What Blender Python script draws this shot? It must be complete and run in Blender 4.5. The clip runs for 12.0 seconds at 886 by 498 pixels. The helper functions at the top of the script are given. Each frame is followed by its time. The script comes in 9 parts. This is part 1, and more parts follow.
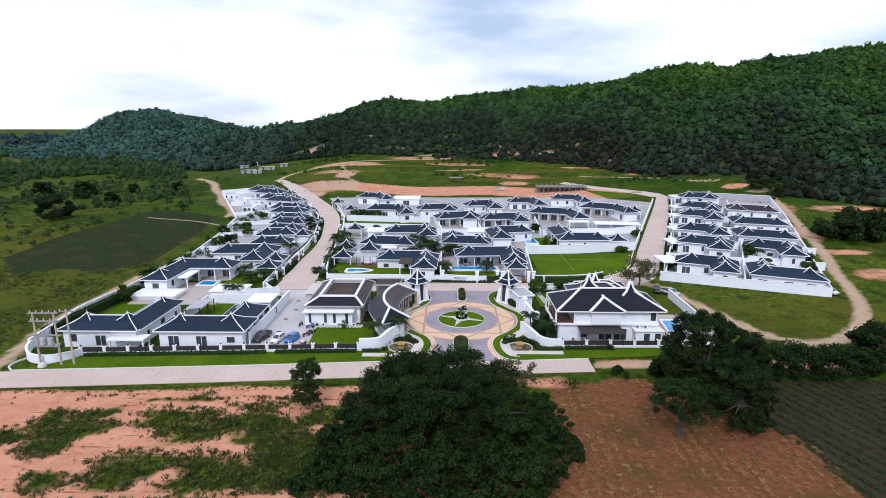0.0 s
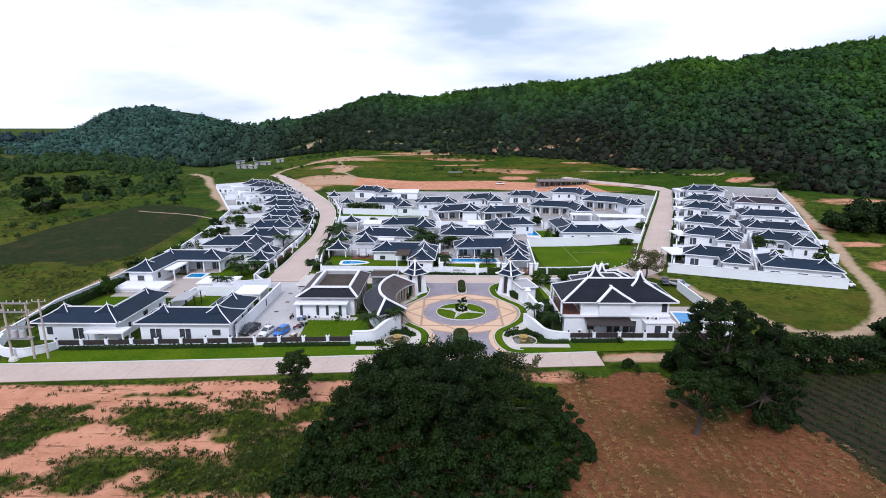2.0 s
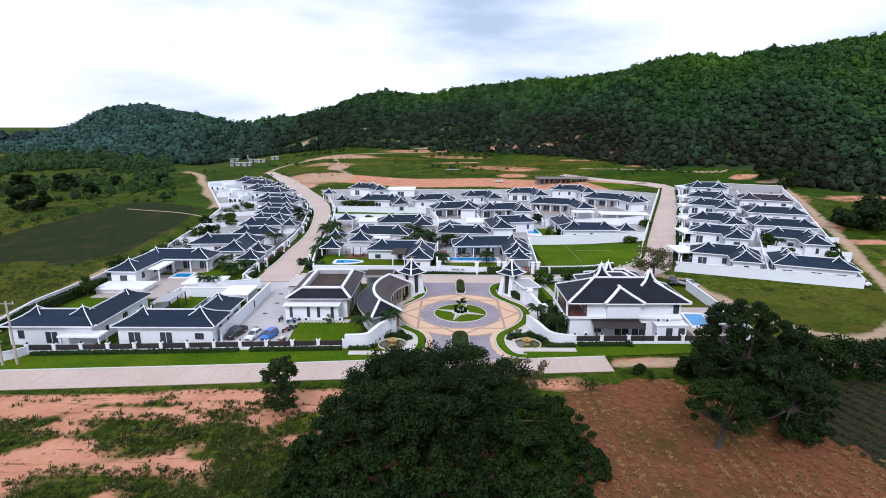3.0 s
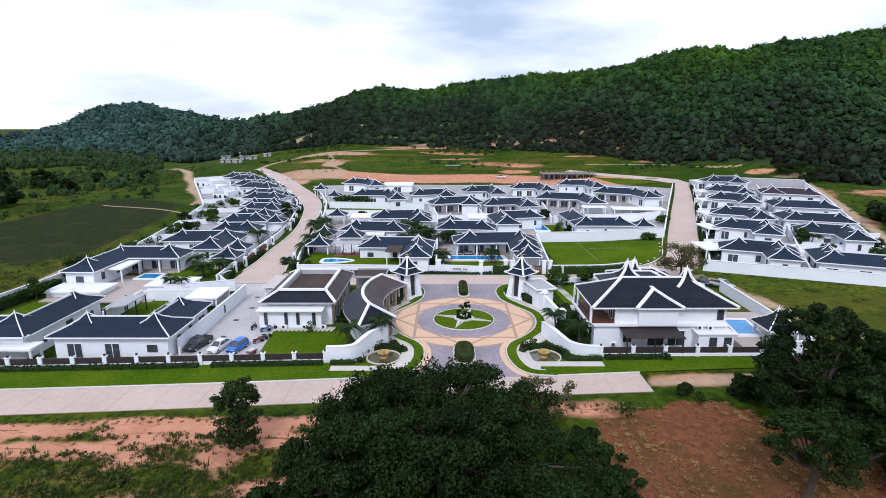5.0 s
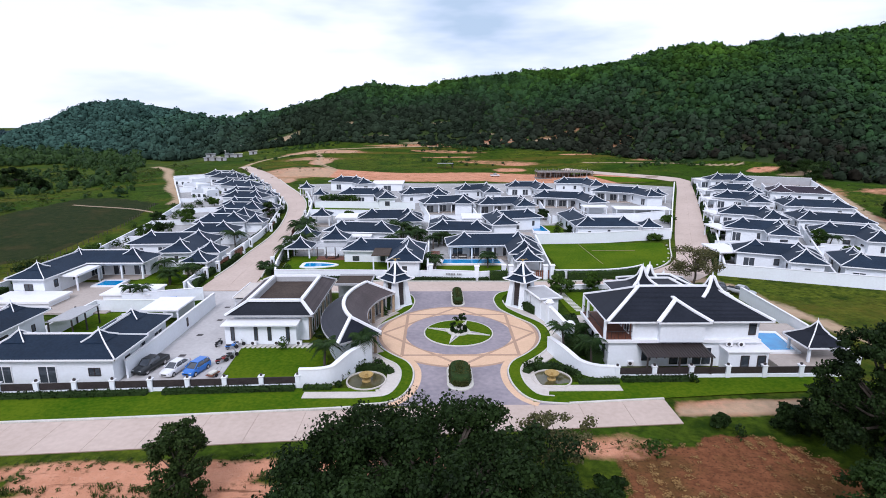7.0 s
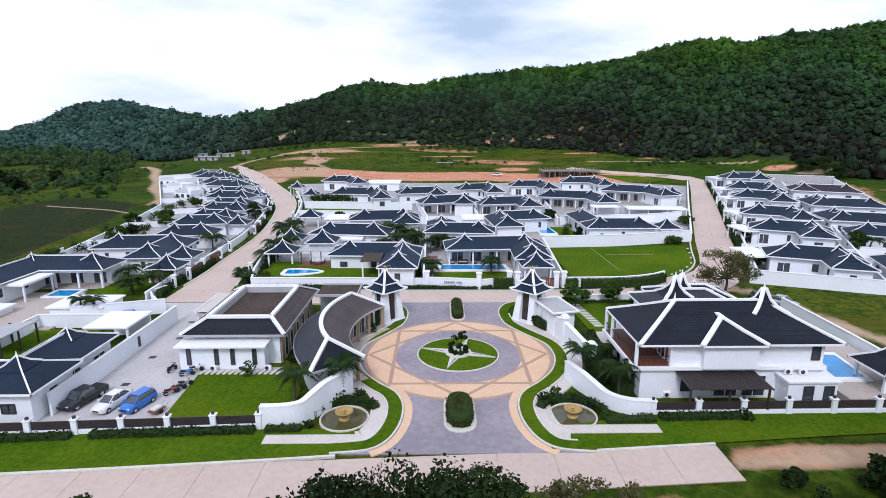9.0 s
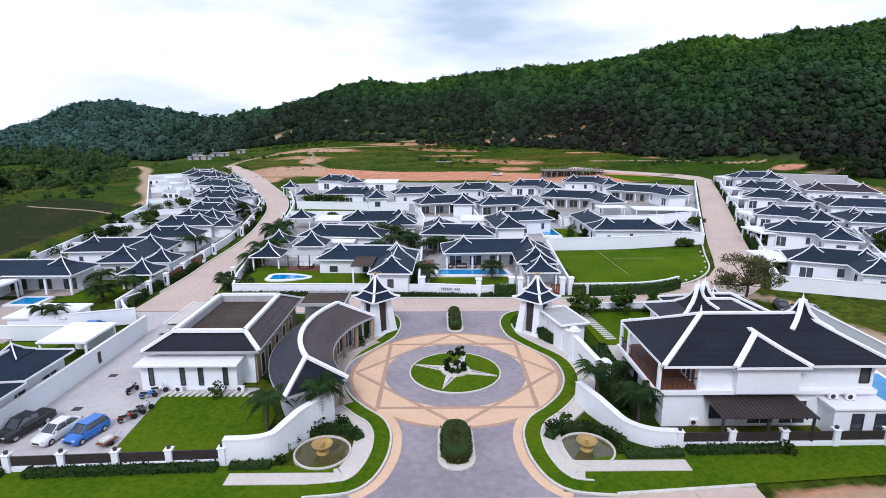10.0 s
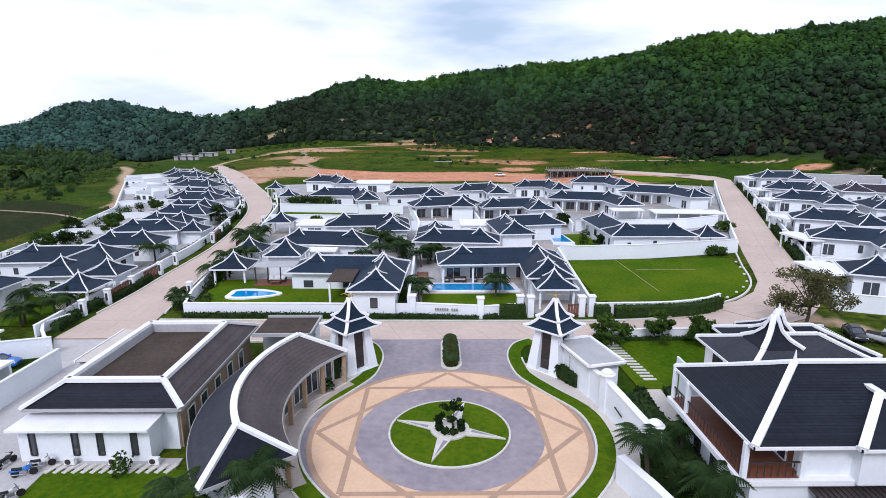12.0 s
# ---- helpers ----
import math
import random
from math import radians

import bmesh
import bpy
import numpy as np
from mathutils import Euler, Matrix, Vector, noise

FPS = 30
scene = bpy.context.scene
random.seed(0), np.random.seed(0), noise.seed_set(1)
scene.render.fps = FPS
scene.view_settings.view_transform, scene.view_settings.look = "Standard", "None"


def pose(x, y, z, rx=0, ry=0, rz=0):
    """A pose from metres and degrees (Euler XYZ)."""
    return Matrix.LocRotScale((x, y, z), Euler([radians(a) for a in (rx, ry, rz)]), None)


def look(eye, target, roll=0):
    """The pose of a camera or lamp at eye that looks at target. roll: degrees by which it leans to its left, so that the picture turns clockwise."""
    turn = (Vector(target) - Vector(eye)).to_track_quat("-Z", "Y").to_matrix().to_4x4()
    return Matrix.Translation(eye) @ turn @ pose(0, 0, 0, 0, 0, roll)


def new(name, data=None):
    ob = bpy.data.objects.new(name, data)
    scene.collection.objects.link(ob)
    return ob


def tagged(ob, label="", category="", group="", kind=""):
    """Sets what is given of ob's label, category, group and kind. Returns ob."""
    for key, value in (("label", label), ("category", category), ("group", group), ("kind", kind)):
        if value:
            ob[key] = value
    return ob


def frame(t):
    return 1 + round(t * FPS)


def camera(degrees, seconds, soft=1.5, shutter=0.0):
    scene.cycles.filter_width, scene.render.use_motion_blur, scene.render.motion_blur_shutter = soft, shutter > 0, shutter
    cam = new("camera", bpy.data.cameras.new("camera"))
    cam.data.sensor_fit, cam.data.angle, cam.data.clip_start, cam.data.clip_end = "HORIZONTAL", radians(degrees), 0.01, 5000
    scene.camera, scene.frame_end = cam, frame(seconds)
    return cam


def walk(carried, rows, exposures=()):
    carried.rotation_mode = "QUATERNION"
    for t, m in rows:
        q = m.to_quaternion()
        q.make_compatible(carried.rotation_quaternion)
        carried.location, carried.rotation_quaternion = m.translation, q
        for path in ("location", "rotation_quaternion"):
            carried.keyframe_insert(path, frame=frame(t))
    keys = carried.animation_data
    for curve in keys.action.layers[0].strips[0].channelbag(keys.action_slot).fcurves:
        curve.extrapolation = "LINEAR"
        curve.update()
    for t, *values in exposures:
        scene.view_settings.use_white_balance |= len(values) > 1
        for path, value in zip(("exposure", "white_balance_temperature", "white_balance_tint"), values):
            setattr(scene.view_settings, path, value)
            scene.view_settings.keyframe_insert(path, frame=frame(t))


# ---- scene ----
cam = camera(78.9, 12.0, 0.92)
UNIT = 1.3  # the plan below is drawn in units of 1.3 m
PATH = [
    (0, (0.781, 0.946, 33.747), (0.753, 2.894, 33.294), 0.0),
    (0.5, (0.763, 2.038, 33.106), (0.735, 3.986, 32.653), -0.0),
    (1, (0.738, 3.088, 32.326), (0.711, 5.035, 31.871), 0.0),
    (1.5, (0.712, 3.92, 31.551), (0.687, 5.867, 31.095), 0.0),
    (2, (0.746, 5.171, 30.878), (0.722, 7.118, 30.424), -0.0),
    (2.5, (0.726, 7.326, 30.246), (0.708, 9.273, 29.791), -0.1),
    (3, (0.577, 9.786, 29.615), (0.563, 11.733, 29.158), -0.0),
    (5, (0.332, 21.237, 26.123), (0.321, 23.186, 25.671), -0.1),
    (5.5, (0.293, 23.483, 25.704), (0.285, 25.431, 25.253), -0.1),
    (6, (0.292, 25.535, 25.412), (0.29, 27.483, 24.959), -0.1),
    (6.5, (0.287, 27.526, 25.126), (0.295, 29.474, 24.674), -0.1),
    (7, (0.308, 29.618, 24.795), (0.326, 31.566, 24.342), -0.0),
    (9, (0.8, 39.4, 22.991), (0.816, 41.35, 22.544), -0.1),
    (9.5, (0.986, 42.049, 22.579), (1.003, 43.999, 22.133), -0.1),
    (10, (1.28, 45.177, 22.124), (1.296, 47.127, 21.679), -0.1),
    (10.5, (1.5, 48.119, 21.665), (1.516, 50.07, 21.222), -0.1),
    (11, (1.709, 51.181, 21.248), (1.726, 53.132, 20.807), -0.1),
    (11.5, (1.92, 54.536, 20.85), (1.935, 56.487, 20.41), -0.2),
    (12, (2.092, 57.506, 20.453), (2.105, 59.457, 20.016), -0.1),
]
walk(cam, [(t, look(Vector(eye) * UNIT, Vector(target) * UNIT, roll)) for t, eye, target, roll in PATH], [(0.0, 0.0, 5900, 18.0), (12.0, 0.0, 5900, 18.0)])

# ---- light ----
SUN_ELEV, SUN_ROT = 44.0, 194.0
world = bpy.data.worlds.new("overcast_sky")
scene.world = world
world.use_nodes = True
wn, wl = world.node_tree.nodes, world.node_tree.links
wn.clear()
w_out = wn.new("ShaderNodeOutputWorld")
w_bg = wn.new("ShaderNodeBackground")
w_sky = wn.new("ShaderNodeTexSky")
w_sky.sky_type, w_sky.sun_disc = "NISHITA", False
w_sky.sun_elevation, w_sky.sun_rotation = radians(SUN_ELEV), radians(SUN_ROT)
w_tc, w_map = wn.new("ShaderNodeTexCoord"), wn.new("ShaderNodeMapping")
w_map.inputs["Scale"].default_value = (1.0, 1.0, 4.0)
w_map.inputs["Location"].default_value = (0.67, 0.1, 0.0)
w_noise = wn.new("ShaderNodeTexNoise")
w_noise.inputs["Scale"].default_value, w_noise.inputs["Detail"].default_value = 1.9, 5.0
w_noise.inputs["Roughness"].default_value = 0.5
w_ramp = wn.new("ShaderNodeValToRGB")
w_ramp.color_ramp.elements[0].position, w_ramp.color_ramp.elements[0].color = 0.34, (5.4, 6.8, 7.9, 1)
w_ramp.color_ramp.elements[1].position, w_ramp.color_ramp.elements[1].color = 0.50, (10.8, 11.2, 11.9, 1)
w_mix = wn.new("ShaderNodeMix")
w_mix.data_type = "RGBA"
w_mix.inputs["Factor"].default_value = 0.93
w_bg.inputs["Strength"].default_value = 0.1
wl.new(w_tc.outputs["Generated"], w_map.inputs["Vector"])
wl.new(w_map.outputs["Vector"], w_noise.inputs["Vector"])
wl.new(w_noise.outputs["Fac"], w_ramp.inputs["Fac"])
wl.new(w_sky.outputs["Color"], w_mix.inputs["A"])
wl.new(w_ramp.outputs["Color"], w_mix.inputs["B"])
wl.new(w_mix.outputs["Result"], w_bg.inputs["Color"])
wl.new(w_bg.outputs["Background"], w_out.inputs["Surface"])
sun_data = bpy.data.lights.new("sun", "SUN")
sun_data.energy, sun_data.angle, sun_data.color = 1.9, radians(16), (1.0, 0.97, 0.93)
sun = new("sun", sun_data)
sun.matrix_world = look((-30, -60, 200), (10, 100, 40))


# ---- materials ----
def mat(name, base, rough=0.7, alt=None, scale=1.0, fine=8.0, amount=0.5, bump=0.0, bump_scale=20.0, metal=0.0, spec=0.4, per_object=0.0, stretch=(1, 1, 1), emit=None):
    """A surface of two base colours mixed by coarse and fine noise, with relief."""
    m = bpy.data.materials.new(name)
    m.use_nodes = True
    n, l = m.node_tree.nodes, m.node_tree.links
    b = n["Principled BSDF"]
    b.inputs["Roughness"].default_value, b.inputs["Metallic"].default_value = rough, metal
    b.inputs["Specular IOR Level"].default_value = spec
    alt = alt or tuple(c * 0.75 for c in base)
    geo = n.new("ShaderNodeNewGeometry")
    mp = n.new("ShaderNodeMapping")
    mp.inputs["Scale"].default_value = stretch
    l.new(geo.outputs["Position"], mp.inputs["Vector"])
    big, small = n.new("ShaderNodeTexNoise"), n.new("ShaderNodeTexNoise")
    big.inputs["Scale"].default_value, big.inputs["Detail"].default_value = scale, 4
    small.inputs["Scale"].default_value, small.inputs["Detail"].default_value = fine, 3
    l.new(mp.outputs["Vector"], big.inputs["Vector"])
    l.new(mp.outputs["Vector"], small.inputs["Vector"])
    add = n.new("ShaderNodeMath")
    add.operation = "ADD"
    l.new(big.outputs["Fac"], add.inputs[0])
    l.new(small.outputs["Fac"], add.inputs[1])
    rng = n.new("ShaderNodeMapRange")
    rng.inputs["From Min"].default_value, rng.inputs["From Max"].default_value = 0.7, 1.3
    rng.inputs["To Max"].default_value = amount * 2
    l.new(add.outputs[0], rng.inputs["Value"])
    fac = rng.outputs["Result"]
    mix = n.new("ShaderNodeMix")
    mix.data_type = "RGBA"
    l.new(fac, mix.inputs["Factor"])
    mix.inputs["A"].default_value, mix.inputs["B"].default_value = (*base, 1), (*alt, 1)
    col = mix.outputs["Result"]
    if per_object:
        info, hsv, r2 = n.new("ShaderNodeObjectInfo"), n.new("ShaderNodeHueSaturation"), n.new("ShaderNodeMapRange")
        r2.inputs["To Min"].default_value, r2.inputs["To Max"].default_value = 1 - per_object, 1 + per_object
        l.new(info.outputs["Random"], r2.inputs["Value"])
        l.new(r2.outputs["Result"], hsv.inputs["Value"])
        l.new(col, hsv.inputs["Color"])
        col = hsv.outputs["Color"]
    l.new(col, b.inputs["Base Color"])
    if bump:
        bn, bt = n.new("ShaderNodeBump"), n.new("ShaderNodeTexNoise")
        bt.inputs["Scale"].default_value, bt.inputs["Detail"].default_value = bump_scale, 4
        bn.inputs["Strength"].default_value, bn.inputs["Distance"].default_value = bump, 0.05
        l.new(geo.outputs["Position"], bt.inputs["Vector"])
        l.new(bt.outputs["Fac"], bn.inputs["Height"])
        l.new(bn.outputs["Normal"], b.inputs["Normal"])
    if emit:
        b.inputs["Emission Color"].default_value, b.inputs["Emission Strength"].default_value = (*emit[0], 1), emit[1]
    return m


def leaf_mat(name, dark, light, rough=0.65, own=0.55, patch=0.16):
    """Foliage: each leaf or clump of leaves takes its own tone, and lets some light through."""
    m = bpy.data.materials.new(name)
    m.use_nodes = True
    n, l = m.node_tree.nodes, m.node_tree.links
    b = n["Principled BSDF"]
    b.inputs["Roughness"].default_value, b.inputs["Specular IOR Level"].default_value = rough, 0.12
    geo, tex, mth, mix = n.new("ShaderNodeNewGeometry"), n.new("ShaderNodeTexNoise"), n.new("ShaderNodeMath"), n.new("ShaderNodeMix")
    tex.inputs["Scale"].default_value, tex.inputs["Detail"].default_value = patch, 4
    l.new(geo.outputs["Position"], tex.inputs["Vector"])
    mth.operation, mth.inputs[1].default_value = "MULTIPLY_ADD", own
    l.new(geo.outputs["Random Per Island"], mth.inputs[0])
    half = n.new("ShaderNodeMath")
    half.operation = "MULTIPLY_ADD"
    half.inputs[1].default_value, half.inputs[2].default_value = 1.6, -0.55
    l.new(tex.outputs["Fac"], half.inputs[0])
    l.new(half.outputs[0], mth.inputs[2])
    mix.data_type = "RGBA"
    l.new(mth.outputs[0], mix.inputs["Factor"])
    mix.inputs["A"].default_value, mix.inputs["B"].default_value = (*dark, 1), (*light, 1)
    l.new(mix.outputs["Result"], b.inputs["Base Color"])
    tr, ms = n.new("ShaderNodeBsdfTranslucent"), n.new("ShaderNodeMixShader")
    l.new(mix.outputs["Result"], tr.inputs["Color"])
    ms.inputs[0].default_value = 0.3
    out = n["Material Output"]
    l.new(b.outputs[0], ms.inputs[1])
    l.new(tr.outputs[0], ms.inputs[2])
    l.new(ms.outputs[0], out.inputs["Surface"])
    return m


def tile_mat(name, base, alt, course=0.32, rough=0.55):
    """Roof tiles in level courses with staggered joints, as relief on the slope."""
    m = mat(name, base, rough, alt, 0.35, 3.0, 0.5, per_object=0.15, spec=0.15)
    n, l = m.node_tree.nodes, m.node_tree.links
    b = n["Principled BSDF"]
    geo, sep, wave = n.new("ShaderNodeNewGeometry"), n.new("ShaderNodeSeparateXYZ"), n.new("ShaderNodeMath")
    l.new(geo.outputs["Position"], sep.inputs[0])
    k = n.new("ShaderNodeMath")
    k.operation, k.inputs[1].default_value = "MULTIPLY", 1.0 / (course * 0.5)
    l.new(sep.outputs["Z"], k.inputs[0])
    wave.operation = "FRACT"
    l.new(k.outputs[0], wave.inputs[0])
    bn = n.new("ShaderNodeBump")
    bn.inputs["Strength"].default_value, bn.inputs["Distance"].default_value = 0.35, 0.03
    bn.invert = True
    l.new(wave.outputs[0], bn.inputs["Height"])
    l.new(bn.outputs["Normal"], b.inputs["Normal"])
    return m


M_WHITE = mat("white_render", (0.80, 0.835, 0.87), 0.75, (0.73, 0.755, 0.78), 0.25, 3.0, 0.45, bump=0.12, bump_scale=12, per_object=0.03)
M_TRIM = mat("white_ridge_paint", (0.84, 0.84, 0.86), 0.5, (0.74, 0.74, 0.74), 0.6, 6.0, 0.4, bump=0.1)
M_TILE = tile_mat("slate_blue_roof_tile", (0.005, 0.013, 0.027), (0.012, 0.025, 0.046))
M_TILE_BROWN = tile_mat("taupe_grey_roof_tile", (0.062, 0.050, 0.050), (0.098, 0.078, 0.078))
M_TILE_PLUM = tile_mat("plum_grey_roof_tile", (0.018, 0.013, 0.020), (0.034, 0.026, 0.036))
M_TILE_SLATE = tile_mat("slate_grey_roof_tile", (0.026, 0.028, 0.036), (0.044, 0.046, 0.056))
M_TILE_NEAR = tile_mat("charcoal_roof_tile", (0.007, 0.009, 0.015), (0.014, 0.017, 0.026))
M_GLASS = mat("dark_window_glass", (0.035, 0.042, 0.052), 0.06, (0.06, 0.07, 0.085), 0.5, 2.0, 0.5, spec=0.8)
M_DARK = mat("dark_brown_metal", (0.030, 0.022, 0.022), 0.5, (0.05, 0.04, 0.038), 1.5, 10, 0.5)
M_CONC = mat("pale_concrete", (0.46, 0.40, 0.355), 0.85, (0.37, 0.315, 0.275), 0.18, 2.5, 0.5, bump=0.25, bump_scale=9)
M_WALK = mat("whitish_concrete_walk", (0.60, 0.55, 0.50), 0.85, (0.50, 0.455, 0.41), 0.3, 3.0, 0.5, bump=0.2)
M_YARD = mat("grey_yard_concrete", (0.43, 0.42, 0.41), 0.85, (0.27, 0.265, 0.26), 0.16, 1.4, 0.6, bump=0.25, bump_scale=30)
M_ROAD = mat("pinkish_concrete_road", (0.55, 0.44, 0.375), 0.85, (0.46, 0.36, 0.30), 0.12, 1.6, 0.5, bump=0.2, bump_scale=8)
M_PARK = mat("washed_concrete_slab", (0.50, 0.48, 0.47), 0.8, (0.40, 0.38, 0.375), 0.22, 2.0, 0.5, bump=0.2)
M_PAVE_GREY = mat("violet_grey_stamped_concrete", (0.325, 0.280, 0.300), 0.75, (0.225, 0.200, 0.225), 0.16, 1.4, 0.6, bump=0.3, bump_scale=14)
M_PAVE_TAN = mat("tan_stamped_concrete", (0.70, 0.475, 0.315), 0.75, (0.60, 0.395, 0.25), 0.35, 4.0, 0.5, bump=0.3, bump_scale=14)
M_PAVE_BROWN = mat("brown_stamped_concrete", (0.30, 0.215, 0.155), 0.75, (0.24, 0.17, 0.125), 0.5, 4.0, 0.5, bump=0.3)
M_PAVE_STAR = mat("light_brown_stamped_concrete", (0.44, 0.285, 0.195), 0.75, (0.36, 0.235, 0.16), 0.5, 4.0, 0.5, bump=0.3)
M_KERB = mat("white_painted_kerb", (0.66, 0.64, 0.58), 0.8, (0.48, 0.46, 0.40), 0.8, 6.0, 0.45, bump=0.2)
M_LAWN = mat("mown_lawn", (0.031, 0.086, 0.003), 0.95, (0.086, 0.132, 0.006), 0.11, 2.2, 0.6, bump=0.9, bump_scale=7, spec=0.02)
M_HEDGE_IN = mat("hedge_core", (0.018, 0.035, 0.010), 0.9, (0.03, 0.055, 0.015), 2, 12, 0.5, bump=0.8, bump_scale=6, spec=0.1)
M_WATER = mat("turquoise_pool_water", (0.006, 0.20, 0.48), 0.05, (0.012, 0.30, 0.60), 0.35, 1.2, 0.5, bump=0.15, bump_scale=2.0, spec=0.6)
M_POND = mat("fountain_water", (0.060, 0.060, 0.024), 0.08, (0.10, 0.085, 0.035), 0.8, 3, 0.5, spec=0.6)
M_WOOD = mat("red_brown_hardwood", (0.20, 0.075, 0.042), 0.6, (0.14, 0.05, 0.03), 0.8, 6, 0.5, stretch=(1, 4, 1), bump=0.2)
M_STONE = mat("sandstone_cladding", (0.40, 0.30, 0.20), 0.85, (0.28, 0.20, 0.13), 0.7, 4, 0.6, bump=0.5, bump_scale=8)
M_GREYROOF = mat("grey_flat_roof", (0.42, 0.42, 0.43), 0.7, (0.34, 0.34, 0.345), 0.5, 4, 0.5)
M_BROWNROOF = mat("brown_roof_deck", (0.032, 0.021, 0.015), 0.9, (0.062, 0.043, 0.032), 0.5, 3, 0.6, bump=0.4)
M_GOLD = mat("yellow_sandstone_bowl", (0.44, 0.30, 0.10), 0.6, (0.32, 0.21, 0.07), 1.5, 8, 0.5)
M_BARK = mat("grey_brown_bark", (0.085, 0.068, 0.052), 0.95, (0.05, 0.04, 0.032), 1.5, 9, 0.5, bump=0.8, bump_scale=10)
M_STEEL = mat("galvanised_steel", (0.36, 0.37, 0.38), 0.5, (0.28, 0.28, 0.29), 2, 9, 0.5, metal=0.6)
M_TYRE = mat("black_rubber", (0.015, 0.015, 0.016), 0.8)
M_CHROME = mat("chrome", (0.6, 0.6, 0.62), 0.2, metal=1.0)
L_TREE = leaf_mat("dark_tree_leaves", (0.007, 0.017, 0.005), (0.030, 0.060, 0.011))


def forest_mat():
    """Closed forest: dry wood at the foot, green above, lush at the top, bluish haze put into the colour of the far
    hill, every crown in its own tone.
    """
    m = bpy.data.materials.new("forest_canopy")
    m.use_nodes = True
    n, l = m.node_tree.nodes, m.node_tree.links
    b = n["Principled BSDF"]
    b.inputs["Roughness"].default_value, b.inputs["Specular IOR Level"].default_value = 0.9, 0.02
    geo = n.new("ShaderNodeNewGeometry")
    fac = {}
    for key in ("lush", "far", "tone"):
        a = n.new("ShaderNodeAttribute")
        a.attribute_name = key
        fac[key] = a.outputs["Fac"]
    ramp = n.new("ShaderNodeValToRGB")
    els = ramp.color_ramp.elements
    els[0].position, els[0].color = 0.0, (0.018, 0.0165, 0.012, 1)
    els[1].position, els[1].color = 1.0, (0.043, 0.092, 0.013, 1)
    for p, c in ((0.2, (0.022, 0.031, 0.020, 1)), (0.5, (0.026, 0.056, 0.023, 1)), (0.75, (0.031, 0.072, 0.016, 1))):
        e = els.new(p)
        e.color = c
    l.new(fac["lush"], ramp.inputs["Fac"])
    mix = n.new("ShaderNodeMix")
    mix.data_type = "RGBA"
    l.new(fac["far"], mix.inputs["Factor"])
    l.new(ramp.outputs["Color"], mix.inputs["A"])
    # bluish distance haze, mixed into the forest's base colour
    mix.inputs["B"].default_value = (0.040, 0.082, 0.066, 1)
    tex = n.new("ShaderNodeTexNoise")
    tex.inputs["Scale"].default_value, tex.inputs["Detail"].default_value, tex.inputs["Roughness"].default_value = 0.55, 6, 0.7
    l.new(geo.outputs["Position"], tex.inputs["Vector"])
    val = n.new("ShaderNodeMath")
    val.operation = "MULTIPLY_ADD"
    val.inputs[1].default_value = 1.7
    l.new(tex.outputs["Fac"], val.inputs[0])
    l.new(fac["tone"], val.inputs[2])
    hsv = n.new("ShaderNodeHueSaturation")
    l.new(val.outputs[0], hsv.inputs["Value"])
    l.new(mix.outputs["Result"], hsv.inputs["Color"])
    l.new(hsv.outputs["Color"], b.inputs["Base Color"])
    bump = n.new("ShaderNodeBump")
    bump.inputs["Strength"].default_value, bump.inputs["Distance"].default_value = 0.9, 0.5
    l.new(tex.outputs["Fac"], bump.inputs["Height"])
    l.new(bump.outputs["Normal"], b.inputs["Normal"])
    return m


M_FOREST = forest_mat()
L_PLAIN = leaf_mat("plain_wood_leaves", (0.014, 0.036, 0.014), (0.060, 0.112, 0.028), own=0.5, patch=0.03)
# belt leaves carry the pale blue haze of distance in their colours
L_BELT = leaf_mat("haze_tinted_belt_leaves", (0.030, 0.060, 0.070), (0.050, 0.085, 0.090), own=0.3)
L_BIG = leaf_mat("deep_green_leaves", (0.004, 0.010, 0.003), (0.029, 0.056, 0.013))
L_BUSH = leaf_mat("bush_leaves", (0.016, 0.042, 0.006), (0.062, 0.115, 0.016))
L_WEED = leaf_mat("weed_leaves", (0.023, 0.042, 0.009), (0.092, 0.120, 0.029), own=0.6, patch=0.3)
L_YOUNG = leaf_mat("young_tree_leaves", (0.014, 0.030, 0.008), (0.050, 0.080, 0.020))
L_PALM = leaf_mat("palm_leaves", (0.012, 0.032, 0.009), (0.046, 0.084, 0.022))
L_OLIVE = leaf_mat("olive_hedge_leaves", (0.024, 0.032, 0.008), (0.085, 0.092, 0.026))
L_DRY = leaf_mat("sparse_olive_leaves", (0.06, 0.065, 0.025), (0.15, 0.14, 0.06))


# ---- the lie of the land ----
def smooth(a, b, v):
    u = np.clip((v - a) / (b - a), 0, 1)
    return u * u * (3 - 2 * u)


RIDGE_X = [-900, -560, -490, -440, -395, -340, -270, -200, -107, -20, 60, 120, 165, 257, 330, 420, 700, 1200]
CREST_Y = [900, 760, 700, 690, 690, 660, 600, 520, 449, 432, 412, 393, 372, 389, 392, 396, 430, 500]
CREST_X = [-900, -560, -455, -437, -426, -413, -402, -385, -350, -318, -267, -238, -174, -147, -124, -107, -97, -79, -68, -48, -11, 25, 56, 82, 96, 122, 143, 155, 164, 180, 194, 217, 236, 252, 280, 330, 420, 700, 1200]
CREST_Z = [0, 0, 2, 13, 25, 38, 43.5, 47.5, 46, 42.5, 34, 28.5, 27, 30, 31, 35, 38, 43, 45.5, 48, 49, 52, 56.5, 55.2, 58.4, 65.2, 68, 69.2, 66.7, 66.3, 68.4, 72.5, 76.4, 79.2, 83.6, 87, 94, 105, 90]
FOOT_X = [-900, -560, -395, -270, -200, -120, -60, 0, 60, 95, 110, 130, 150, 200, 300, 420, 700, 1200]
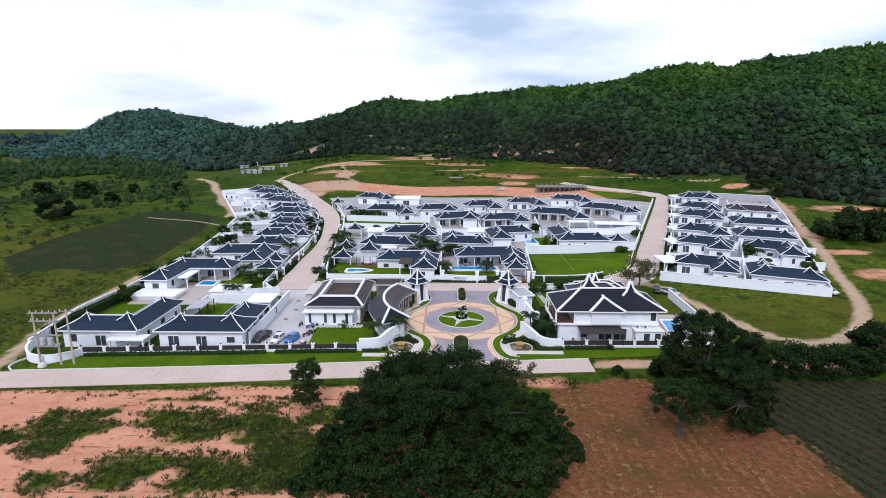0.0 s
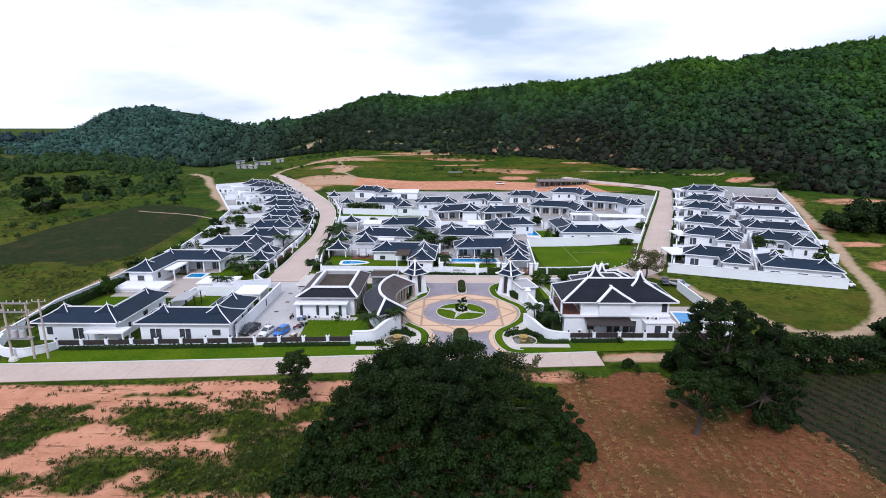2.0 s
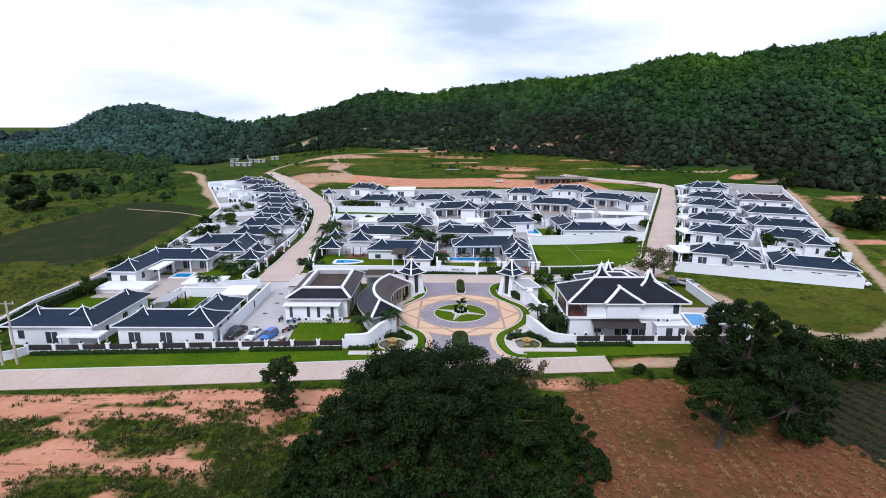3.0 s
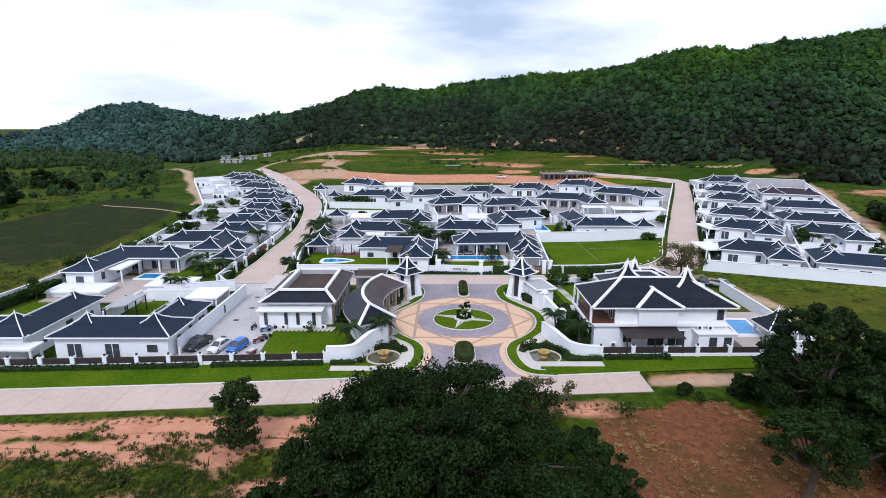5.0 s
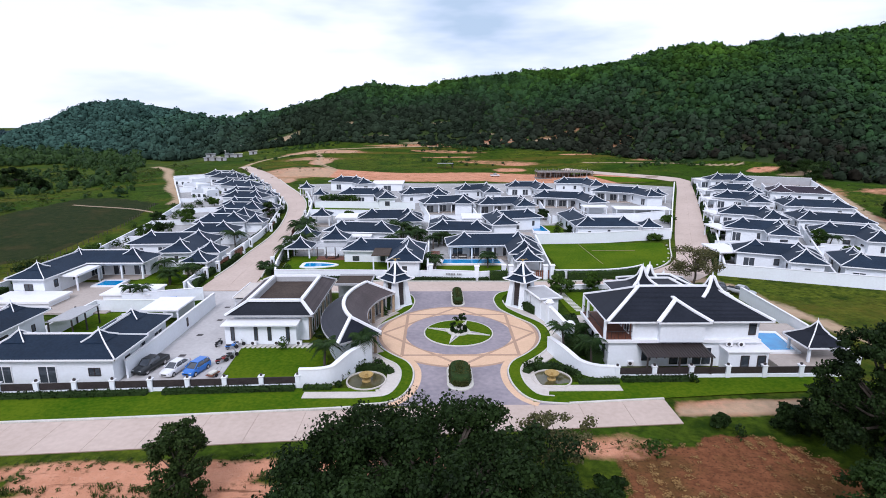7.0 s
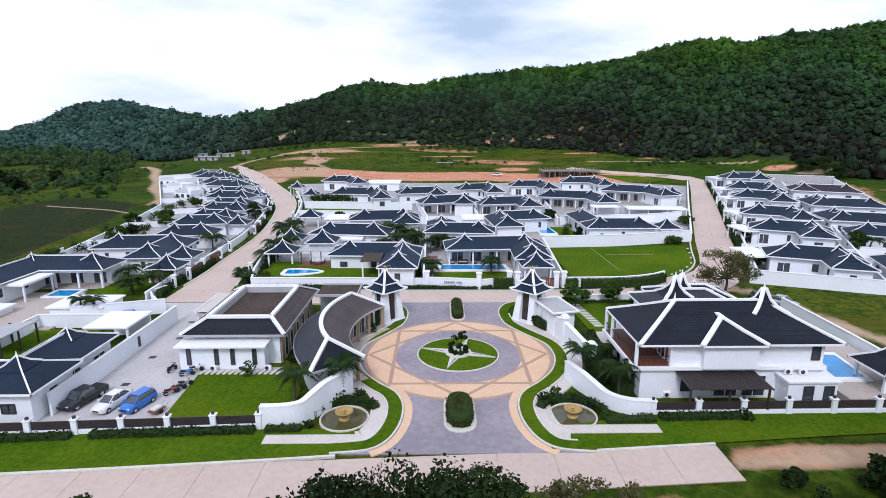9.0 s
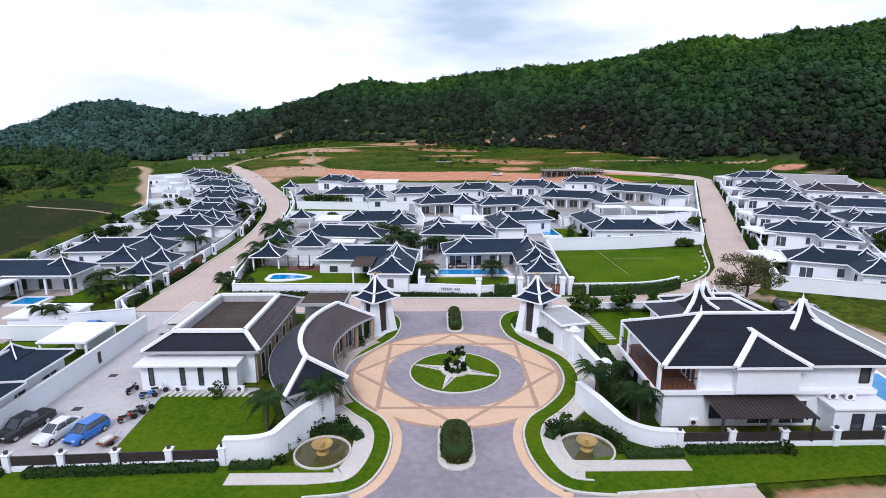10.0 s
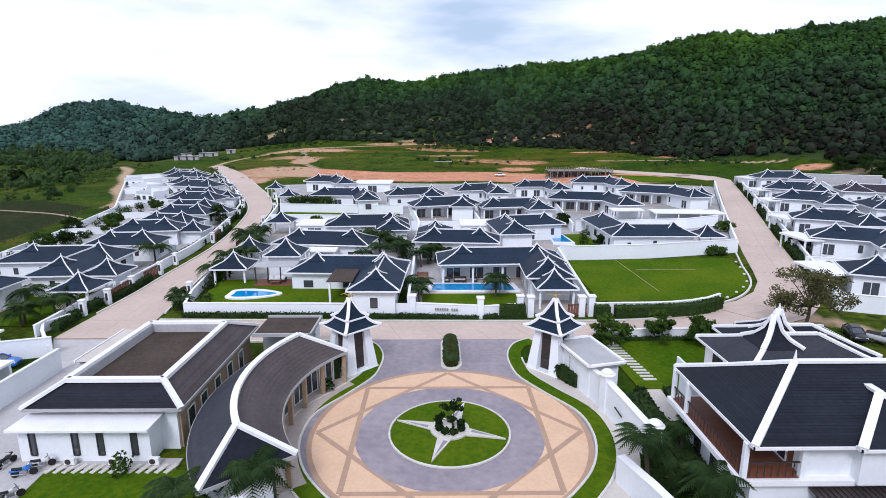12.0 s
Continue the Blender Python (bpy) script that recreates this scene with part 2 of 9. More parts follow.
FOOT_Y = [800, 640, 500, 430, 390, 350, 322, 304, 276, 234, 210, 194, 182, 164, 146, 140, 140, 140]


def ground(x, y):
    """Height of the ground at x, y (arrays or numbers)."""
    x, y = np.asarray(x, float), np.asarray(y, float)
    d = np.clip(y - 104.0, 0, None)
    rise = 0.078 * d * d / (d + 12.0)
    rise = np.where(rise > 16, 16 + 8 * np.tanh((rise - 16) / 8), rise)
    z = rise * np.interp(x, [-160, -55], [0.1, 1.0])
    z = z + 0.012 * np.clip(x, 0, 120) * np.clip(d / 60, 0, 1)
    yc, zc, yf = np.interp(x, RIDGE_X, CREST_Y), np.interp(x, CREST_X, CREST_Z), np.interp(x, FOOT_X, FOOT_Y)
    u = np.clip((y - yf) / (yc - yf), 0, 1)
    prof = 0.35 * u + 0.65 * u * u * (3 - 2 * u)
    fall = np.clip(1 - (y - yc) / 500.0, 0, 1)
    hill = np.where(y <= yc, z + (np.maximum(zc, z) - z) * prof, np.maximum(zc, z) * fall * fall * (3 - 2 * fall))
    z = np.where(y > yf, hill, z)
    rough = 1.8 * np.sin(x * 0.045 + 1.3 * np.sin(y * 0.03)) * np.sin(y * 0.05 + 0.9) + 1.2 * np.sin(x * 0.11 + y * 0.06)
    return z + rough * smooth(0, 0.3, u) * (y <= yc + 200)


def gz(x, y):
    return float(ground(x, y))


SURVEY = Vector((0.3, 26.0, 25.3))


def stretch(x, y):
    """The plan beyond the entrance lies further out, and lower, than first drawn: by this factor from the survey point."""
    q = np.interp(x, [-120, -75, -45, -10, 25, 45, 70, 130], [0, 0.0010, 0.0020, 0.0014, 0.0023, 0.0020, 0.0012, 0.0005])
    return 1 + q * np.clip(np.asarray(y, float) - 108.0, 0, None) * (1 - smooth(200.0, 420.0, y))


def surveyed(x, y):
    """A point of the drawn plan at its true place: x, y and the height of the ground there."""
    k = stretch(x, y)
    return SURVEY.x + k * (x - SURVEY.x), SURVEY.y + k * (y - SURVEY.y), SURVEY.z + k * (ground(x, y) - SURVEY.z)


def land(x, y):
    """Height of the ground at a true place."""
    u, v = x, y
    for _ in range(30):
        k = float(stretch(u, v))
        u, v = SURVEY.x + (x - SURVEY.x) / k, SURVEY.y + (y - SURVEY.y) / k
    return float(surveyed(u, v)[2])


# ---- building helpers ----
def part(name, bm, material, parent=None, label=""):
    """Links a bmesh as one mesh object under a thing or a part."""
    me = bpy.data.meshes.new(name)
    bm.normal_update()
    bm.to_mesh(me)
    bm.free()
    me.materials.append(material)
    ob = new(name, me)
    ob.parent = parent
    if label:
        ob["label"] = label
    return ob


def share(name, me, parent, m):
    """Another object on the same mesh."""
    ob = new(name, me)
    ob.parent = parent
    ob.matrix_basis = m
    return ob


def thing(name, label, category, at=(0, 0, 0), turn=0.0, group=""):
    ob = new(name)
    ob.empty_display_size = 0.3
    ob.matrix_basis = pose(at[0], at[1], at[2], 0, 0, turn)
    return tagged(ob, label, category, group)


def smooth_shade(ob):
    ob.data.polygons.foreach_set("use_smooth", [True] * len(ob.data.polygons))
    return ob


def box(bm, x0, y0, z0, x1, y1, z1):
    v = [bm.verts.new(p) for p in ((x0, y0, z0), (x1, y0, z0), (x1, y1, z0), (x0, y1, z0), (x0, y0, z1), (x1, y0, z1), (x1, y1, z1), (x0, y1, z1))]
    for f in ((3, 2, 1, 0), (4, 5, 6, 7), (0, 1, 5, 4), (1, 2, 6, 5), (2, 3, 7, 6), (3, 0, 4, 7)):
        bm.faces.new([v[i] for i in f])
    return bm


def Box(x0, y0, z0, x1, y1, z1, bevel=0.0):
    bm = box(bmesh.new(), x0, y0, z0, x1, y1, z1)
    if bevel:
        bmesh.ops.bevel(bm, geom=bm.edges[:], offset=bevel, segments=2, affect="EDGES", profile=0.5)
    return bm


def beam(bm, p, q, w, h, up=(0, 0, 1)):
    """A straight bar from p to q, w wide and h high, centred on the line."""
    p, q = Vector(p), Vector(q)
    d = (q - p).normalized()
    s = d.cross(Vector(up))
    s = (s.normalized() if s.length > 1e-4 else Vector((1, 0, 0))) * w / 2
    u = s.cross(d).normalized() * h / 2
    v = [bm.verts.new(e + a * s + b * u) for e in (p, q) for a, b in ((-1, -1), (1, -1), (1, 1), (-1, 1))]
    for f in ((0, 1, 2, 3), (7, 6, 5, 4), (4, 5, 1, 0), (5, 6, 2, 1), (6, 7, 3, 2), (7, 4, 0, 3)):
        bm.faces.new([v[i] for i in f])
    return bm


def prism(bm, pts, z0, z1):
    """A flat-topped slab over a plan outline (counter-clockwise)."""
    n = len(pts)
    lo, hi = [bm.verts.new((x, y, z0)) for x, y in pts], [bm.verts.new((x, y, z1)) for x, y in pts]
    bm.faces.new(hi)
    bm.faces.new(lo[::-1])
    for i in range(n):
        j = (i + 1) % n
        bm.faces.new((lo[i], lo[j], hi[j], hi[i]))
    return bm


def lathe(bm, prof, n=20, cx=0.0, cy=0.0):
    """Turns a profile of (radius, height) round the upright through cx, cy."""
    rings = [[bm.verts.new((cx + r * math.cos(2 * math.pi * i / n), cy + r * math.sin(2 * math.pi * i / n), z)) for i in range(n)] for r, z in prof]
    for a, b in zip(rings, rings[1:]):
        for i in range(n):
            j = (i + 1) % n
            bm.faces.new((a[i], a[j], b[j], b[i]))
    bm.faces.new(rings[0][::-1])
    bm.faces.new(rings[-1])
    return bm


def tube(bm, pts, r0, r1=None, n=7):
    """A round bar through the points, tapering from r0 to r1."""
    r1 = r0 if r1 is None else r1
    pts = [Vector(p) for p in pts]
    rings = []
    for i, p in enumerate(pts):
        d = (pts[min(i + 1, len(pts) - 1)] - pts[max(i - 1, 0)]).normalized()
        a = d.cross(Vector((0.31, 0.95, 0.1))).normalized()
        b = d.cross(a)
        r = r0 + (r1 - r0) * i / (len(pts) - 1)
        rings.append([bm.verts.new(p + r * (math.cos(2 * math.pi * k / n) * a + math.sin(2 * math.pi * k / n) * b)) for k in range(n)])
    for a, b in zip(rings, rings[1:]):
        for i in range(n):
            j = (i + 1) % n
            bm.faces.new((a[i], a[j], b[j], b[i]))
    bm.faces.new(rings[0][::-1])
    bm.faces.new(rings[-1])
    return bm


def resample(pts, n):
    p = np.array(pts, float)
    s = np.concatenate([[0], np.cumsum(np.hypot(*np.diff(p, axis=0).T))])
    u = np.linspace(0, s[-1], n)
    return np.stack([np.interp(u, s, p[:, 0]), np.interp(u, s, p[:, 1])], 1)


def curve_through(pts, n):
    """A smooth line through plan points."""
    p = np.array(pts, float)
    p = np.vstack([2 * p[0] - p[1], p, 2 * p[-1] - p[-2]])
    out = []
    for i in range(1, len(p) - 2):
        for u in np.linspace(0, 1, 9)[:-1]:
            out.append(0.5 * ((2 * p[i]) + (p[i + 1] - p[i - 1]) * u + (2 * p[i - 1] - 5 * p[i] + 4 * p[i + 1] - p[i + 2]) * u * u + (3 * p[i] - p[i - 1] - 3 * p[i + 1] + p[i + 2]) * u ** 3))
    out.append(p[-2])
    return resample(out, n)


def offset_line(p, d):
    """The line moved sideways to its left by d."""
    t = np.gradient(p, axis=0)
    t /= np.maximum(np.hypot(t[:, 0], t[:, 1]), 1e-6)[:, None]
    return p + d * np.stack([-t[:, 1], t[:, 0]], 1)


def band(bm, a, b, z0, z1, follow=True, across=1):
    """A slab between two plan lines of as many points, z0 to z1 above the ground."""
    lo, hi = [], []
    for p, q in zip(a, b):
        row = [p + (q - p) * k / across for k in range(across + 1)]
        zs = [gz(*r) if follow else 0.0 for r in row]
        hi.append([bm.verts.new((r[0], r[1], z + z1)) for r, z in zip(row, zs)])
        lo.append([bm.verts.new((row[k][0], row[k][1], zs[k] + z0)) for k in (0, across)])
    for i in range(len(a) - 1):
        for k in range(across):
            bm.faces.new((hi[i][k], hi[i][k + 1], hi[i + 1][k + 1], hi[i + 1][k]))
        bm.faces.new((lo[i][0], hi[i][0], hi[i + 1][0], lo[i + 1][0]))
        bm.faces.new((hi[i][across], lo[i][1], lo[i + 1][1], hi[i + 1][across]))
    for i in (0, -1):
        bm.faces.new((*hi[i], lo[i][1], lo[i][0]))
    bmesh.ops.recalc_face_normals(bm, faces=bm.faces[:])
    return bm


def wall_line(name, pts, height, thick=0.2, material=None, n=None, cap=True, label="", kind="structure"):
    """A freestanding wall along a plan line that steps with the ground, with a coping."""
    p = resample(pts, n or max(2, int(np.hypot(*np.diff(np.array(pts, float), axis=0).T).sum() / 3) + 2)) if len(pts) == 2 or n else np.array(pts, float)
    ob = part(name, band(bmesh.new(), offset_line(p, thick / 2), offset_line(p, -thick / 2), -0.8, height), material or M_WHITE)
    tagged(ob, label or "white rendered garden wall with a flat coping", "wall", kind=kind)
    if cap:
        part("coping", band(bmesh.new(), offset_line(p, thick / 2 + 0.05), offset_line(p, -thick / 2 - 0.05), height, height + 0.08), M_TRIM, ob)
    return ob


def inside(x, y, poly):
    x, y = np.asarray(x), np.asarray(y)
    c = np.zeros(x.shape, bool)
    for (x0, y0), (x1, y1) in zip(poly, poly[1:] + poly[:1]):
        with np.errstate(divide="ignore", invalid="ignore"):
            c ^= ((y0 > y) != (y1 > y)) & (x < (x1 - x0) * (y - y0) / (y1 - y0) + x0)
    return c


def mesh_from(name, verts, quads, material, attrs=()):
    """A mesh object out of arrays of vertices and four-cornered faces."""
    me = bpy.data.meshes.new(name)
    nv, nf = len(verts), len(quads)
    me.vertices.add(nv)
    me.vertices.foreach_set("co", np.asarray(verts, np.float32).ravel())
    me.loops.add(nf * 4)
    me.loops.foreach_set("vertex_index", np.asarray(quads, np.int32).ravel())
    me.polygons.add(nf)
    me.polygons.foreach_set("loop_start", np.arange(0, nf * 4, 4, dtype=np.int32))
    me.update(calc_edges=True)
    for key, val in attrs:
        me.attributes.new(key, "FLOAT", "POINT").data.foreach_set("value", np.asarray(val, np.float32))
    me.materials.append(material)
    return new(name, me)


# ---- ground ----
def ground_material():
    m = bpy.data.materials.new("open_land")
    m.use_nodes = True
    n, l = m.node_tree.nodes, m.node_tree.links
    b = n["Principled BSDF"]
    b.inputs["Roughness"].default_value, b.inputs["Specular IOR Level"].default_value = 0.95, 0.03
    geo = n.new("ShaderNodeNewGeometry")

    def noise_tex(scale, detail=5, rough=0.6, stretched=None):
        t = n.new("ShaderNodeTexNoise")
        t.inputs["Scale"].default_value, t.inputs["Detail"].default_value, t.inputs["Roughness"].default_value = scale, detail, rough
        where = geo.outputs["Position"]
        if stretched:
            v = n.new("ShaderNodeVectorMath")
            v.operation = "MULTIPLY"
            v.inputs[1].default_value = stretched
            l.new(where, v.inputs[0])
            where = v.outputs[0]
        l.new(where, t.inputs["Vector"])
        return t.outputs["Fac"]

    def mixed(fac, a, c):
        x = n.new("ShaderNodeMix")
        x.data_type = "RGBA"
        l.new(fac, x.inputs["Factor"])
        for key, v in (("A", a), ("B", c)):
            if isinstance(v, tuple):
                x.inputs[key].default_value = (*v, 1)
            else:
                l.new(v, x.inputs[key])
        return x.outputs["Result"]

    def ramp(v, lo, hi):
        r = n.new("ShaderNodeMapRange")
        r.inputs["From Min"].default_value, r.inputs["From Max"].default_value = lo, hi
        l.new(v, r.inputs["Value"])
        return r.outputs["Result"]

    def worn(attr, scale, width=0.18):
        """A mask with ragged edges."""
        a, s = n.new("ShaderNodeAttribute"), n.new("ShaderNodeMath")
        a.attribute_name = attr
        s.operation = "MULTIPLY_ADD"
        l.new(noise_tex(scale, 6, 0.65), s.inputs[0])
        s.inputs[1].default_value = 0.9
        l.new(a.outputs["Fac"], s.inputs[2])
        return ramp(s.outputs[0], 0.95 - width, 0.95 + width)

    grass = mixed(ramp(noise_tex(0.035), 0.36, 0.60), (0.030, 0.072, 0.005), (0.105, 0.125, 0.012))
    grass = mixed(ramp(noise_tex(0.011, 3), 0.45, 0.62), grass, (0.036, 0.076, 0.005))
    grass = mixed(ramp(noise_tex(0.16, 6, 0.7), 0.48, 0.66), grass, (0.015, 0.034, 0.003))
    grass = mixed(ramp(noise_tex(0.075, 5, 0.6), 0.56, 0.68), grass, (0.078, 0.096, 0.012))
    grass = mixed(ramp(noise_tex(0.9), 0.40, 0.70), grass, (0.016, 0.034, 0.004))
    soil = mixed(ramp(noise_tex(0.25), 0.35, 0.65), (0.61, 0.296, 0.182), (0.48, 0.216, 0.125))
    soil = mixed(ramp(noise_tex(2.2), 0.55, 0.75), soil, (0.57, 0.32, 0.21))
    soil = mixed(ramp(noise_tex(4.5, 4, 0.7), 0.60, 0.72), soil, (0.20, 0.085, 0.050))
    soil = mixed(ramp(noise_tex(0.7, 6, 0.72), 0.57, 0.68), soil, (0.24, 0.118, 0.062))
    soil = mixed(ramp(noise_tex(0.5, 5, 0.65, (0.3, 2.6, 1.0)), 0.58, 0.66), soil, (0.21, 0.100, 0.058))
    sand = mixed(ramp(noise_tex(0.5), 0.35, 0.65), (0.50, 0.37, 0.25), (0.36, 0.25, 0.16))
    stub = mixed(ramp(noise_tex(1.1), 0.35, 0.7), (0.135, 0.052, 0.025), (0.250, 0.100, 0.046))
    stub = mixed(ramp(noise_tex(0.10), 0.45, 0.65), stub, (0.100, 0.060, 0.020))
    stub = mixed(ramp(noise_tex(3.5, 4, 0.7), 0.52, 0.68), stub, (0.045, 0.024, 0.014))
    crop = mixed(ramp(noise_tex(0.5), 0.35, 0.7), (0.030, 0.026, 0.016), (0.046, 0.036, 0.022))
    crop = mixed(ramp(noise_tex(0.11, 5, 0.7), 0.52, 0.75), crop, (0.050, 0.046, 0.014))
    field = mixed(ramp(noise_tex(0.5), 0.35, 0.7), (0.014, 0.025, 0.008), (0.031, 0.038, 0.013))
    field = mixed(ramp(noise_tex(0.09, 5, 0.7), 0.52, 0.75), field, (0.054, 0.043, 0.017))
    floor_ = mixed(ramp(noise_tex(0.06), 0.4, 0.7), (0.020, 0.042, 0.014), (0.044, 0.062, 0.019))
    dry = mixed(ramp(noise_tex(0.4), 0.35, 0.7), (0.110, 0.082, 0.014), (0.056, 0.074, 0.008))
    col = mixed(worn("dry", 0.15), grass, dry)
    col = mixed(worn("forest", 0.05), col, floor_)
    col = mixed(worn("crop", 0.8, 0.1), col, crop)
    col = mixed(worn("field", 0.8, 0.1), col, field)
    col = mixed(worn("stubble", 0.8, 0.1), col, stub)
    col = mixed(worn("soil", 0.22, 0.16), col, soil)
    col = mixed(worn("sand", 0.5, 0.2), col, sand)
    l.new(col, b.inputs["Base Color"])
    bump = n.new("ShaderNodeBump")
    bump.inputs["Strength"].default_value, bump.inputs["Distance"].default_value = 0.8, 0.25
    l.new(noise_tex(1.6, 6, 0.7), bump.inputs["Height"])
    l.new(bump.outputs["Normal"], b.inputs["Normal"])
    return m


def spaced(fine_lo, fine_hi, step, far_lo, far_hi):
    """Even steps in the middle that widen outwards."""
    out = list(np.arange(fine_lo, fine_hi + step, step))
    for sign, end in ((-1, far_lo), (1, far_hi)):
        s, v = step, out[0] if sign < 0 else out[-1]
        ext = []
        while abs(end - v) > s:
            s *= 1.09
            v += sign * s
            ext.append(v)
        out = ext[::-1] + out if sign < 0 else out + ext
    return np.array(out)


# green clumps on the bare soil before the road: x, y, radii
CLUMPS = [(-43.5, 56.4, 4.4, 2.6), (-42.8, 52.4, 3.2, 3.0), (-30.1, 56.5, 6.1, 1.8), (-28.5, 54.0, 4.7, 1.2), (-21.6, 56.7, 3.8, 2.7), (-31.4, 49.5, 4.8, 2.1), (-24.6, 49.8, 3.8, 1.6),
          (-32.0, 46.7, 3.5, 2.1), (-38.2, 45.7, 2.6, 1.8), (-21.2, 45.9, 6.7, 1.6), (-18.1, 51.1, 2.0, 2.9), (-34.4, 58.8, 2.4, 0.9), (-30.1, 59.2, 2.7, 1.0), (-22.2, 60.6, 3.1, 1.2),
          (-44.1, 51.0, 2.1, 0.8), (-49.5, 53.5, 3.2, 2.2), (-12, 50, 4.5, 6.0), (-28, 41.5, 14, 2.4), (-56, 49, 5, 3), (-57, 57, 4, 1.5), (-18.4, 55.2, 3.6, 2.4), (-16.6, 51.6, 4.2, 3.2), (-16.4, 47.4, 4.6, 2.8), (-22.6, 47.6, 3.4, 1.4), (-14.6, 58.0, 2.6, 1.8), (-26.6, 57.6, 3.0, 1.0), (-20.8, 62.6, 4.0, 0.5), (-31.0, 62.2, 3.6, 0.45)]
rnd_ = random.Random(41)
PATCHES = [(rnd_.uniform(-62, -6), rnd_.uniform(42.5, 61), rnd_.uniform(0.8, 2.6), rnd_.uniform(0.3, 0.8)) for _ in range(26)]
PATCHES += [(rnd_.uniform(-46, -8), rnd_.uniform(57.5, 64), rnd_.uniform(0.4, 1.9), rnd_.uniform(0.1, 0.28)) for _ in range(44)]
FIELD_LEFT = [(-75.5, 175), (-92, 186), (-105, 189), (-110, 172), (-114, 154), (-112, 131), (-99, 118), (-90, 122), (-79, 118), (-71.5, 128), (-71, 146), (-72.5, 160)]
STUBBLE = [(14.2, 67.3), (27.5, 68.6), (32.5, 62), (39.8, 53), (39.3, 40), (39.3, 25), (3, 25), (11.5, 50), (12.6, 60)]
GLADES = [(-100, 360, 15, 8), (-88, 358, 9, 6), (-53, 352, 8, 4), (-11, 310, 9, 3), (0, 334, 7, 3), (24, 316, 8, 3), (-32, 326, 10, 3), (52, 296, 7, 3), (-72, 340, 7, 3), (118, 206, 8, 3)]
CROPS = [(31.2, 62.2), (38.5, 53.2), (38, 25), (110, 25), (110, 68.5), (40, 68.5)]
TRACK = curve_through([(37.5, 113.5), (44.2, 111), (46.8, 104), (48.6, 97), (51.1, 88.6), (53, 84), (55.8, 81.8), (59.4, 81.4), (63.2, 82.7), (69.7, 87.8), (75.7, 94.6), (80.9, 102.8), (84.6, 111.1), (88.5, 121.7), (93.5, 133), (110, 179), (117, 200)], 160)
PATH_LEFT = curve_through([(-66, 62), (-64.5, 72), (-66, 79), (-69, 95), (-68.5, 120), (-68, 150), (-70.5, 168), (-71.3, 177.5), (-75.5, 187), (-84, 200), (-90.5, 215.3), (-101, 233.5), (-111, 255), (-124, 276), (-140, 300)], 120)
SITE_PATH = curve_through([(-77, 243), (-74, 262), (-62, 276), (-48, 286), (-10, 296), (40, 300)], 80)


def line_distance(x, y, p):
    d = np.full(x.shape, 1e9)
    for q in p:
        d = np.minimum(d, np.hypot(x - q[0], y - q[1]))
    return d


gx, gy = spaced(-128, 128, 1.5, -3400, 3400), spaced(38, 300, 1.5, -700, 3600)
GX, GY = np.meshgrid(gx, gy)
GX, GY = GX.ravel(), GY.ravel()
GZ = ground(GX, GY)
near = (np.abs(GX) < 150) & (GY > 10) & (GY < 320)
verge_y = 65.0 + 0.05 * (GX + 29)
soil = smooth(0.8, -0.4, GY - verge_y) * smooth(9, 4, GX) * smooth(-120, -100, GX)
green = np.zeros_like(GX)
for ex, ey, ea, eb in CLUMPS + PATCHES:
    green = np.maximum(green, smooth(1.25, 0.75, np.hypot((GX - ex) / ea, (GY - ey) / eb)))
soil = np.maximum(soil - 0.68 * green, 0) * smooth(20, 38, GY)
soil = np.maximum(soil, 0.72 * smooth(10.5, 7.0, np.abs(GY - np.interp(GX, [-60, 30, 70], [221, 205.5, 203]) - 2 * np.sin(GX * 0.11))) * smooth(-62, -52, GX) * smooth(72, 60, GX))
soil = np.maximum(soil, 0.6 * smooth(1.35, 0.5, np.hypot((GX + 50) / 15, (GY - 220) / 15)))
soil = np.maximum(soil, 0.58 * smooth(1.35, 0.55, np.hypot((GX + 51) / 20, (GY - 279) / 6)))
soil = np.maximum(soil, 0.58 * smooth(1.35, 0.55, np.hypot((GX - 30) / 18, (GY - 206) / 10)))
soil = np.maximum(soil, 0.58 * smooth(1.35, 0.55, np.hypot((GX - 130) / 15, (GY - 178) / 6)))
soil = np.maximum(soil, 0.58 * smooth(1.35, 0.55, np.hypot((GX - 104) / 12, (GY - 184) / 16)))
soil = np.maximum(soil, 0.6 * smooth(1.2, 0.7, np.hypot((GX - 5) / 45, (GY - 300) / 7)))
soil = np.maximum(soil, 0.58 * smooth(1.35, 0.55, np.hypot((GX - 98) / 8, (GY - 118) / 5)))
soil = np.maximum(soil, 0.7 * smooth(1.3, 0.8, np.hypot((GX + 83) / 8, (GY - 221) / 3.5)))
for ex, ey, ea, eb in ((-40, 219, 12, 9), (-45, 226, 9, 6), (-50, 275, 22, 4), (-46, 246, 5, 10), (26, 223, 7, 5), (30, 236, 9, 4), (-50, 204, 5, 6), (111, 213.5, 6, 3.5), (99, 150, 4, 8), (98, 134, 9, 2.6), (60, 262, 10, 2.5), (5, 258, 14, 2)):
    soil = np.maximum(soil, 0.66 * smooth(1.3, 0.6, np.hypot((GX - ex) / ea, (GY - ey) / eb)))
wet = np.sin(GY * 0.33 + 1.1 * np.sin(GX * 0.05 + 1)) + 0.8 * np.sin(GX * 0.06 - GY * 0.08)
bands = np.sin(GY * 0.21 + 1.6 * np.sin(GX * 0.035)) + 0.7 * np.sin(GX * 0.09 + GY * 0.05)
soil = np.maximum(soil, 0.52 * smooth(0.7, 1.4, bands) * smooth(224, 234, GY) * smooth(312, 296, GY) * smooth(-75, -55, GX) * smooth(120, 80, GX))
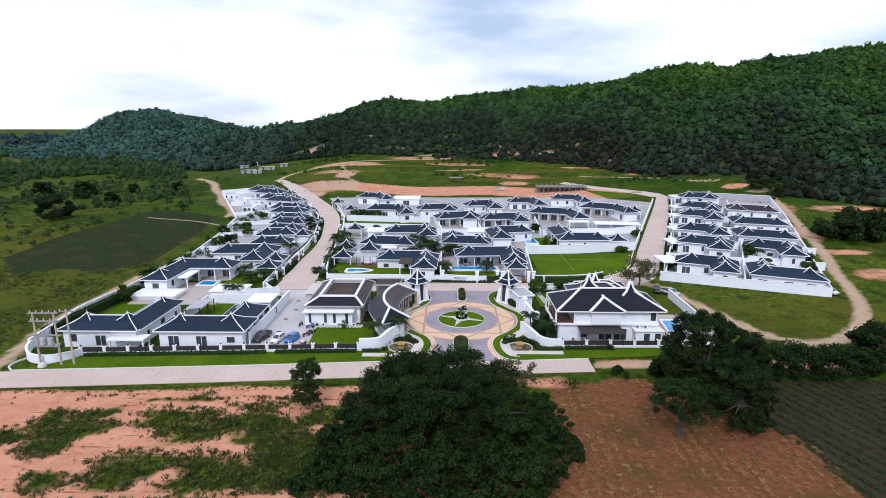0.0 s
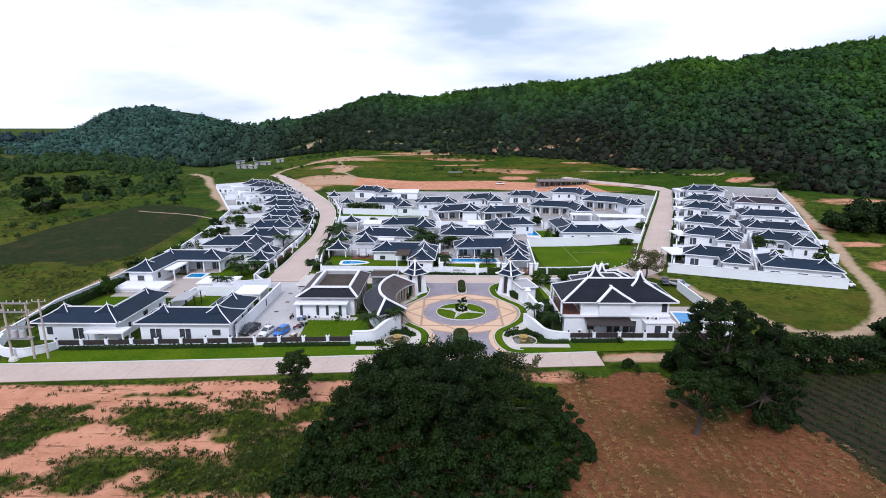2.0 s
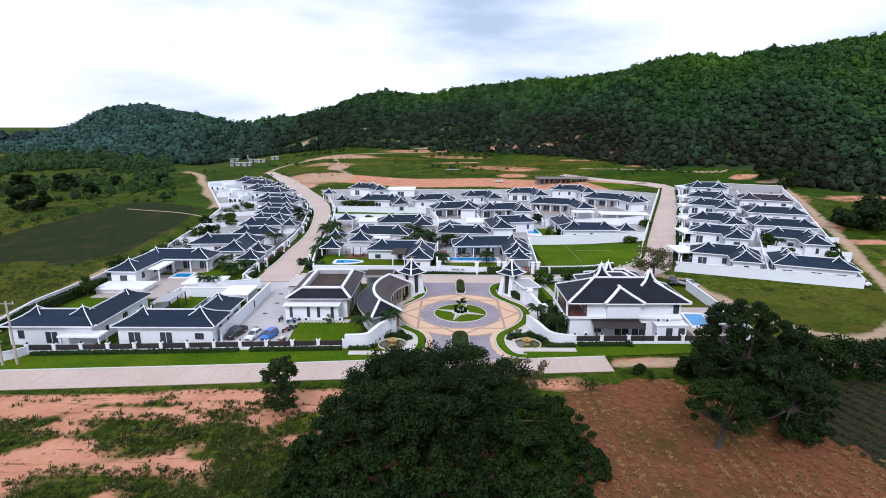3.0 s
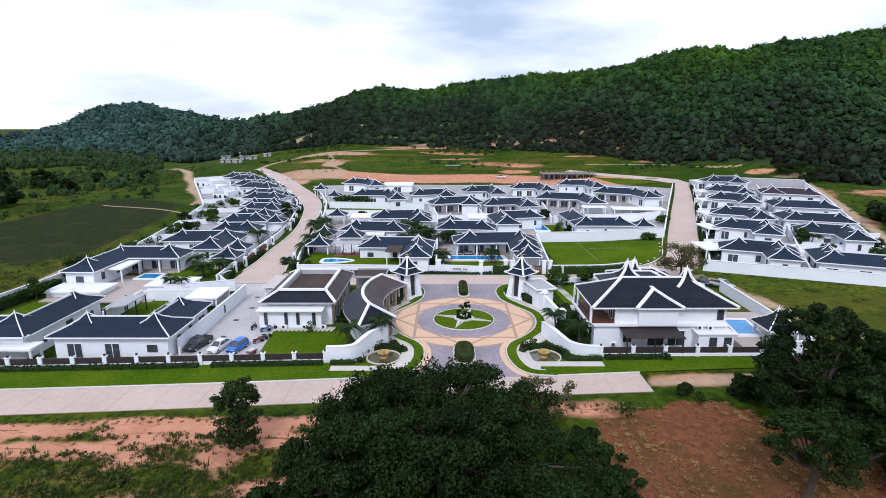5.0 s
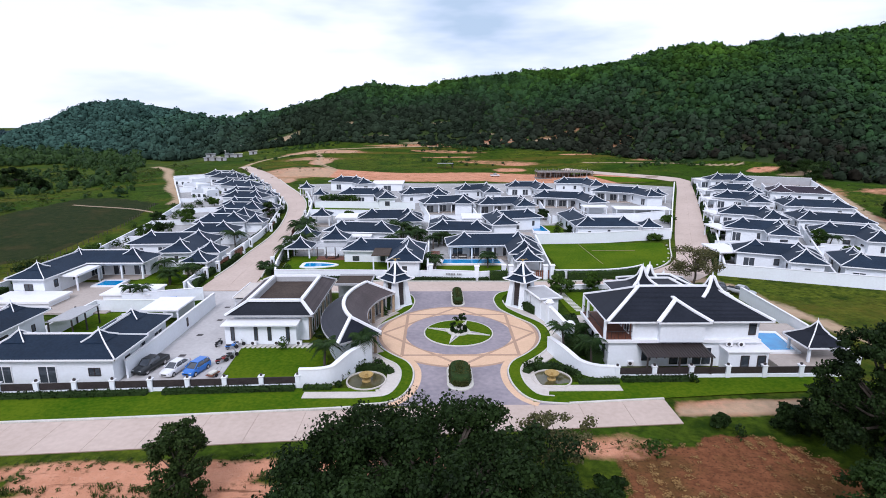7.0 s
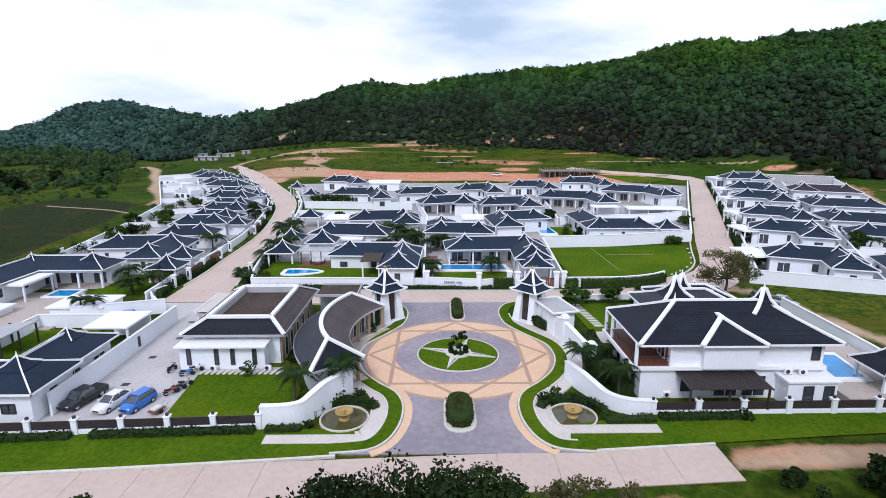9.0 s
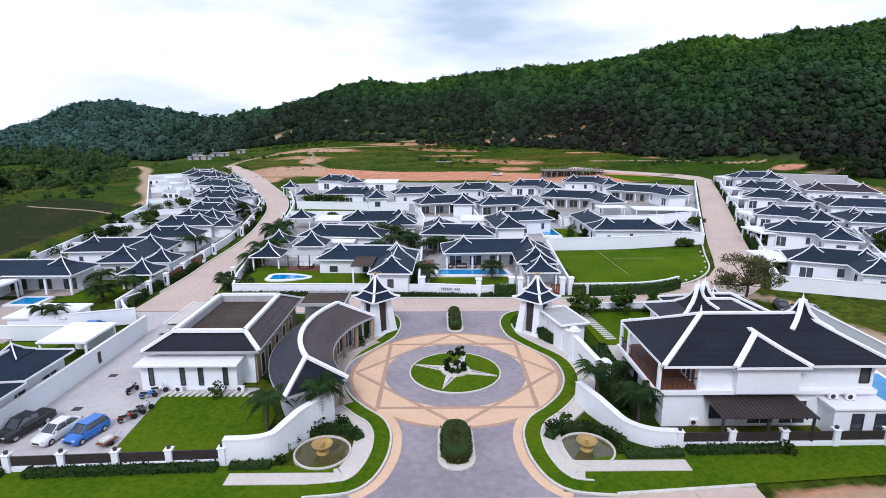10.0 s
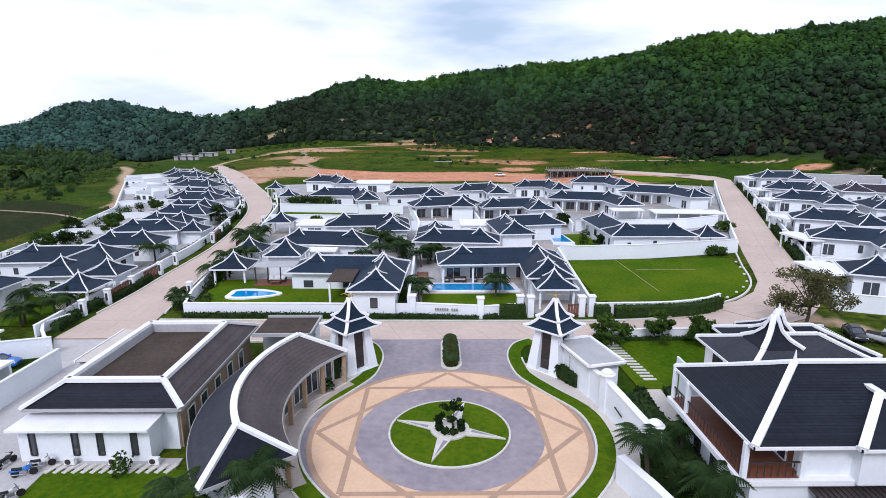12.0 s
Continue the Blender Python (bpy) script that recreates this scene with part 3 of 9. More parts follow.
soil = np.maximum(soil, 0.74 * smooth(1.9, 0.8, np.abs(GY - np.interp(GX, [21, 29, 38, 57], [72.6, 73.2, 73.8, 73.5]))) * smooth(20, 22, GX) * smooth(120, 100, GX))
sand = np.zeros_like(GX)
for ex, ey, ea, eb in GLADES:
    sand = np.maximum(sand, 0.62 * smooth(1.3, 0.5, np.hypot((GX - ex) / ea, (GY - ey) / eb)))
for line, wide in ((TRACK, 2.3), (PATH_LEFT[:26], 2.4), (PATH_LEFT[52:], 3.0), (SITE_PATH, 2.2), (curve_through([(-37, 226), (-41, 233), (-47, 244), (-49, 258), (-54, 276)], 50), 1.6), (curve_through([(56, 238.5), (75, 236.5), (89, 234), (108.5, 222)], 60), 1.5)):
    dist = np.full(GX.shape, 99.0)
    dist[near] = line_distance(GX[near], GY[near], line)
    sand = np.maximum(sand, 0.72 * smooth(wide, wide * 0.4, dist))
soil = np.maximum(soil, 0.66 * smooth(1.3, 0.4, np.hypot((GX - 14) / 5.5, (GY - 67.2) / 2.6)))
sand = np.maximum(sand, 0.7 * smooth(1.9, 0.6, np.abs(GY - np.interp(GX, [21, 29, 38, 57], [72.6, 73.2, 73.8, 73.5]))) * smooth(20, 22, GX) * smooth(60, 50, GX))
sand = np.maximum(sand, np.where((GY > 190) & (GX < -36), soil * 0.9 - 0.04, 0))
forest = smooth(-18, 12, GY - np.interp(GX, FOOT_X, FOOT_Y)) * (GY < 1200)
forest *= 1 - smooth(0, 5, np.interp(GX, [94, 99, 105, 110, 115, 119, 121, 124], [236, 237, 231, 226, 222, 217, 205, 0]) - GY) * (GX > 85) * (GX < 125)
forest = np.maximum(forest, 0.36 * smooth(-70, -110, GX) * smooth(200, 300, GY) * smooth(900, 700, GY))
dry = np.maximum(0.46 * smooth(-62, -72, GX) * smooth(210, 150, GY), 0.46 * smooth(14, 20, GX) * smooth(95, 80, GX) * smooth(70, 80, GY) * smooth(112, 100, GY))
dry = np.maximum(dry, 0.62 * smooth(0.2, 1.2, wet) * smooth(222, 232, GY) * smooth(330, 300, GY) * smooth(-90, -60, GX) * smooth(130, 90, GX))
dry = np.maximum(dry, 0.5 * smooth(0.4, 1.3, wet) * smooth(-66, -80, GX) * smooth(100, 130, GY) * smooth(330, 270, GY))
dry = np.maximum(dry, 0.75 * smooth(-320, -350, GX) * smooth(415, 425, GY) * smooth(530, 515, GY))
dry = np.maximum(dry, 0.35 * smooth(-120, -200, GX) * smooth(900, 500, GY))
nx, ny = len(gx), len(gy)
idx = np.arange(nx * ny).reshape(ny, nx)
quads = np.stack([idx[:-1, :-1], idx[:-1, 1:], idx[1:, 1:], idx[1:, :-1]], -1).reshape(-1, 4)
ground_ob = mesh_from("ground", np.stack([GX, GY, GZ], 1), quads, ground_material(),
                      (("soil", soil), ("sand", sand), ("forest", forest), ("dry", dry), ("field", inside(GX, GY, FIELD_LEFT) * 0.9), ("crop", inside(GX, GY, CROPS) * 0.9), ("stubble", inside(GX, GY, STUBBLE) * 0.9)))
tagged(smooth_shade(ground_ob), "rough grass, red soil and scrub that rises to wooded hills", "ground", kind="structure")


# ---- roads ----
def slab_road(name, left, right, label, step=4.0, across=2, top=0.09, gap=0.02, material=None):
    """A concrete road cast in slabs: a darker bed, and every slab a piece on it."""
    length = np.hypot(*np.diff(np.array(left, float), axis=0).T).sum()
    n = int(length / step) + 1
    a, b = curve_through(left, n + 1), curve_through(right, n + 1)
    bed = part(name, band(bmesh.new(), a, b, -0.3, top - 0.03, across=4), M_PAVE_BROWN)
    tagged(bed, label, "road", kind="structure")
    for i in range(n):
        for k in range(across):
            c = [p0 + (p1 - p0) * f for p0, p1, f in ((a[i], b[i], k / across), (a[i], b[i], (k + 1) / across), (a[i + 1], b[i + 1], (k + 1) / across), (a[i + 1], b[i + 1], k / across))]
            mid = sum(c) / 4
            c = [p + (mid - p) * gap / max(0.5, np.hypot(*(mid - p))) for p in c]
            bm = bmesh.new()
            hi = [bm.verts.new((p[0], p[1], gz(*p) + top)) for p in c]
            lo = [bm.verts.new((p[0], p[1], gz(*p) + top - 0.06)) for p in c]
            bm.faces.new(hi)
            for j in range(4):
                bm.faces.new((lo[j], lo[(j + 1) % 4], hi[(j + 1) % 4], hi[j]))
            bmesh.ops.recalc_face_normals(bm, faces=bm.faces[:])
            part("slab", bm, material or M_ROAD, bed)
    return bed


def kerb(pts, label="white painted concrete kerb", wide=0.22, high=0.2, n=None, name="kerb"):
    p = curve_through(pts, n or max(4, int(np.hypot(*np.diff(np.array(pts, float), axis=0).T).sum() / 0.8)))
    ob = part(name, band(bmesh.new(), offset_line(p, wide / 2), offset_line(p, -wide / 2), -0.2, high), M_KERB)
    return tagged(ob, label, "kerb", kind="structure")


slab_road("road_front", [(-64, 69.2), (-30, 71.4), (-12, 72.8), (21.1, 74.5)], [(-64, 64.2), (-30, 66.7), (-12, 68.2), (21.1, 70.5)], "pale pinkish concrete road cast in slabs", 4.2, 1)
slab_road("road_front_far", [(-150, 63.6), (-110, 66.6), (-64.1, 69.2)], [(-150, 58.2), (-110, 61.4), (-64.1, 64.2)], "pale pinkish concrete road cast in slabs", 5, 1)
LEFT_L = [(-36.3, 108), (-35.9, 115), (-35.3, 121), (-35.0, 129), (-34.3, 137), (-34.6, 146), (-36.2, 158), (-38.7, 168.5), (-43.9, 180), (-53.4, 198), (-66.0, 222), (-77.5, 244)]
LEFT_R = [(-28.2, 108), (-28.8, 116), (-30.0, 126.5), (-30.7, 141), (-31.9, 154), (-33.9, 168), (-38.4, 181), (-46.4, 196), (-58.5, 219), (-74, 244.5)]
slab_road("road_west", LEFT_L, LEFT_R, "pale pinkish concrete street that bends between the villas", 4.5, 2)
RIGHT_L = [(33, 115.4), (38.7, 118.2), (43.0, 123), (46.0, 130), (49.2, 138), (59.4, 161.5), (68.4, 182), (74.6, 197)]
RIGHT_R = [(38, 110.5), (43.5, 113.2), (48, 119), (51.5, 127), (55, 136), (67.5, 167), (79, 197)]
slab_road("road_east", RIGHT_L, RIGHT_R, "pale pinkish concrete street climbing beside the villas", 4.5, 2)
slab_road("road_middle", [(-28.4, 112.3), (-13.6, 112.0), (0, 111.7), (20, 111.5), (28, 112.6), (33, 115.2)], [(-28.4, 107.6), (-13.6, 107.4), (0, 107.4), (18, 107.3), (29, 108.2), (38, 110.4)], "pale pinkish concrete street behind the entrance circle", 4.2, 1)
slab_road("road_far_east", [(72.8, 197.2), (70, 201), (64, 206), (53, 213), (44, 222)], [(79, 197.2), (77, 204), (68, 210), (56, 217), (47, 225)], "pale concrete lane above the villas", 5, 1)
bm = prism(bmesh.new(), [(-31.2, 77.3), (-21.4, 77.6), (-22.0, 87), (-14.2, 87.0), (-14.2, 88), (-24.3, 88.2), (-24.6, 105), (-28.4, 107.9), (-36.2, 107.9), (-33.5, 104), (-31.2, 101)], -0.2, 0.1)
tagged(part("parking_court", bm, M_PARK), "washed pale concrete parking court with drain covers", "parking", kind="structure")
for dx, dy in ((-27.7, 84.6), (-28.3, 90.5), (-27.9, 95.5), (-28.8, 100.5)):
    cover = part("drain_cover", Box(-0.35, -0.3, 0, 0.35, 0.3, 0.012), M_DARK)
    cover.location = (dx, dy, 0.1)
    tagged(cover, "dark steel drain cover set in concrete", "drain cover", "drain covers")

# the entrance circle
CX, CY = 2.75, 90.9
DRIVE_HALF = [(9.7, 73.7), (7.3, 74.0), (6.2, 74.6), (5.4, 75.8), (4.85, 77.8), (4.75, 79.8), (5.0, 81.4), (5.75, 83.0), (7.2, 84.5), (8.7, 86.5), (9.6, 88.7), (9.9, 91.0), (9.5, 93.5), (7.7, 96.3), (6.1, 99.1), (5.7, 101.0), (5.6, 103.0), (5.95, 104.9), (6.8, 106.5), (8.2, 107.4)]
half = curve_through(DRIVE_HALF, 60)
right_edge, left_edge = half * (1, 1) + (CX - 0.15, 0), half * (-1, 1) + (CX - 0.15, 0)
apron = part("forecourt", band(bmesh.new(), left_edge, right_edge, -0.3, 0.095, across=2), M_PAVE_GREY)
tagged(apron, "violet-grey stamped concrete forecourt", "paving", kind="structure")


def ring(name, r0, r1, z0, z1, material, parent=None, n=72, label=""):
    bm = bmesh.new()
    rows = []
    for i in range(n):
        c, s = math.cos(2 * math.pi * i / n), math.sin(2 * math.pi * i / n)
        rows.append([bm.verts.new((CX + r * c, CY + r * s, z)) for r, z in ((r0, z0), (r0, z1), (r1, z1), (r1, z0))])
    for i in range(n):
        a, b = rows[i], rows[(i + 1) % n]
        for k in range(3):
            bm.faces.new((a[k], a[k + 1], b[k + 1], b[k]))
    bmesh.ops.recalc_face_normals(bm, faces=bm.faces[:])
    return part(name, bm, material, parent, label)


ring("tan_paving_ring", 6.45, 9.25, 0.0, 0.10, M_PAVE_TAN, apron, label="tan stamped concrete ring")
ring("paving_border", 9.25, 9.6, 0.0, 0.102, M_PAVE_STAR, apron, label="light brown stamped concrete border")
for j in range(8):
    a0 = radians(45 * j)
    a1 = a0 + radians(90)
    p0, p1 = [(CX + 9.1 * math.cos(a), CY + 9.1 * math.sin(a), 0.1) for a in (a0, a1)]
    part("star_band", beam(bmesh.new(), p0, p1, 0.36, 0.012 + 0.003 * (j % 2 * 2 + j // 2 % 2)), M_PAVE_STAR, apron)
ring("grey_paving_ring", 4.2, 6.45, 0.0, 0.108, M_PAVE_GREY, apron)
island = thing("roundabout_island", "round lawn island with a white compass star", "traffic island", (CX, CY, 0.0))
part("island_kerb", lathe(bmesh.new(), [(4.20, 0), (4.20, 0.20), (4.08, 0.22), (4.04, 0.12)], 64), M_KERB, island)
part("island_lawn", lathe(bmesh.new(), [(4.03, 0.05), (4.03, 0.2), (2.0, 0.26)], 48), M_LAWN, island)
bm = bmesh.new()
for k in range(4):
    a = radians(-18 + 90 * k)
    u, v = Vector((math.cos(a), math.sin(a), 0)), Vector((-math.sin(a), math.cos(a), 0))
    lo = [bm.verts.new(p + Vector((0, 0, 0.2))) for p in (u * 0.6 - v * 0.6, u * 3.9, u * 0.6 + v * 0.6)]
    hi = [bm.verts.new(p + Vector((0, 0, 0.33))) for p in (u * 0.6 - v * 0.6, u * 3.9, u * 0.6 + v * 0.6)]
    bm.faces.new(hi)
    for i in range(3):
        bm.faces.new((lo[i], lo[(i + 1) % 3], hi[(i + 1) % 3], hi[i]))
part("compass_star", bm, M_KERB, island, "white four-pointed compass star")
for k in range(4):
    a = radians(-18 + 90 * k)
    u, v = Vector((math.cos(a), math.sin(a), 0)), Vector((-math.sin(a), math.cos(a), 0))
    bm = bmesh.new()
    bm.faces.new([bm.verts.new(p + Vector((0, 0, 0.336))) for p in (u * 1.5 + v * 0.02, u * 3.4, u * 1.5 + v * 0.32)])
    part("star_inlay", bm, M_PAVE_GREY, island)
part("gravel_bed", lathe(bmesh.new(), [(1.35, 0.2), (1.35, 0.38), (1.2, 0.4), (0.8, 0.46)], 28), M_KERB, island, "pale gravel bed")


def capsule(x, y0, y1, r, n=10):
    pts = [(x + r * math.cos(a), y1 + r * math.sin(a)) for a in np.linspace(0, math.pi, n)]
    return pts + [(x + r * math.cos(a), y0 + r * math.sin(a)) for a in np.linspace(math.pi, 2 * math.pi, n)]


for my0, my1, mr in ((77.6, 80.7, 1.3), (101.5, 106.5, 0.92)):
    med = thing("median", "kerbed median planted with a clipped hedge", "traffic island", (CX - 0.3 if my0 < 90 else CX + 0.35, 0, 0), group="medians")
    part("median_kerb", prism(bmesh.new(), capsule(0, my0, my1, mr), 0, 0.2), M_KERB, med)
# verges and walks that follow the drive
for side, edge in ((1, right_edge), (-1, left_edge)):
    e = edge if side > 0 else edge
    sgn = -side
    for nm, lo, hi in (("low", 0.0, 0.46), ("high", 0.46, 1.0)):
        i0, i1 = int(lo * 59), int(hi * 59) + 1
        seg = e[i0:i1]
        ob = part("verge", band(bmesh.new(), offset_line(seg, sgn * 0.12), offset_line(seg, sgn * 1.25), -0.1, 0.17), M_LAWN)
        tagged(ob, "narrow curved strip of mown lawn beside the drive", "lawn", kind="structure")
    low_e = e[4:21]
    part("paving_edge", band(bmesh.new(), offset_line(low_e, sgn * -0.75), offset_line(low_e, sgn * -0.08), -0.1, 0.106), M_PAVE_TAN, apron, "tan stamped concrete edge strip")
    kb = part("kerb", band(bmesh.new(), offset_line(e, sgn * -0.03), offset_line(e, sgn * 0.12), -0.1, 0.21), M_KERB)
    tagged(kb, "white painted kerb round the drive", "kerb", kind="structure")
    inner = e[2:52]
    kb = part("kerb", band(bmesh.new(), offset_line(inner, sgn * 1.25), offset_line(inner, sgn * 1.4), -0.1, 0.22), M_KERB)
    tagged(kb, "thin white edging between lawn and walk", "kerb", kind="structure")
    walk_line = e[3:50]
    ob = part("walkway", band(bmesh.new(), offset_line(walk_line, sgn * 1.4), offset_line(walk_line, sgn * 2.7), -0.1, 0.16), M_WALK)
    tagged(ob, "pale concrete walkway curving round the entrance", "path", kind="structure")
    x0, x1 = (CX + side * 7.2, CX + side * 15.1)
    y0 = 76.15 if side > 0 else 75.0
    pts = [(min(x0, x1), y0), (max(x0, x1), y0), (max(x0, x1), y0 + 1.15), (min(x0, x1), y0 + 1.15)]
    ob = part("walkway", prism(bmesh.new(), pts, -0.1, 0.165), M_WALK)
    tagged(ob, "straight pale concrete walkway before the garden wall", "path", kind="structure")

# lawns
LAWNS = [
    ([(-60.5, 69.7), (-30, 71.65), (-12, 73.05), (-6.6, 73.55), (-3.6, 75.0), (-5, 77.0), (-12.6, 77.0), (-34, 77.0), (-53.5, 74.6), (-57, 71.8)], "mown lawn between road and garden fence"),
    ([(9.0, 74.2), (12.2, 74.05), (21.1, 74.8), (30, 75.6), (44, 76.6), (41, 79.0), (18.0, 78.9), (11.5, 77.5), (8.6, 75.6)], "mown lawn before the fence"),
    ([(-21.35, 77.6), (-11.4, 78.0), (-11.5, 83.5), (-13.2, 86.8), (-21.95, 86.8)], "mown lawn beside the parking court"),
    ([(18.0, 97.5), (22.5, 94.5), (30, 96), (30, 107.2), (17.6, 107.2)], "mown lawn of the two-storey house"),
    ([(-25.9, 114.9), (-2.0, 114.5), (-2.0, 123.6), (-25.9, 123.6)], "raised mown lawn with a pool"),
    ([(0, 116.0), (12, 116.0), (12, 120), (0, 120)], "strip of lawn before the pool"),
    ([(21.0, 117.2), (35.5, 117.2), (41, 121), (43.8, 127.5), (44.5, 133), (20.0, 132.5)], "empty grassed building plot"),
    ([(-48, 111), (-38.5, 111), (-38.5, 120), (-47.5, 120)], "mown lawn between villa and street"),
    ([(-45.5, 90.5), (-38, 90.5), (-38, 98.5), (-45.5, 98.5)], "small mown lawn behind a villa"),
    ([(-62.5, 88), (-57.5, 88), (-55.5, 100), (-61.5, 104)], "strip of lawn by the boundary wall"),
    ([(-31.5, 165.5), (-6, 164.2), (-6, 157.5), (-18, 157.5), (-30.5, 158.5)], "empty grassed plot between white walls"),
    ([(20.5, 146.5), (24.5, 139.8), (28, 139.8), (27, 146.5)], "small lawn beside a pool"),
    ([(56, 196), (70.5, 197), (62, 205), (51, 209)], "mown bank above the street"),
]
YARDS = [
    ([(-26.4, 114.6), (18.8, 113.8), (19.6, 133), (47.4, 136.2), (58.3, 161.6), (67.3, 182), (70, 188.2), (52, 196), (20, 197), (-20, 200), (-43, 197), (-35, 178.5), (-30.8, 165), (-29.2, 153), (-28, 142), (-26.8, 128)], "pale concrete yards between the villas of the middle block"),
    ([(-38.6, 121.5), (-38.9, 130), (-38, 142), (-38.2, 153), (-40, 165), (-44.4, 178), (-53.6, 195), (-66, 213), (-77, 216.5), (-90.5, 216.5), (-66, 168), (-63.6, 148), (-63, 129), (-63, 119.5)], "pale concrete yards behind the western villas"),
    ([(47.6, 114.8), (62.5, 109.7), (76.6, 104.9), (88, 131), (101, 163), (109.5, 186.5), (93.8, 192), (77.4, 189.6), (63.8, 154.6), (56.4, 135.6)], "pale concrete yards between the eastern villas"),
]


def laid(name, pts, lift, material, label, category):
    """A sheet that lies on the land inside a plan outline."""
    area = sum(x0 * y1 - x1 * y0 for (x0, y0), (x1, y1) in zip(pts, pts[1:] + pts[:1]))
    pts = pts if area > 0 else pts[::-1]
    bm = bmesh.new()
    bm.faces.new([bm.verts.new((x, y, 0)) for x, y in pts])
    bmesh.ops.triangulate(bm, faces=bm.faces[:])
    for _ in range(6 if category == "yard" else 3):
        bmesh.ops.subdivide_edges(bm, edges=[e for e in bm.edges if e.calc_length() > 2.2], cuts=1)
        bmesh.ops.triangulate(bm, faces=bm.faces[:])
    for v in bm.verts:
        v.co.z = gz(v.co.x, v.co.y) + lift
    return tagged(part(name, bm, material), label, category, kind="structure")


for pts, lab in YARDS:
    laid("yard", pts, 0.06, M_YARD, lab, "yard")
for pts, lab in LAWNS:
    laid("lawn", pts, 0.72 if lab.startswith("raised") else 0.11, M_LAWN, lab, "lawn")
kerb([(-60.6, 69.6), (-30, 71.55), (-12, 72.95), (-6.6, 73.45)])
kerb([(12.2, 73.9), (21.1, 74.65)])
kerb([(-60.6, 69.6), (-62.2, 71.2), (-61.8, 73.4), (-60.5, 75)])
kerb([(-28.2, 112.55), (-13.6, 112.2), (0, 111.95), (20, 111.75), (28, 112.9), (33, 115.5), (38.3, 118.5), (42.2, 123.1), (44.9, 130), (48.4, 138.6)])
kerb(offset_line(curve_through(LEFT_R, 24), -0.12)[1:17])
kerb(offset_line(curve_through(LEFT_L, 24), 0.12)[1:17])
kerb([(11.0, 107.1), (18, 107.0), (29, 107.9), (37.5, 110.2)])
kerb([(-23, 107.1), (-14, 107.1), (-5, 107.1)])


# ---- villas ----
def hip_roof(parent, x0, y0, x1, y1, w, eave, ridge, tile, peaks=(True, True), over=0.0, name="roof", trim_w=0.11, peak_h=0.5, hips=(True, True)):
    """A hipped roof in local coordinates: ridge from (x0, y0) to (x1, y1), half depth w, white trim on ridge and hips, a raised peak at each ridge end."""
    a, b = Vector((x0, y0, 0)), Vector((x1, y1, 0))
    d = (b - a)
    length = d.length
    d = d.normalized() if length > 0.01 else Vector((1, 0, 0))
    s = Vector((-d.y, d.x, 0))
    Z = Vector((0, 0, 1))
    w += over
    corners = [a - d * w - s * w, b + d * w - s * w, b + d * w + s * w, a - d * w + s * w]
    bm = bmesh.new()
    e = [bm.verts.new(c + Z * eave) for c in corners]
    lo = [bm.verts.new(c + Z * (eave - 0.16)) for c in corners]
    ra, rb = bm.verts.new(a + Z * ridge), bm.verts.new(b + Z * ridge)
    if length > 0.01:
        for f in ((e[0], e[1], rb, ra), (e[1], e[2], rb), (e[2], e[3], ra, rb), (e[3], e[0], ra)):
            bm.faces.new(f)
    else:
        for i in range(4):
            bm.faces.new((e[i], e[(i + 1) % 4], ra))
    bm.faces.new(lo[::-1])
    for i in range(4):
        bm.faces.new((lo[i], lo[(i + 1) % 4], e[(i + 1) % 4], e[i]))
    roof = part(name, bm, tile, parent)
    bm = bmesh.new()
    for i in range(4):
        p, q = corners[i], corners[(i + 1) % 4]
        o = (q - p).normalized()
        nrm = Vector((o.y, -o.x, 0)) * 0.035
        beam(bm, p + nrm - o * 0.07 + Z * (eave - 0.07), q + nrm + o * 0.07 + Z * (eave - 0.07), 0.07, 0.16)
    part("fascia", bm, M_TRIM, roof, "white fascia board")
    bm = bmesh.new()
    lift = Z * 0.07
    if length > 0.01:
        beam(bm, a + Z * ridge + lift, b + Z * ridge + lift, trim_w, 0.16)
    for i, top in enumerate((a, b, b, a)):
        if not hips[i in (1, 2)]:
            continue
        c = corners[i]
        mid = (c + top) / 2 + Z * ((eave + ridge) / 2 - 0.06)
        beam(bm, top + Z * ridge + lift, mid + lift, trim_w, 0.16)
        beam(bm, mid + lift, c + Z * eave + lift, trim_w, 0.16)
    part("ridge_trim", bm, M_TRIM, roof, "white ridge and hip capping")
    for flag, at, way in ((peaks[0], a, 1), (peaks[1], b, -1)):
        if not flag:
            continue
        k = min(1.2, w * 0.38)
        slope = (ridge - eave) / w
        base = ridge - slope * k + 0.05
        apex = at + Z * (ridge + peak_h)
        feet = [at + d * (k * u) + s * (k * v) for u, v in ((-1, -1), (1, -1), (1, 1), (-1, 1))]
        bm = bmesh.new()
        rings = []
        for f, hh in ((1.0, 0.0), (0.5, 0.36), (0.0, 1.0)):
            if f > 0:
                rings.append([bm.verts.new(at + (p - at) * f + Z * (base + (ridge + peak_h - base) * hh)) for p in feet])
        tip = bm.verts.new(apex)
        for i in range(4):
            j = (i + 1) % 4
            bm.faces.new((rings[0][i], rings[0][j], rings[1][j], rings[1][i]))
            bm.faces.new((rings[1][i], rings[1][j], tip))
        pk = part("roof_peak", bm, tile, roof)
        bm = bmesh.new()
        for p in feet:
            m = at + (p - at) * 0.5 + Z * (base + (ridge + peak_h - base) * 0.36 + 0.06)
            beam(bm, apex + Z * 0.06, m, trim_w * 0.85, 0.12)
            beam(bm, m, p + Z * (base + 0.06), trim_w * 0.85, 0.12)
        tube(bm, [apex, apex + Z * 0.4], 0.09, 0.02, 6)
        part("peak_trim", bm, M_TRIM, pk, "white peak capping with a short finial")
    return roof


WIN_MESH = {}


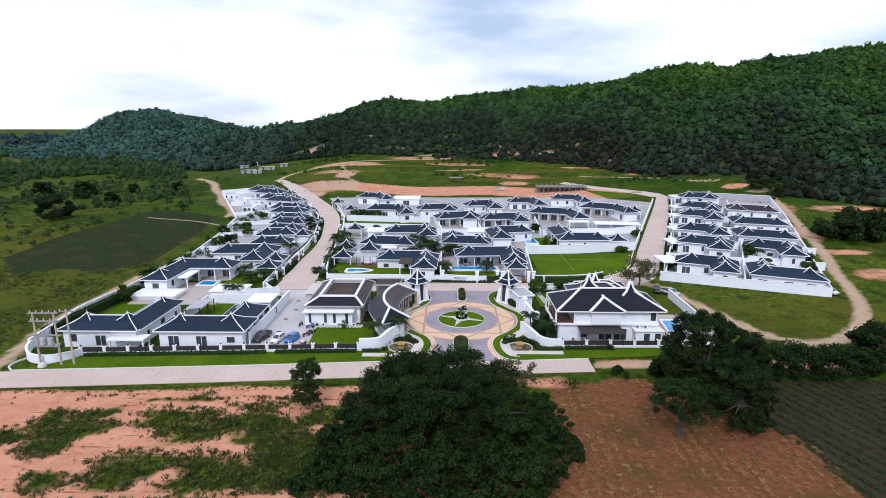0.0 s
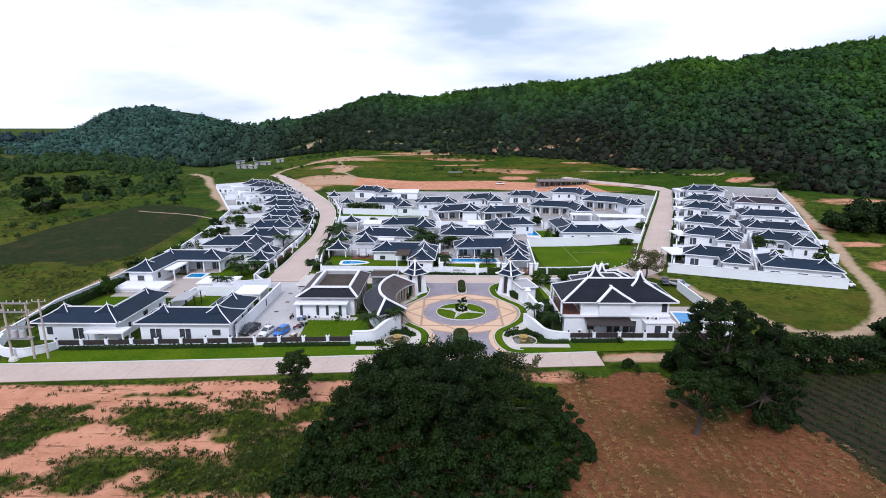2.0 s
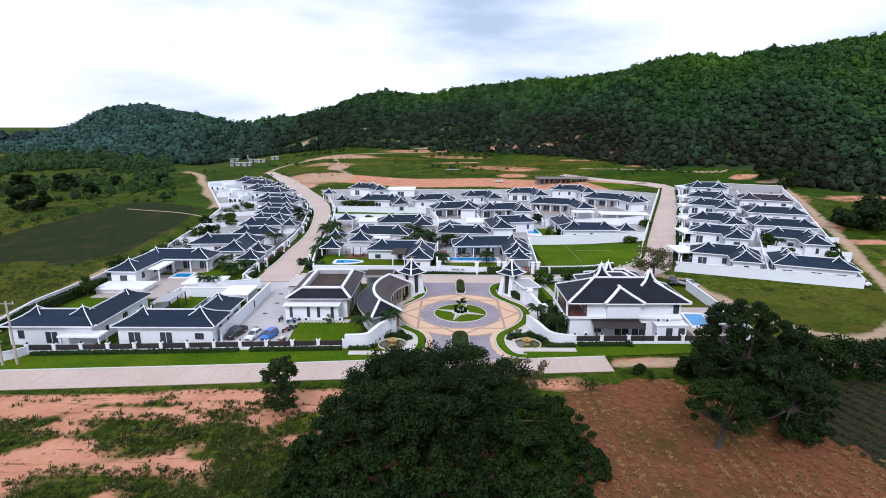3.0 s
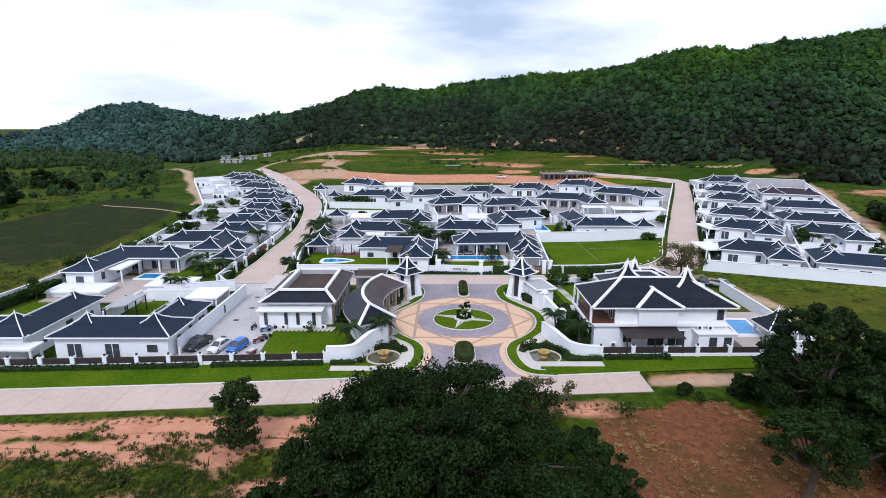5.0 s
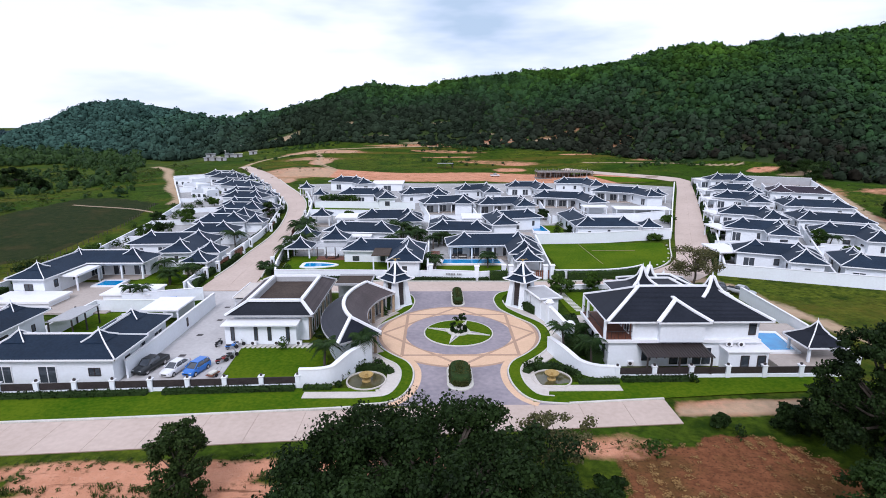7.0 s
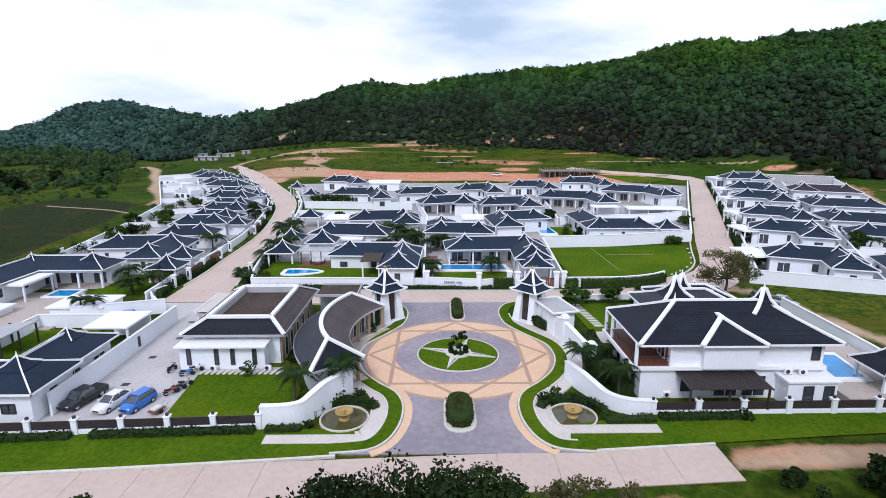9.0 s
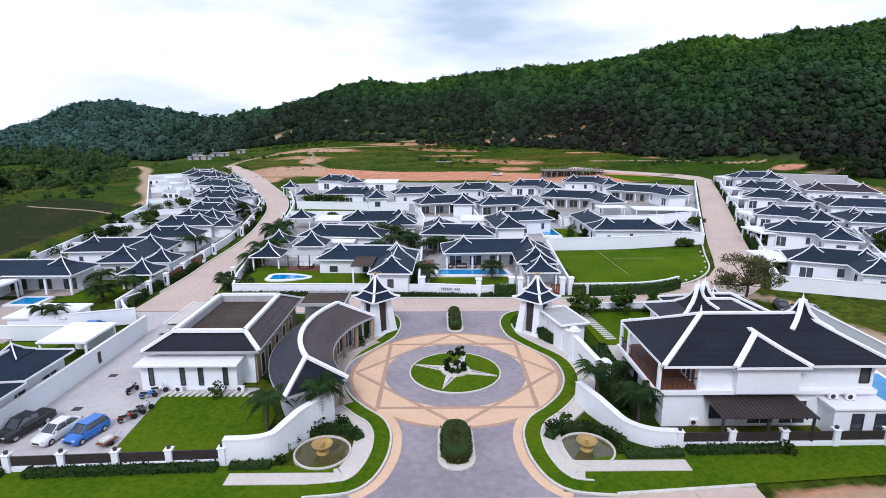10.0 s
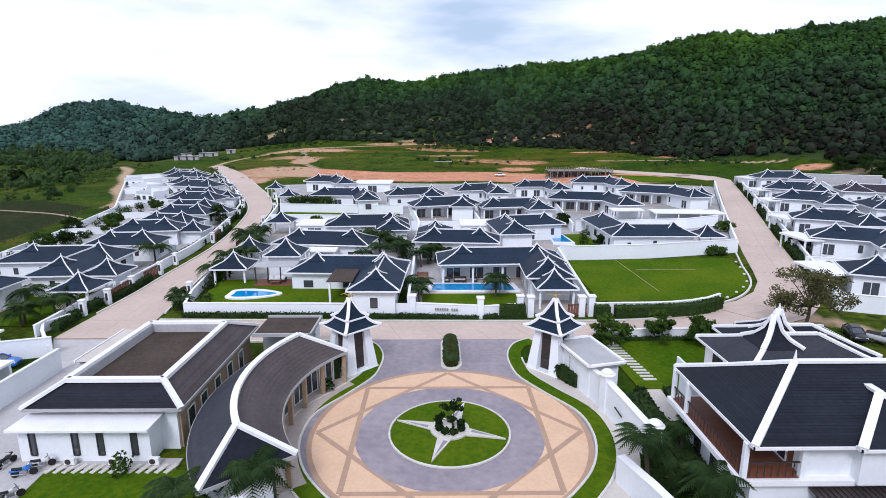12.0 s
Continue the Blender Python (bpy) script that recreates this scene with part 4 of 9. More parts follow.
def window(parent, p, along, w, h, z, kind="window"):
    """A framed window or glazed door set on a wall face at p (local), along the wall."""
    along = Vector((along[0], along[1], 0)).normalized()
    out = Vector((along.y, -along.x, 0))
    key = (kind, round(w, 2), round(h, 2))
    if key not in WIN_MESH:
        bm = bmesh.new()
        for a, b in (((-w / 2, 0), (-w / 2, h)), ((w / 2, 0), (w / 2, h)), ((-w / 2, 0), (w / 2, 0)), ((-w / 2, h), (w / 2, h))) + ((((0, 0), (0, h)),) if w > 1.0 else ()):
            beam(bm, (a[0], -0.03, a[1]), (b[0], -0.03, b[1]), 0.07, 0.07, (0, 1, 0))
        fm = bpy.data.meshes.new("frame")
        bm.to_mesh(fm)
        bm.free()
        fm.materials.append(M_TRIM if kind == "glazed_door" else M_DARK)
        bm = box(bmesh.new(), -w / 2, -0.025, 0, w / 2, 0.03, h)
        pm = bpy.data.meshes.new("pane")
        bm.to_mesh(pm)
        bm.free()
        pm.materials.append(M_GLASS)
        WIN_MESH[key] = fm, pm
    fm, pm = WIN_MESH[key]
    m = Matrix(((along.x, -out.x, 0, p[0]), (along.y, -out.y, 0, p[1]), (0, 0, 1, z), (0, 0, 0, 1)))
    fr = share(kind, fm, parent, m)
    share("pane", pm, fr, Matrix.Identity(4))
    return fr


def villa(name, wings, label, eave=3.2, ridge=4.5, veranda=(), seed=0, tile=None, flats=(), group="villas"):
    """A single-storey white villa. wings: ridge ends x0, y0, x1, y1 and half depth w in the plan; flats: flat white roofs on a wall box."""
    cx, cy = sum(w[0] + w[2] for w in wings) / (2 * len(wings)), sum(w[1] + w[3] for w in wings) / (2 * len(wings))
    base = land(cx, cy)
    rnd = random.Random(seed)
    v = thing(name, label, "house", (cx, cy, base), group=group)
    for k, wing in enumerate(wings):
        x0, y0, x1, y1, w = wing[:5]
        x0, x1, y0, y1 = x0 - cx, x1 - cx, y0 - cy, y1 - cy
        lift = 0.03 * k
        rd = ridge * (0.72 + 0.28 * min(1, w / 3.3)) if w < 3.3 else ridge
        rd += lift
        pk = wing[5] if len(wing) > 5 else (True, True)
        hip_roof(v, x0, y0, x1, y1, w, eave + lift, rd, tile or M_TILE, pk, peak_h=0.45, hips=pk)
        a, b = Vector((x0, y0)), Vector((x1, y1))
        d = (b - a)
        d = d.normalized() if d.length > 0.01 else Vector((1, 0))
        s = Vector((-d.y, d.x))
        ww = w - 0.6
        front = ww - (2.3 if k in veranda else 0.0)
        cs = [a - d * ww - s * front, b + d * ww - s * front, b + d * ww + s * ww, a - d * ww + s * ww]
        wall = part("wall", prism(bmesh.new(), [tuple(c) for c in cs], -2.2, eave - 0.17 + lift), M_WHITE, v)
        length = (cs[1] - cs[0]).length
        if k in veranda:
            n = max(2, int(length / 3.2))
            for i in range(n + 1):
                p = a - d * (ww - 0.1) - s * (ww - 0.1) + d * ((length - 0.2) * i / n)
                part("column", Box(p.x - 0.14, p.y - 0.14, -1.5, p.x + 0.14, p.y + 0.14, eave - 0.17 + lift, 0.02), M_WHITE, v)
            bm = bmesh.new()
            beam(bm, (*(a - d * ww - s * (ww - 0.1)), eave - 0.33), (*(b + d * ww - s * (ww - 0.1)), eave - 0.33), 0.3, 0.45)
            part("veranda_beam", bm, M_WHITE, v)
            part("veranda_floor", prism(bmesh.new(), [tuple(c) for c in (cs[0] - s * 2.5, cs[1] - s * 2.5, cs[1], cs[0])], -1.5, 0.12), M_CONC, v)
            n = max(1, int(length / 3.0))
            for i in range(n):
                window(v, cs[0] + d * (length * (i + 0.5) / n), d, min(1.9, length / n - 0.5), 1.75, 0.15, "glazed_door")
        else:
            n = max(1, int(length / 3.6))
            for i in range(n):
                p = cs[0] + d * (length * (i + 0.5 + rnd.uniform(-0.12, 0.12)) / n)
                if rnd.random() < 0.45 and w > 2.4:
                    window(v, p, d, 1.7, 1.75, 0.2, "glazed_door")
                else:
                    window(v, p, d, rnd.choice((0.5, 0.75, 1.1)), rnd.choice((0.8, 1.1)), 0.95)
        depth = (cs[2] - cs[1]).length
        for p, q in ((cs[1], cs[2]), (cs[3], cs[0])):
            n = max(1, int(depth / 3.4))
            for i in range(n):
                if rnd.random() < 0.75:
                    window(v, p + (q - p) * ((i + 0.5) / n), (q - p), rnd.choice((0.5, 0.75, 1.2)), 1.1, 0.85)
    for f in flats:
        fx0, fy0, fx1, fy1, h, open_ = f[:6]
        fx0, fx1, fy0, fy1 = fx0 - cx, fx1 - cx, fy0 - cy, fy1 - cy
        part("flat_roof", Box(fx0, fy0, h - (0.12 if len(f) > 6 else 0.3), fx1, fy1, h, 0.03), M_BROWNROOF if len(f) > 6 else M_TRIM, v, "brown flat terrace roof" if len(f) > 6 else "white flat roof slab")
        if open_:
            for px_, py_ in ((fx0 + 0.3, fy0 + 0.3), (fx1 - 0.3, fy0 + 0.3), (fx1 - 0.3, fy1 - 0.3), (fx0 + 0.3, fy1 - 0.3)):
                part("post", Box(px_ - 0.11, py_ - 0.11, -1.5, px_ + 0.11, py_ + 0.11, h - 0.3, 0.015), M_WHITE, v)
        else:
            part("wall", box(bmesh.new(), fx0 + 0.35, fy0 + 0.35, -2.2, fx1 - 0.35, fy1 - 0.35, h - 0.3), M_WHITE, v)
            window(v, Vector(((fx0 + fx1) / 2, fy0 + 0.35)), (1, 0), min(2.4, fx1 - fx0 - 1.2), min(1.9, h - 0.9), 0.2, "glazed_door")
    return v


def pavilion(x, y, w=2.5, eave=2.6, ridge=3.9, turn=0.0, label="open garden pavilion with a slate-blue pyramid roof", tile=None, solid=False, name="pavilion"):
    p = thing(name, label, "pavilion", (x, y, gz(x, y)), turn, "garden pavilions")
    hip_roof(p, 0, 0, 0, 0, w, eave, ridge, tile or M_TILE, (True, False), peak_h=0.6)
    if solid:
        part("wall", box(bmesh.new(), -w + 0.6, -w + 0.6, -1.5, w - 0.6, w - 0.6, eave - 0.17), M_WHITE, p)
    else:
        for sx in (-1, 1):
            for sy in (-1, 1):
                cx_, cy_ = sx * (w - 0.5), sy * (w - 0.5)
                part("post", Box(cx_ - 0.12, cy_ - 0.12, -1.5, cx_ + 0.12, cy_ + 0.12, eave - 0.17, 0.015), M_WHITE, p)
        part("deck", Box(-w + 0.3, -w + 0.3, -1.2, w - 0.3, w - 0.3, 0.12), M_CONC, p)
    return p


LAB = "white single-storey villa with slate-blue hipped roofs and white ridges"
VILLAS = [
    ([(-56.6, 80.7, -50.2, 80.7, 3.1), (-49.4, 80.9, -49.4, 89.6, 2.6, (False, True))], (), 0, ((-51.3, 76.4, -45.6, 78.6, 2.0, True),)),
    ([(-41.6, 80.6, -33.7, 80.6, 3.1), (-33.9, 80.7, -33.9, 86.9, 2.95, (False, True))], (), 0, ()),
    ([(-59.2, 107.5, -59.0, 116.8, 2.9), (-58.9, 117.0, -50.2, 117.0, 3.1, (False, True))], (1,), 0, ((-61.9, 100.1, -52.9, 105.1, 1.0, False), (-57.2, 108.0, -54.0, 113.9, 2.55, True))),
    ([(-54.7, 131.6, -45.9, 132.1, 3.52), (-46.2, 132.3, -45.7, 124.0, 3.02, (False, True))], (), 0, ()),
    ([(-49.4, 140.8, -44.6, 141.1, 3.14)], (), 0, ()),
    ([(-51.2, 150.5, -46.1, 151.2, 3.17), (-51.2, 158.3, -45.9, 157.2, 3.19)], (), 0, ()),
    ([(-52.3, 166.5, -46.8, 166.1, 3.11), (-54.3, 174.3, -48.7, 174.1, 3.12)], (), 0, ()),
    ([(-57.3, 183.5, -51.4, 182.6, 3.25), (-60.3, 192.3, -54.8, 191.9, 3.27)], (), 0, ()),
    ([(-65.5, 203.6, -59.4, 201.5, 3.28), (-70.2, 210.8, -64.3, 209.2, 3.27)], (), 0, ()),
    ([(-75.9, 221.0, -70.0, 219.0, 3.27), (-81.3, 229.3, -74.4, 227.5, 3.25)], (), 0, ()),
    ([(-13.5, 124.6, -5.1, 124.2, 3.22), (-4.9, 124.0, -5.1, 116.5, 2.93, (True, True))], (), 1, ((-10.8, 116.4, -7.8, 122.8, 3.25, True, 1),)),
    ([(-19.5, 139.4, -11.2, 138.3, 3.27)], (), 2, ((-17.3, 133.1, -12.8, 135.7, 2.6, True),)),
    ([(-14.8, 151.9, -6.7, 152.5, 3.3), (-6.2, 152.0, -5.8, 147.4, 2.9, (False, True))], (), 3, ((-23.2, 151.0, -16.8, 157.0, 2.8, False),)),
    ([(-25.1, 185.9, -17.3, 185.3, 3.2), (-15.7, 184.6, -13.9, 176.6, 2.77)], (), 4, ()),
    ([(-32.2, 212.2, -27.0, 210.9, 3.28), (-26.6, 210.6, -24.0, 205.4, 2.84, (False, True))], (), 5, ((-21.4, 204.5, -11.0, 214.0, 2.8, False),)),
    ([(5.2, 128.9, 15.4, 129.4, 3.45), (15.6, 129.0, 15.4, 121.7, 2.96, (False, True))], (0,), 6, ()),
    ([(1.4, 147.0, 1.3, 141.0, 3.01, (True, False)), (1.3, 140.6, 8.4, 139.8, 3.09)], (), 7, ((5.9, 154.4, 12.3, 160.8, 2.6, False),)),
    ([(-1.1, 172.7, 7.3, 175.3, 3.27), (7.1, 175.0, 7.0, 171.2, 2.77, (False, True))], (0,), 8, ()),
    ([(-7.8, 186.4, 0.2, 188.5, 3.09), (0.4, 188.2, 0.4, 183.4, 2.8, (False, True))], (), 9, ()),
    ([(13.9, 153.1, 14.6, 146.1, 3.04, (True, True)), (14.2, 153.4, 21.2, 154.8, 3.04, (False, True))], (), 10, ()),
    ([(13.6, 172.8, 22.5, 174.3, 3.21), (22.2, 173.9, 22.8, 169.2, 2.91, (False, True))], (0,), 11, ()),
    ([(8.8, 196.5, 15.4, 198.4, 3.15), (15.6, 198.1, 16.4, 189.9, 2.86, (False, True))], (), 12, ()),
    ([(25.6, 205.8, 32.2, 206.0, 3.21), (32.5, 205.5, 33.3, 198.4, 2.9, (False, True))], (), 13, ()),
    ([(32.4, 156.2, 32.7, 144.9, 3.05, (True, False)), (32.7, 144.5, 40.4, 144.4, 3.13)], (), 14, ()),
    ([(30.9, 183.6, 40.9, 180.4, 3.36), (41.2, 179.8, 42.1, 172.5, 2.92, (False, True))], (0,), 15, ((37.6, 166.3, 44.0, 169.6, 2.4, True),)),
    ([(50.0, 189.6, 58.0, 185.0, 3.36), (58.1, 184.4, 59.4, 178.4, 2.9, (False, True))], (0,), 16, ()),
    ([(42.5, 209.9, 49.7, 208.6, 3.21), (49.9, 208.1, 50.6, 201.4, 2.88, (False, True))], (), 17, ()),
    ([(56.1, 121.7, 62.0, 119.1, 3.4), (61.8, 119.0, 60.0, 114.1, 2.88, (False, True))], (), 18, ((49.5, 120.6, 53.9, 127.4, 2.7, True),)),
    ([(63.8, 139.7, 69.6, 136.6, 3.45), (69.4, 136.4, 67.5, 132.0, 2.91, (False, True))], (), 19, ((57.9, 137.6, 61.2, 144.0, 2.6, True),)),
    ([(69.0, 152.6, 74.4, 149.9, 3.37), (74.2, 149.7, 73.4, 145.3, 2.83, (False, True))], (), 20, ((64.0, 152.1, 66.9, 157.4, 2.6, True),)),
    ([(76.6, 170.7, 82.1, 167.7, 3.4), (81.9, 167.5, 80.1, 162.4, 2.86, (False, True))], (), 21, ((70.5, 168.7, 73.7, 173.2, 2.6, True),)),
    ([(81.5, 183.0, 87.3, 179.9, 3.31), (86.9, 179.4, 85.0, 174.4, 2.87, (False, True))], (), 22, ((75.6, 181.1, 78.8, 185.8, 2.6, True),)),
    ([(87.9, 198.7, 95.0, 198.3, 3.33), (94.8, 198.1, 93.3, 194.2, 2.89, (False, True))], (), 23, ((82.7, 198.2, 86.3, 203.8, 2.6, False),)),
    ([(69.2, 116.1, 67.5, 112.2, 3.07), (67.5, 111.9, 74.6, 108.9, 3.16, (False, True))], (), 24, ()),
    ([(78.2, 134.4, 83.5, 131.4, 3.32), (83.2, 131.0, 81.5, 125.9, 2.89, (False, True))], (), 25, ()),
    ([(81.8, 148.0, 80.8, 144.4, 3.03), (81.0, 144.3, 88.7, 141.3, 3.13, (False, True))], (), 26, ()),
    ([(88.0, 162.4, 86.6, 158.2, 3.05), (86.7, 157.8, 94.6, 155.2, 3.15, (False, True))], (), 27, ()),
    ([(95.0, 178.6, 93.5, 175.3, 3.07), (93.7, 175.2, 101.4, 171.6, 3.17, (False, True))], (), 28, ()),
]
for i, (wings, ver, seed, flats) in enumerate(VILLAS):
    villa("villa", wings, "white villa with slate-blue hipped roofs and a columned veranda" if ver else LAB, veranda=ver, seed=i * 7 + 3, flats=flats, tile=M_TILE_PLUM if i == len(VILLAS) - 1 else None, eave=2.7 if 3 <= i < 10 else 2.9, ridge=4.15 if 3 <= i < 10 else 4.35)
for i, (px_, py_, pw) in enumerate([(-39.7, 117.4, 2.4), (-39.8, 122.8, 2.4), (-24.3, 124.0, 2.4), (-24.9, 131.4, 2.4), (-25.5, 148.4, 2.4), (-30.7, 171.4, 2.2), (-36.6, 181.0, 2.2), (-38.8, 143.9, 2.4), (-39.9, 157.6, 2.4), (-44.3, 171.9, 2.4), (-50.7, 185.4, 2.3), (-57.5, 197.5, 2.2), (15.2, 116.5, 2.4), (43.2, 137.2, 2.3), (57.0, 167.6, 2.2)]):
    pavilion(px_, py_, pw, *((2.25, 3.35) if px_ < -37 else (2.6, 3.8)), solid=i in (1, 7, 9))
pavilion(-18.7, 128.0, 2.6, 3.1, 4.5, label="raised pavilion over a shaded terrace, slate-blue pyramid roof", solid=True)

# garden walls
for pts, h in (
    ([(-63.5, 76.8), (-66.0, 92), (-64.6, 108), (-63.2, 129)], 1.7), ([(-63.2, 129), (-63.8, 148), (-66.2, 168), (-91, 217)], 1.05),
    ([(-30.6, 79.2), (-30.7, 101)], 2.0),
    ([(-43.5, 101.2), (-33.6, 104.2)], 1.8), ([(-45.8, 89.6), (-45.8, 99.2), (-36.4, 99.2)], 1.6), ([(-33.8, 104), (-38.6, 109.5), (-37.3, 112)], 1.0),
    ([(-26.4, 114.4), (-13, 114.2), (-0.9, 113.8)], 1.25), ([(-0.9, 113.8), (6.5, 112.9)], 1.4), ([(6.5, 112.9), (10.8, 113.6)], 1.3),
    ([(18.6, 113.4), (27, 113.5), (31.5, 114.4), (34.3, 116.0)], 1.4), ([(18.6, 113.4), (19.4, 132.8)], 2.0),
    ([(-26.2, 114.4), (-27.2, 118), (-28.3, 127), (-29.0, 141), (-30.1, 154), (-32.0, 167), (-36.2, 179.5)], 1.3),
    ([(-1.4, 114), (-1.6, 150), (-4.5, 168)], 1.9), ([(19.6, 132.8), (33, 133.4), (47.3, 135.8)], 2.2), ([(10.4, 130), (9.4, 150), (8, 166)], 1.8),
    ([(25.4, 148), (26, 166)], 1.8), ([(47.5, 135.9), (58.5, 161.5), (67.5, 182), (70.3, 188.4)], 1.6), ([(26, 148.5), (46, 149.5), (52.5, 151.5)], 2.0),
    ([(-31, 165.4), (-5.4, 163.4)], 1.9), ([(-30.4, 157), (-7, 155.6)], 1.6), ([(-28.5, 130), (-20, 130.2)], 1.5), ([(-3, 150.4), (20, 149.4)], 1.8), ([(-4, 165.5), (24, 165)], 1.7),
    ([(46.3, 114.6), (62.5, 109.4), (76.8, 104.6)], 2.0), ([(47.4, 114.5), (56.4, 135.6), (63.8, 154.6), (74.4, 182.6), (77.4, 189.6)], 1.6), ([(76.8, 104.6), (88, 131), (101, 163), (110, 187)], 1.8),
    ([(62.2, 109.6), (75.4, 138), (93.6, 184)], 1.8),
    ([(52.6, 128.4), (70.4, 124.0)], 1.8), ([(58, 141), (74, 136.5)], 1.8), ([(63, 154.5), (80, 149.4)], 1.8), ([(67, 165.8), (85, 161)], 1.8), ([(72, 177), (89, 172)], 1.8),
    ([(71, 126), (86, 120.8)], 1.8), ([(74, 135.6), (90.5, 131.4)], 1.8), ([(79.5, 147), (94, 144.5)], 1.8), ([(85, 160.6), (99, 157.2)], 1.8),
    ([(-63.2, 135), (-39, 138)], 1.2), ([(-63.6, 148.5), (-40, 150)], 1.2), ([(-65, 160.5), (-42, 162)], 1.2), ([(-69, 174), (-47, 175.5)], 1.2), ([(-76.5, 190), (-57, 189)], 1.7), ([(-85, 206), (-66, 210)], 1.7),
    ([(-37.3, 121), (-36.9, 129), (-36.2, 137), (-36.5, 146), (-38.1, 158), (-40.6, 169), (-45.8, 181), (-55.2, 199)], 1.3),
    ([(-63.6, 119.5), (-49, 119.5)], 1.7), ([(-38.4, 108.5), (-38.4, 121)], 1.2), ([(-91, 217), (-77, 217), (-70, 211)], 1.8),
):
    wall_line("wall_garden", pts, h, n=max(3, int(np.hypot(*np.diff(np.array(pts, float), axis=0).T).sum() / 2.0)))

wall_line("wall_retaining", [(76, 190), (93.8, 192.4), (110, 187)], 2.4, material=M_GREYROOF, n=20, label="grey rendered retaining wall behind the villas")
tp = thing("shaded_terrace", "dark-posted terrace with red-brown deck and pale sofa", "terrace", (-18.6, 122.4, gz(-18.6, 122.4) + 0.62))
part("deck", Box(-2.6, -1.3, -0.8, 2.6, 1.5, 0.16, 0.02), M_WOOD, tp)
part("roof", Box(-2.7, -0.6, 2.3, 2.7, 1.9, 2.4, 0.02), M_GREYROOF, tp, "grey sheet roof")
for x in (-2.4, -0.8, 0.8, 2.4):
    part("post", Box(x - 0.07, -0.55, 0.1, x + 0.07, -0.41, 2.3), M_DARK, tp)

so = thing("garden_sofa", "white cushioned garden sofa on a red-brown deck", "sofa", (-18.6, 122.9, gz(-18.6, 122.4) + 0.78))
part("seat", Box(-1.1, -0.4, 0.0, 1.1, 0.3, 0.3, 0.04), M_DARK, so, "dark woven seat frame")
for x in (-0.72, 0.0, 0.72):
    part("seat_cushion", Box(x - 0.34, -0.38, 0.3, x + 0.34, 0.2, 0.42, 0.04), M_TRIM, so, "white seat cushion")
    part("back_cushion", Box(x - 0.34, 0.12, 0.42, x + 0.34, 0.28, 0.82, 0.04), M_TRIM, so, "white back cushion")
for x in (-1.22, 1.1):
    part("armrest", Box(x, -0.4, 0.0, x + 0.12, 0.3, 0.55, 0.03), M_DARK, so)
tb = thing("low_table", "low red-brown wooden table before a garden sofa", "table", (-18.5, 121.8, gz(-18.6, 122.4) + 0.78))
part("tabletop", Box(-0.6, -0.3, 0.26, 0.6, 0.3, 0.32, 0.02), M_WOOD, tb)
for x in (-0.52, 0.52):
    for y in (-0.24, 0.24):
        part("leg", Box(x - 0.04, y - 0.04, 0.0, x + 0.04, y + 0.04, 0.26), M_WOOD, tb)


def street_pier(x, y, turn=0.0):
    g = thing("street_pier", "white gate pier with a dark inset along the street", "pier", (x, y, gz(x, y)), turn, "street piers")
    part("shaft", Box(-0.28, -0.28, -0.4, 0.28, 0.28, 1.75, 0.02), M_WHITE, g)
    part("cap", Box(-0.36, -0.36, 1.75, 0.36, 0.36, 1.86, 0.02), M_TRIM, g)
    part("inset", Box(-0.14, -0.29, 0.5, 0.14, -0.27, 1.4), M_DARK, g)


def slatted_gate(p, q, high=1.5):
    """A sliding drive gate of upright hardwood boards between two plan points."""
    p, q = Vector(p), Vector(q)
    n = max(5, int((q - p).length / 0.3))
    g = thing("drive_gate", "red-brown slatted drive gate between white piers", "gate", ((p.x + q.x) / 2, (p.y + q.y) / 2, gz(*((p + q) / 2))), group="drive gates")
    base = Vector(g.location)
    u = (q - p).normalized()
    for z in (0.15, high - 0.1):
        bm = bmesh.new()
        beam(bm, (p.x - base.x, p.y - base.y, gz(*p) - base.z + z), (q.x - base.x, q.y - base.y, gz(*q) - base.z + z), 0.06, 0.1)
        part("rail", bm, M_DARK, g)
    for i in range(n):
        c = p.lerp(q, (i + 0.5) / n)
        z = gz(*c) - base.z
        bm = bmesh.new()
        a, b = c - u * 0.12, c + u * 0.12
        beam(bm, (a.x - base.x, a.y - base.y, z + high / 2 + 0.05), (b.x - base.x, b.y - base.y, z + high / 2 + 0.05), 0.035, high)
        part("board", bm, M_WOOD, g)


for gx_, gy_ in ((-37.3, 114.0), (-36.7, 117.4), (-36.5, 121.9), (-36.1, 127.8), (-36.0, 131.8), (-35.5, 143.1), (-35.8, 147.2), (-36.4, 152.0)):
    street_pier(gx_, gy_)
for gx_, gy_ in offset_line(curve_through(LEFT_L, 26), 1.0)[9:20]:
    street_pier(gx_, gy_)
for gx_, gy_ in offset_line(curve_through(LEFT_R, 26), -1.0)[2:14:2]:
    street_pier(gx_, gy_)
for p_, q_ in (((-36.7, 117.8), (-36.5, 121.5)), ((-36.4, 124.2), (-36.1, 127.4)), ((-35.5, 143.5), (-35.8, 146.8)), ((-29.8, 138.2), (-30.0, 141.6)), ((16.0, 112.9), (18.2, 113.1)), ((58.6, 139.4), (60.2, 143.2)), ((69.4, 167.4), (70.8, 170.8))):
    slatted_gate(p_, q_)
for gx_, gy_ in offset_line(curve_through(RIGHT_R, 16), -0.9)[5:15]:
    street_pier(gx_, gy_, -21)


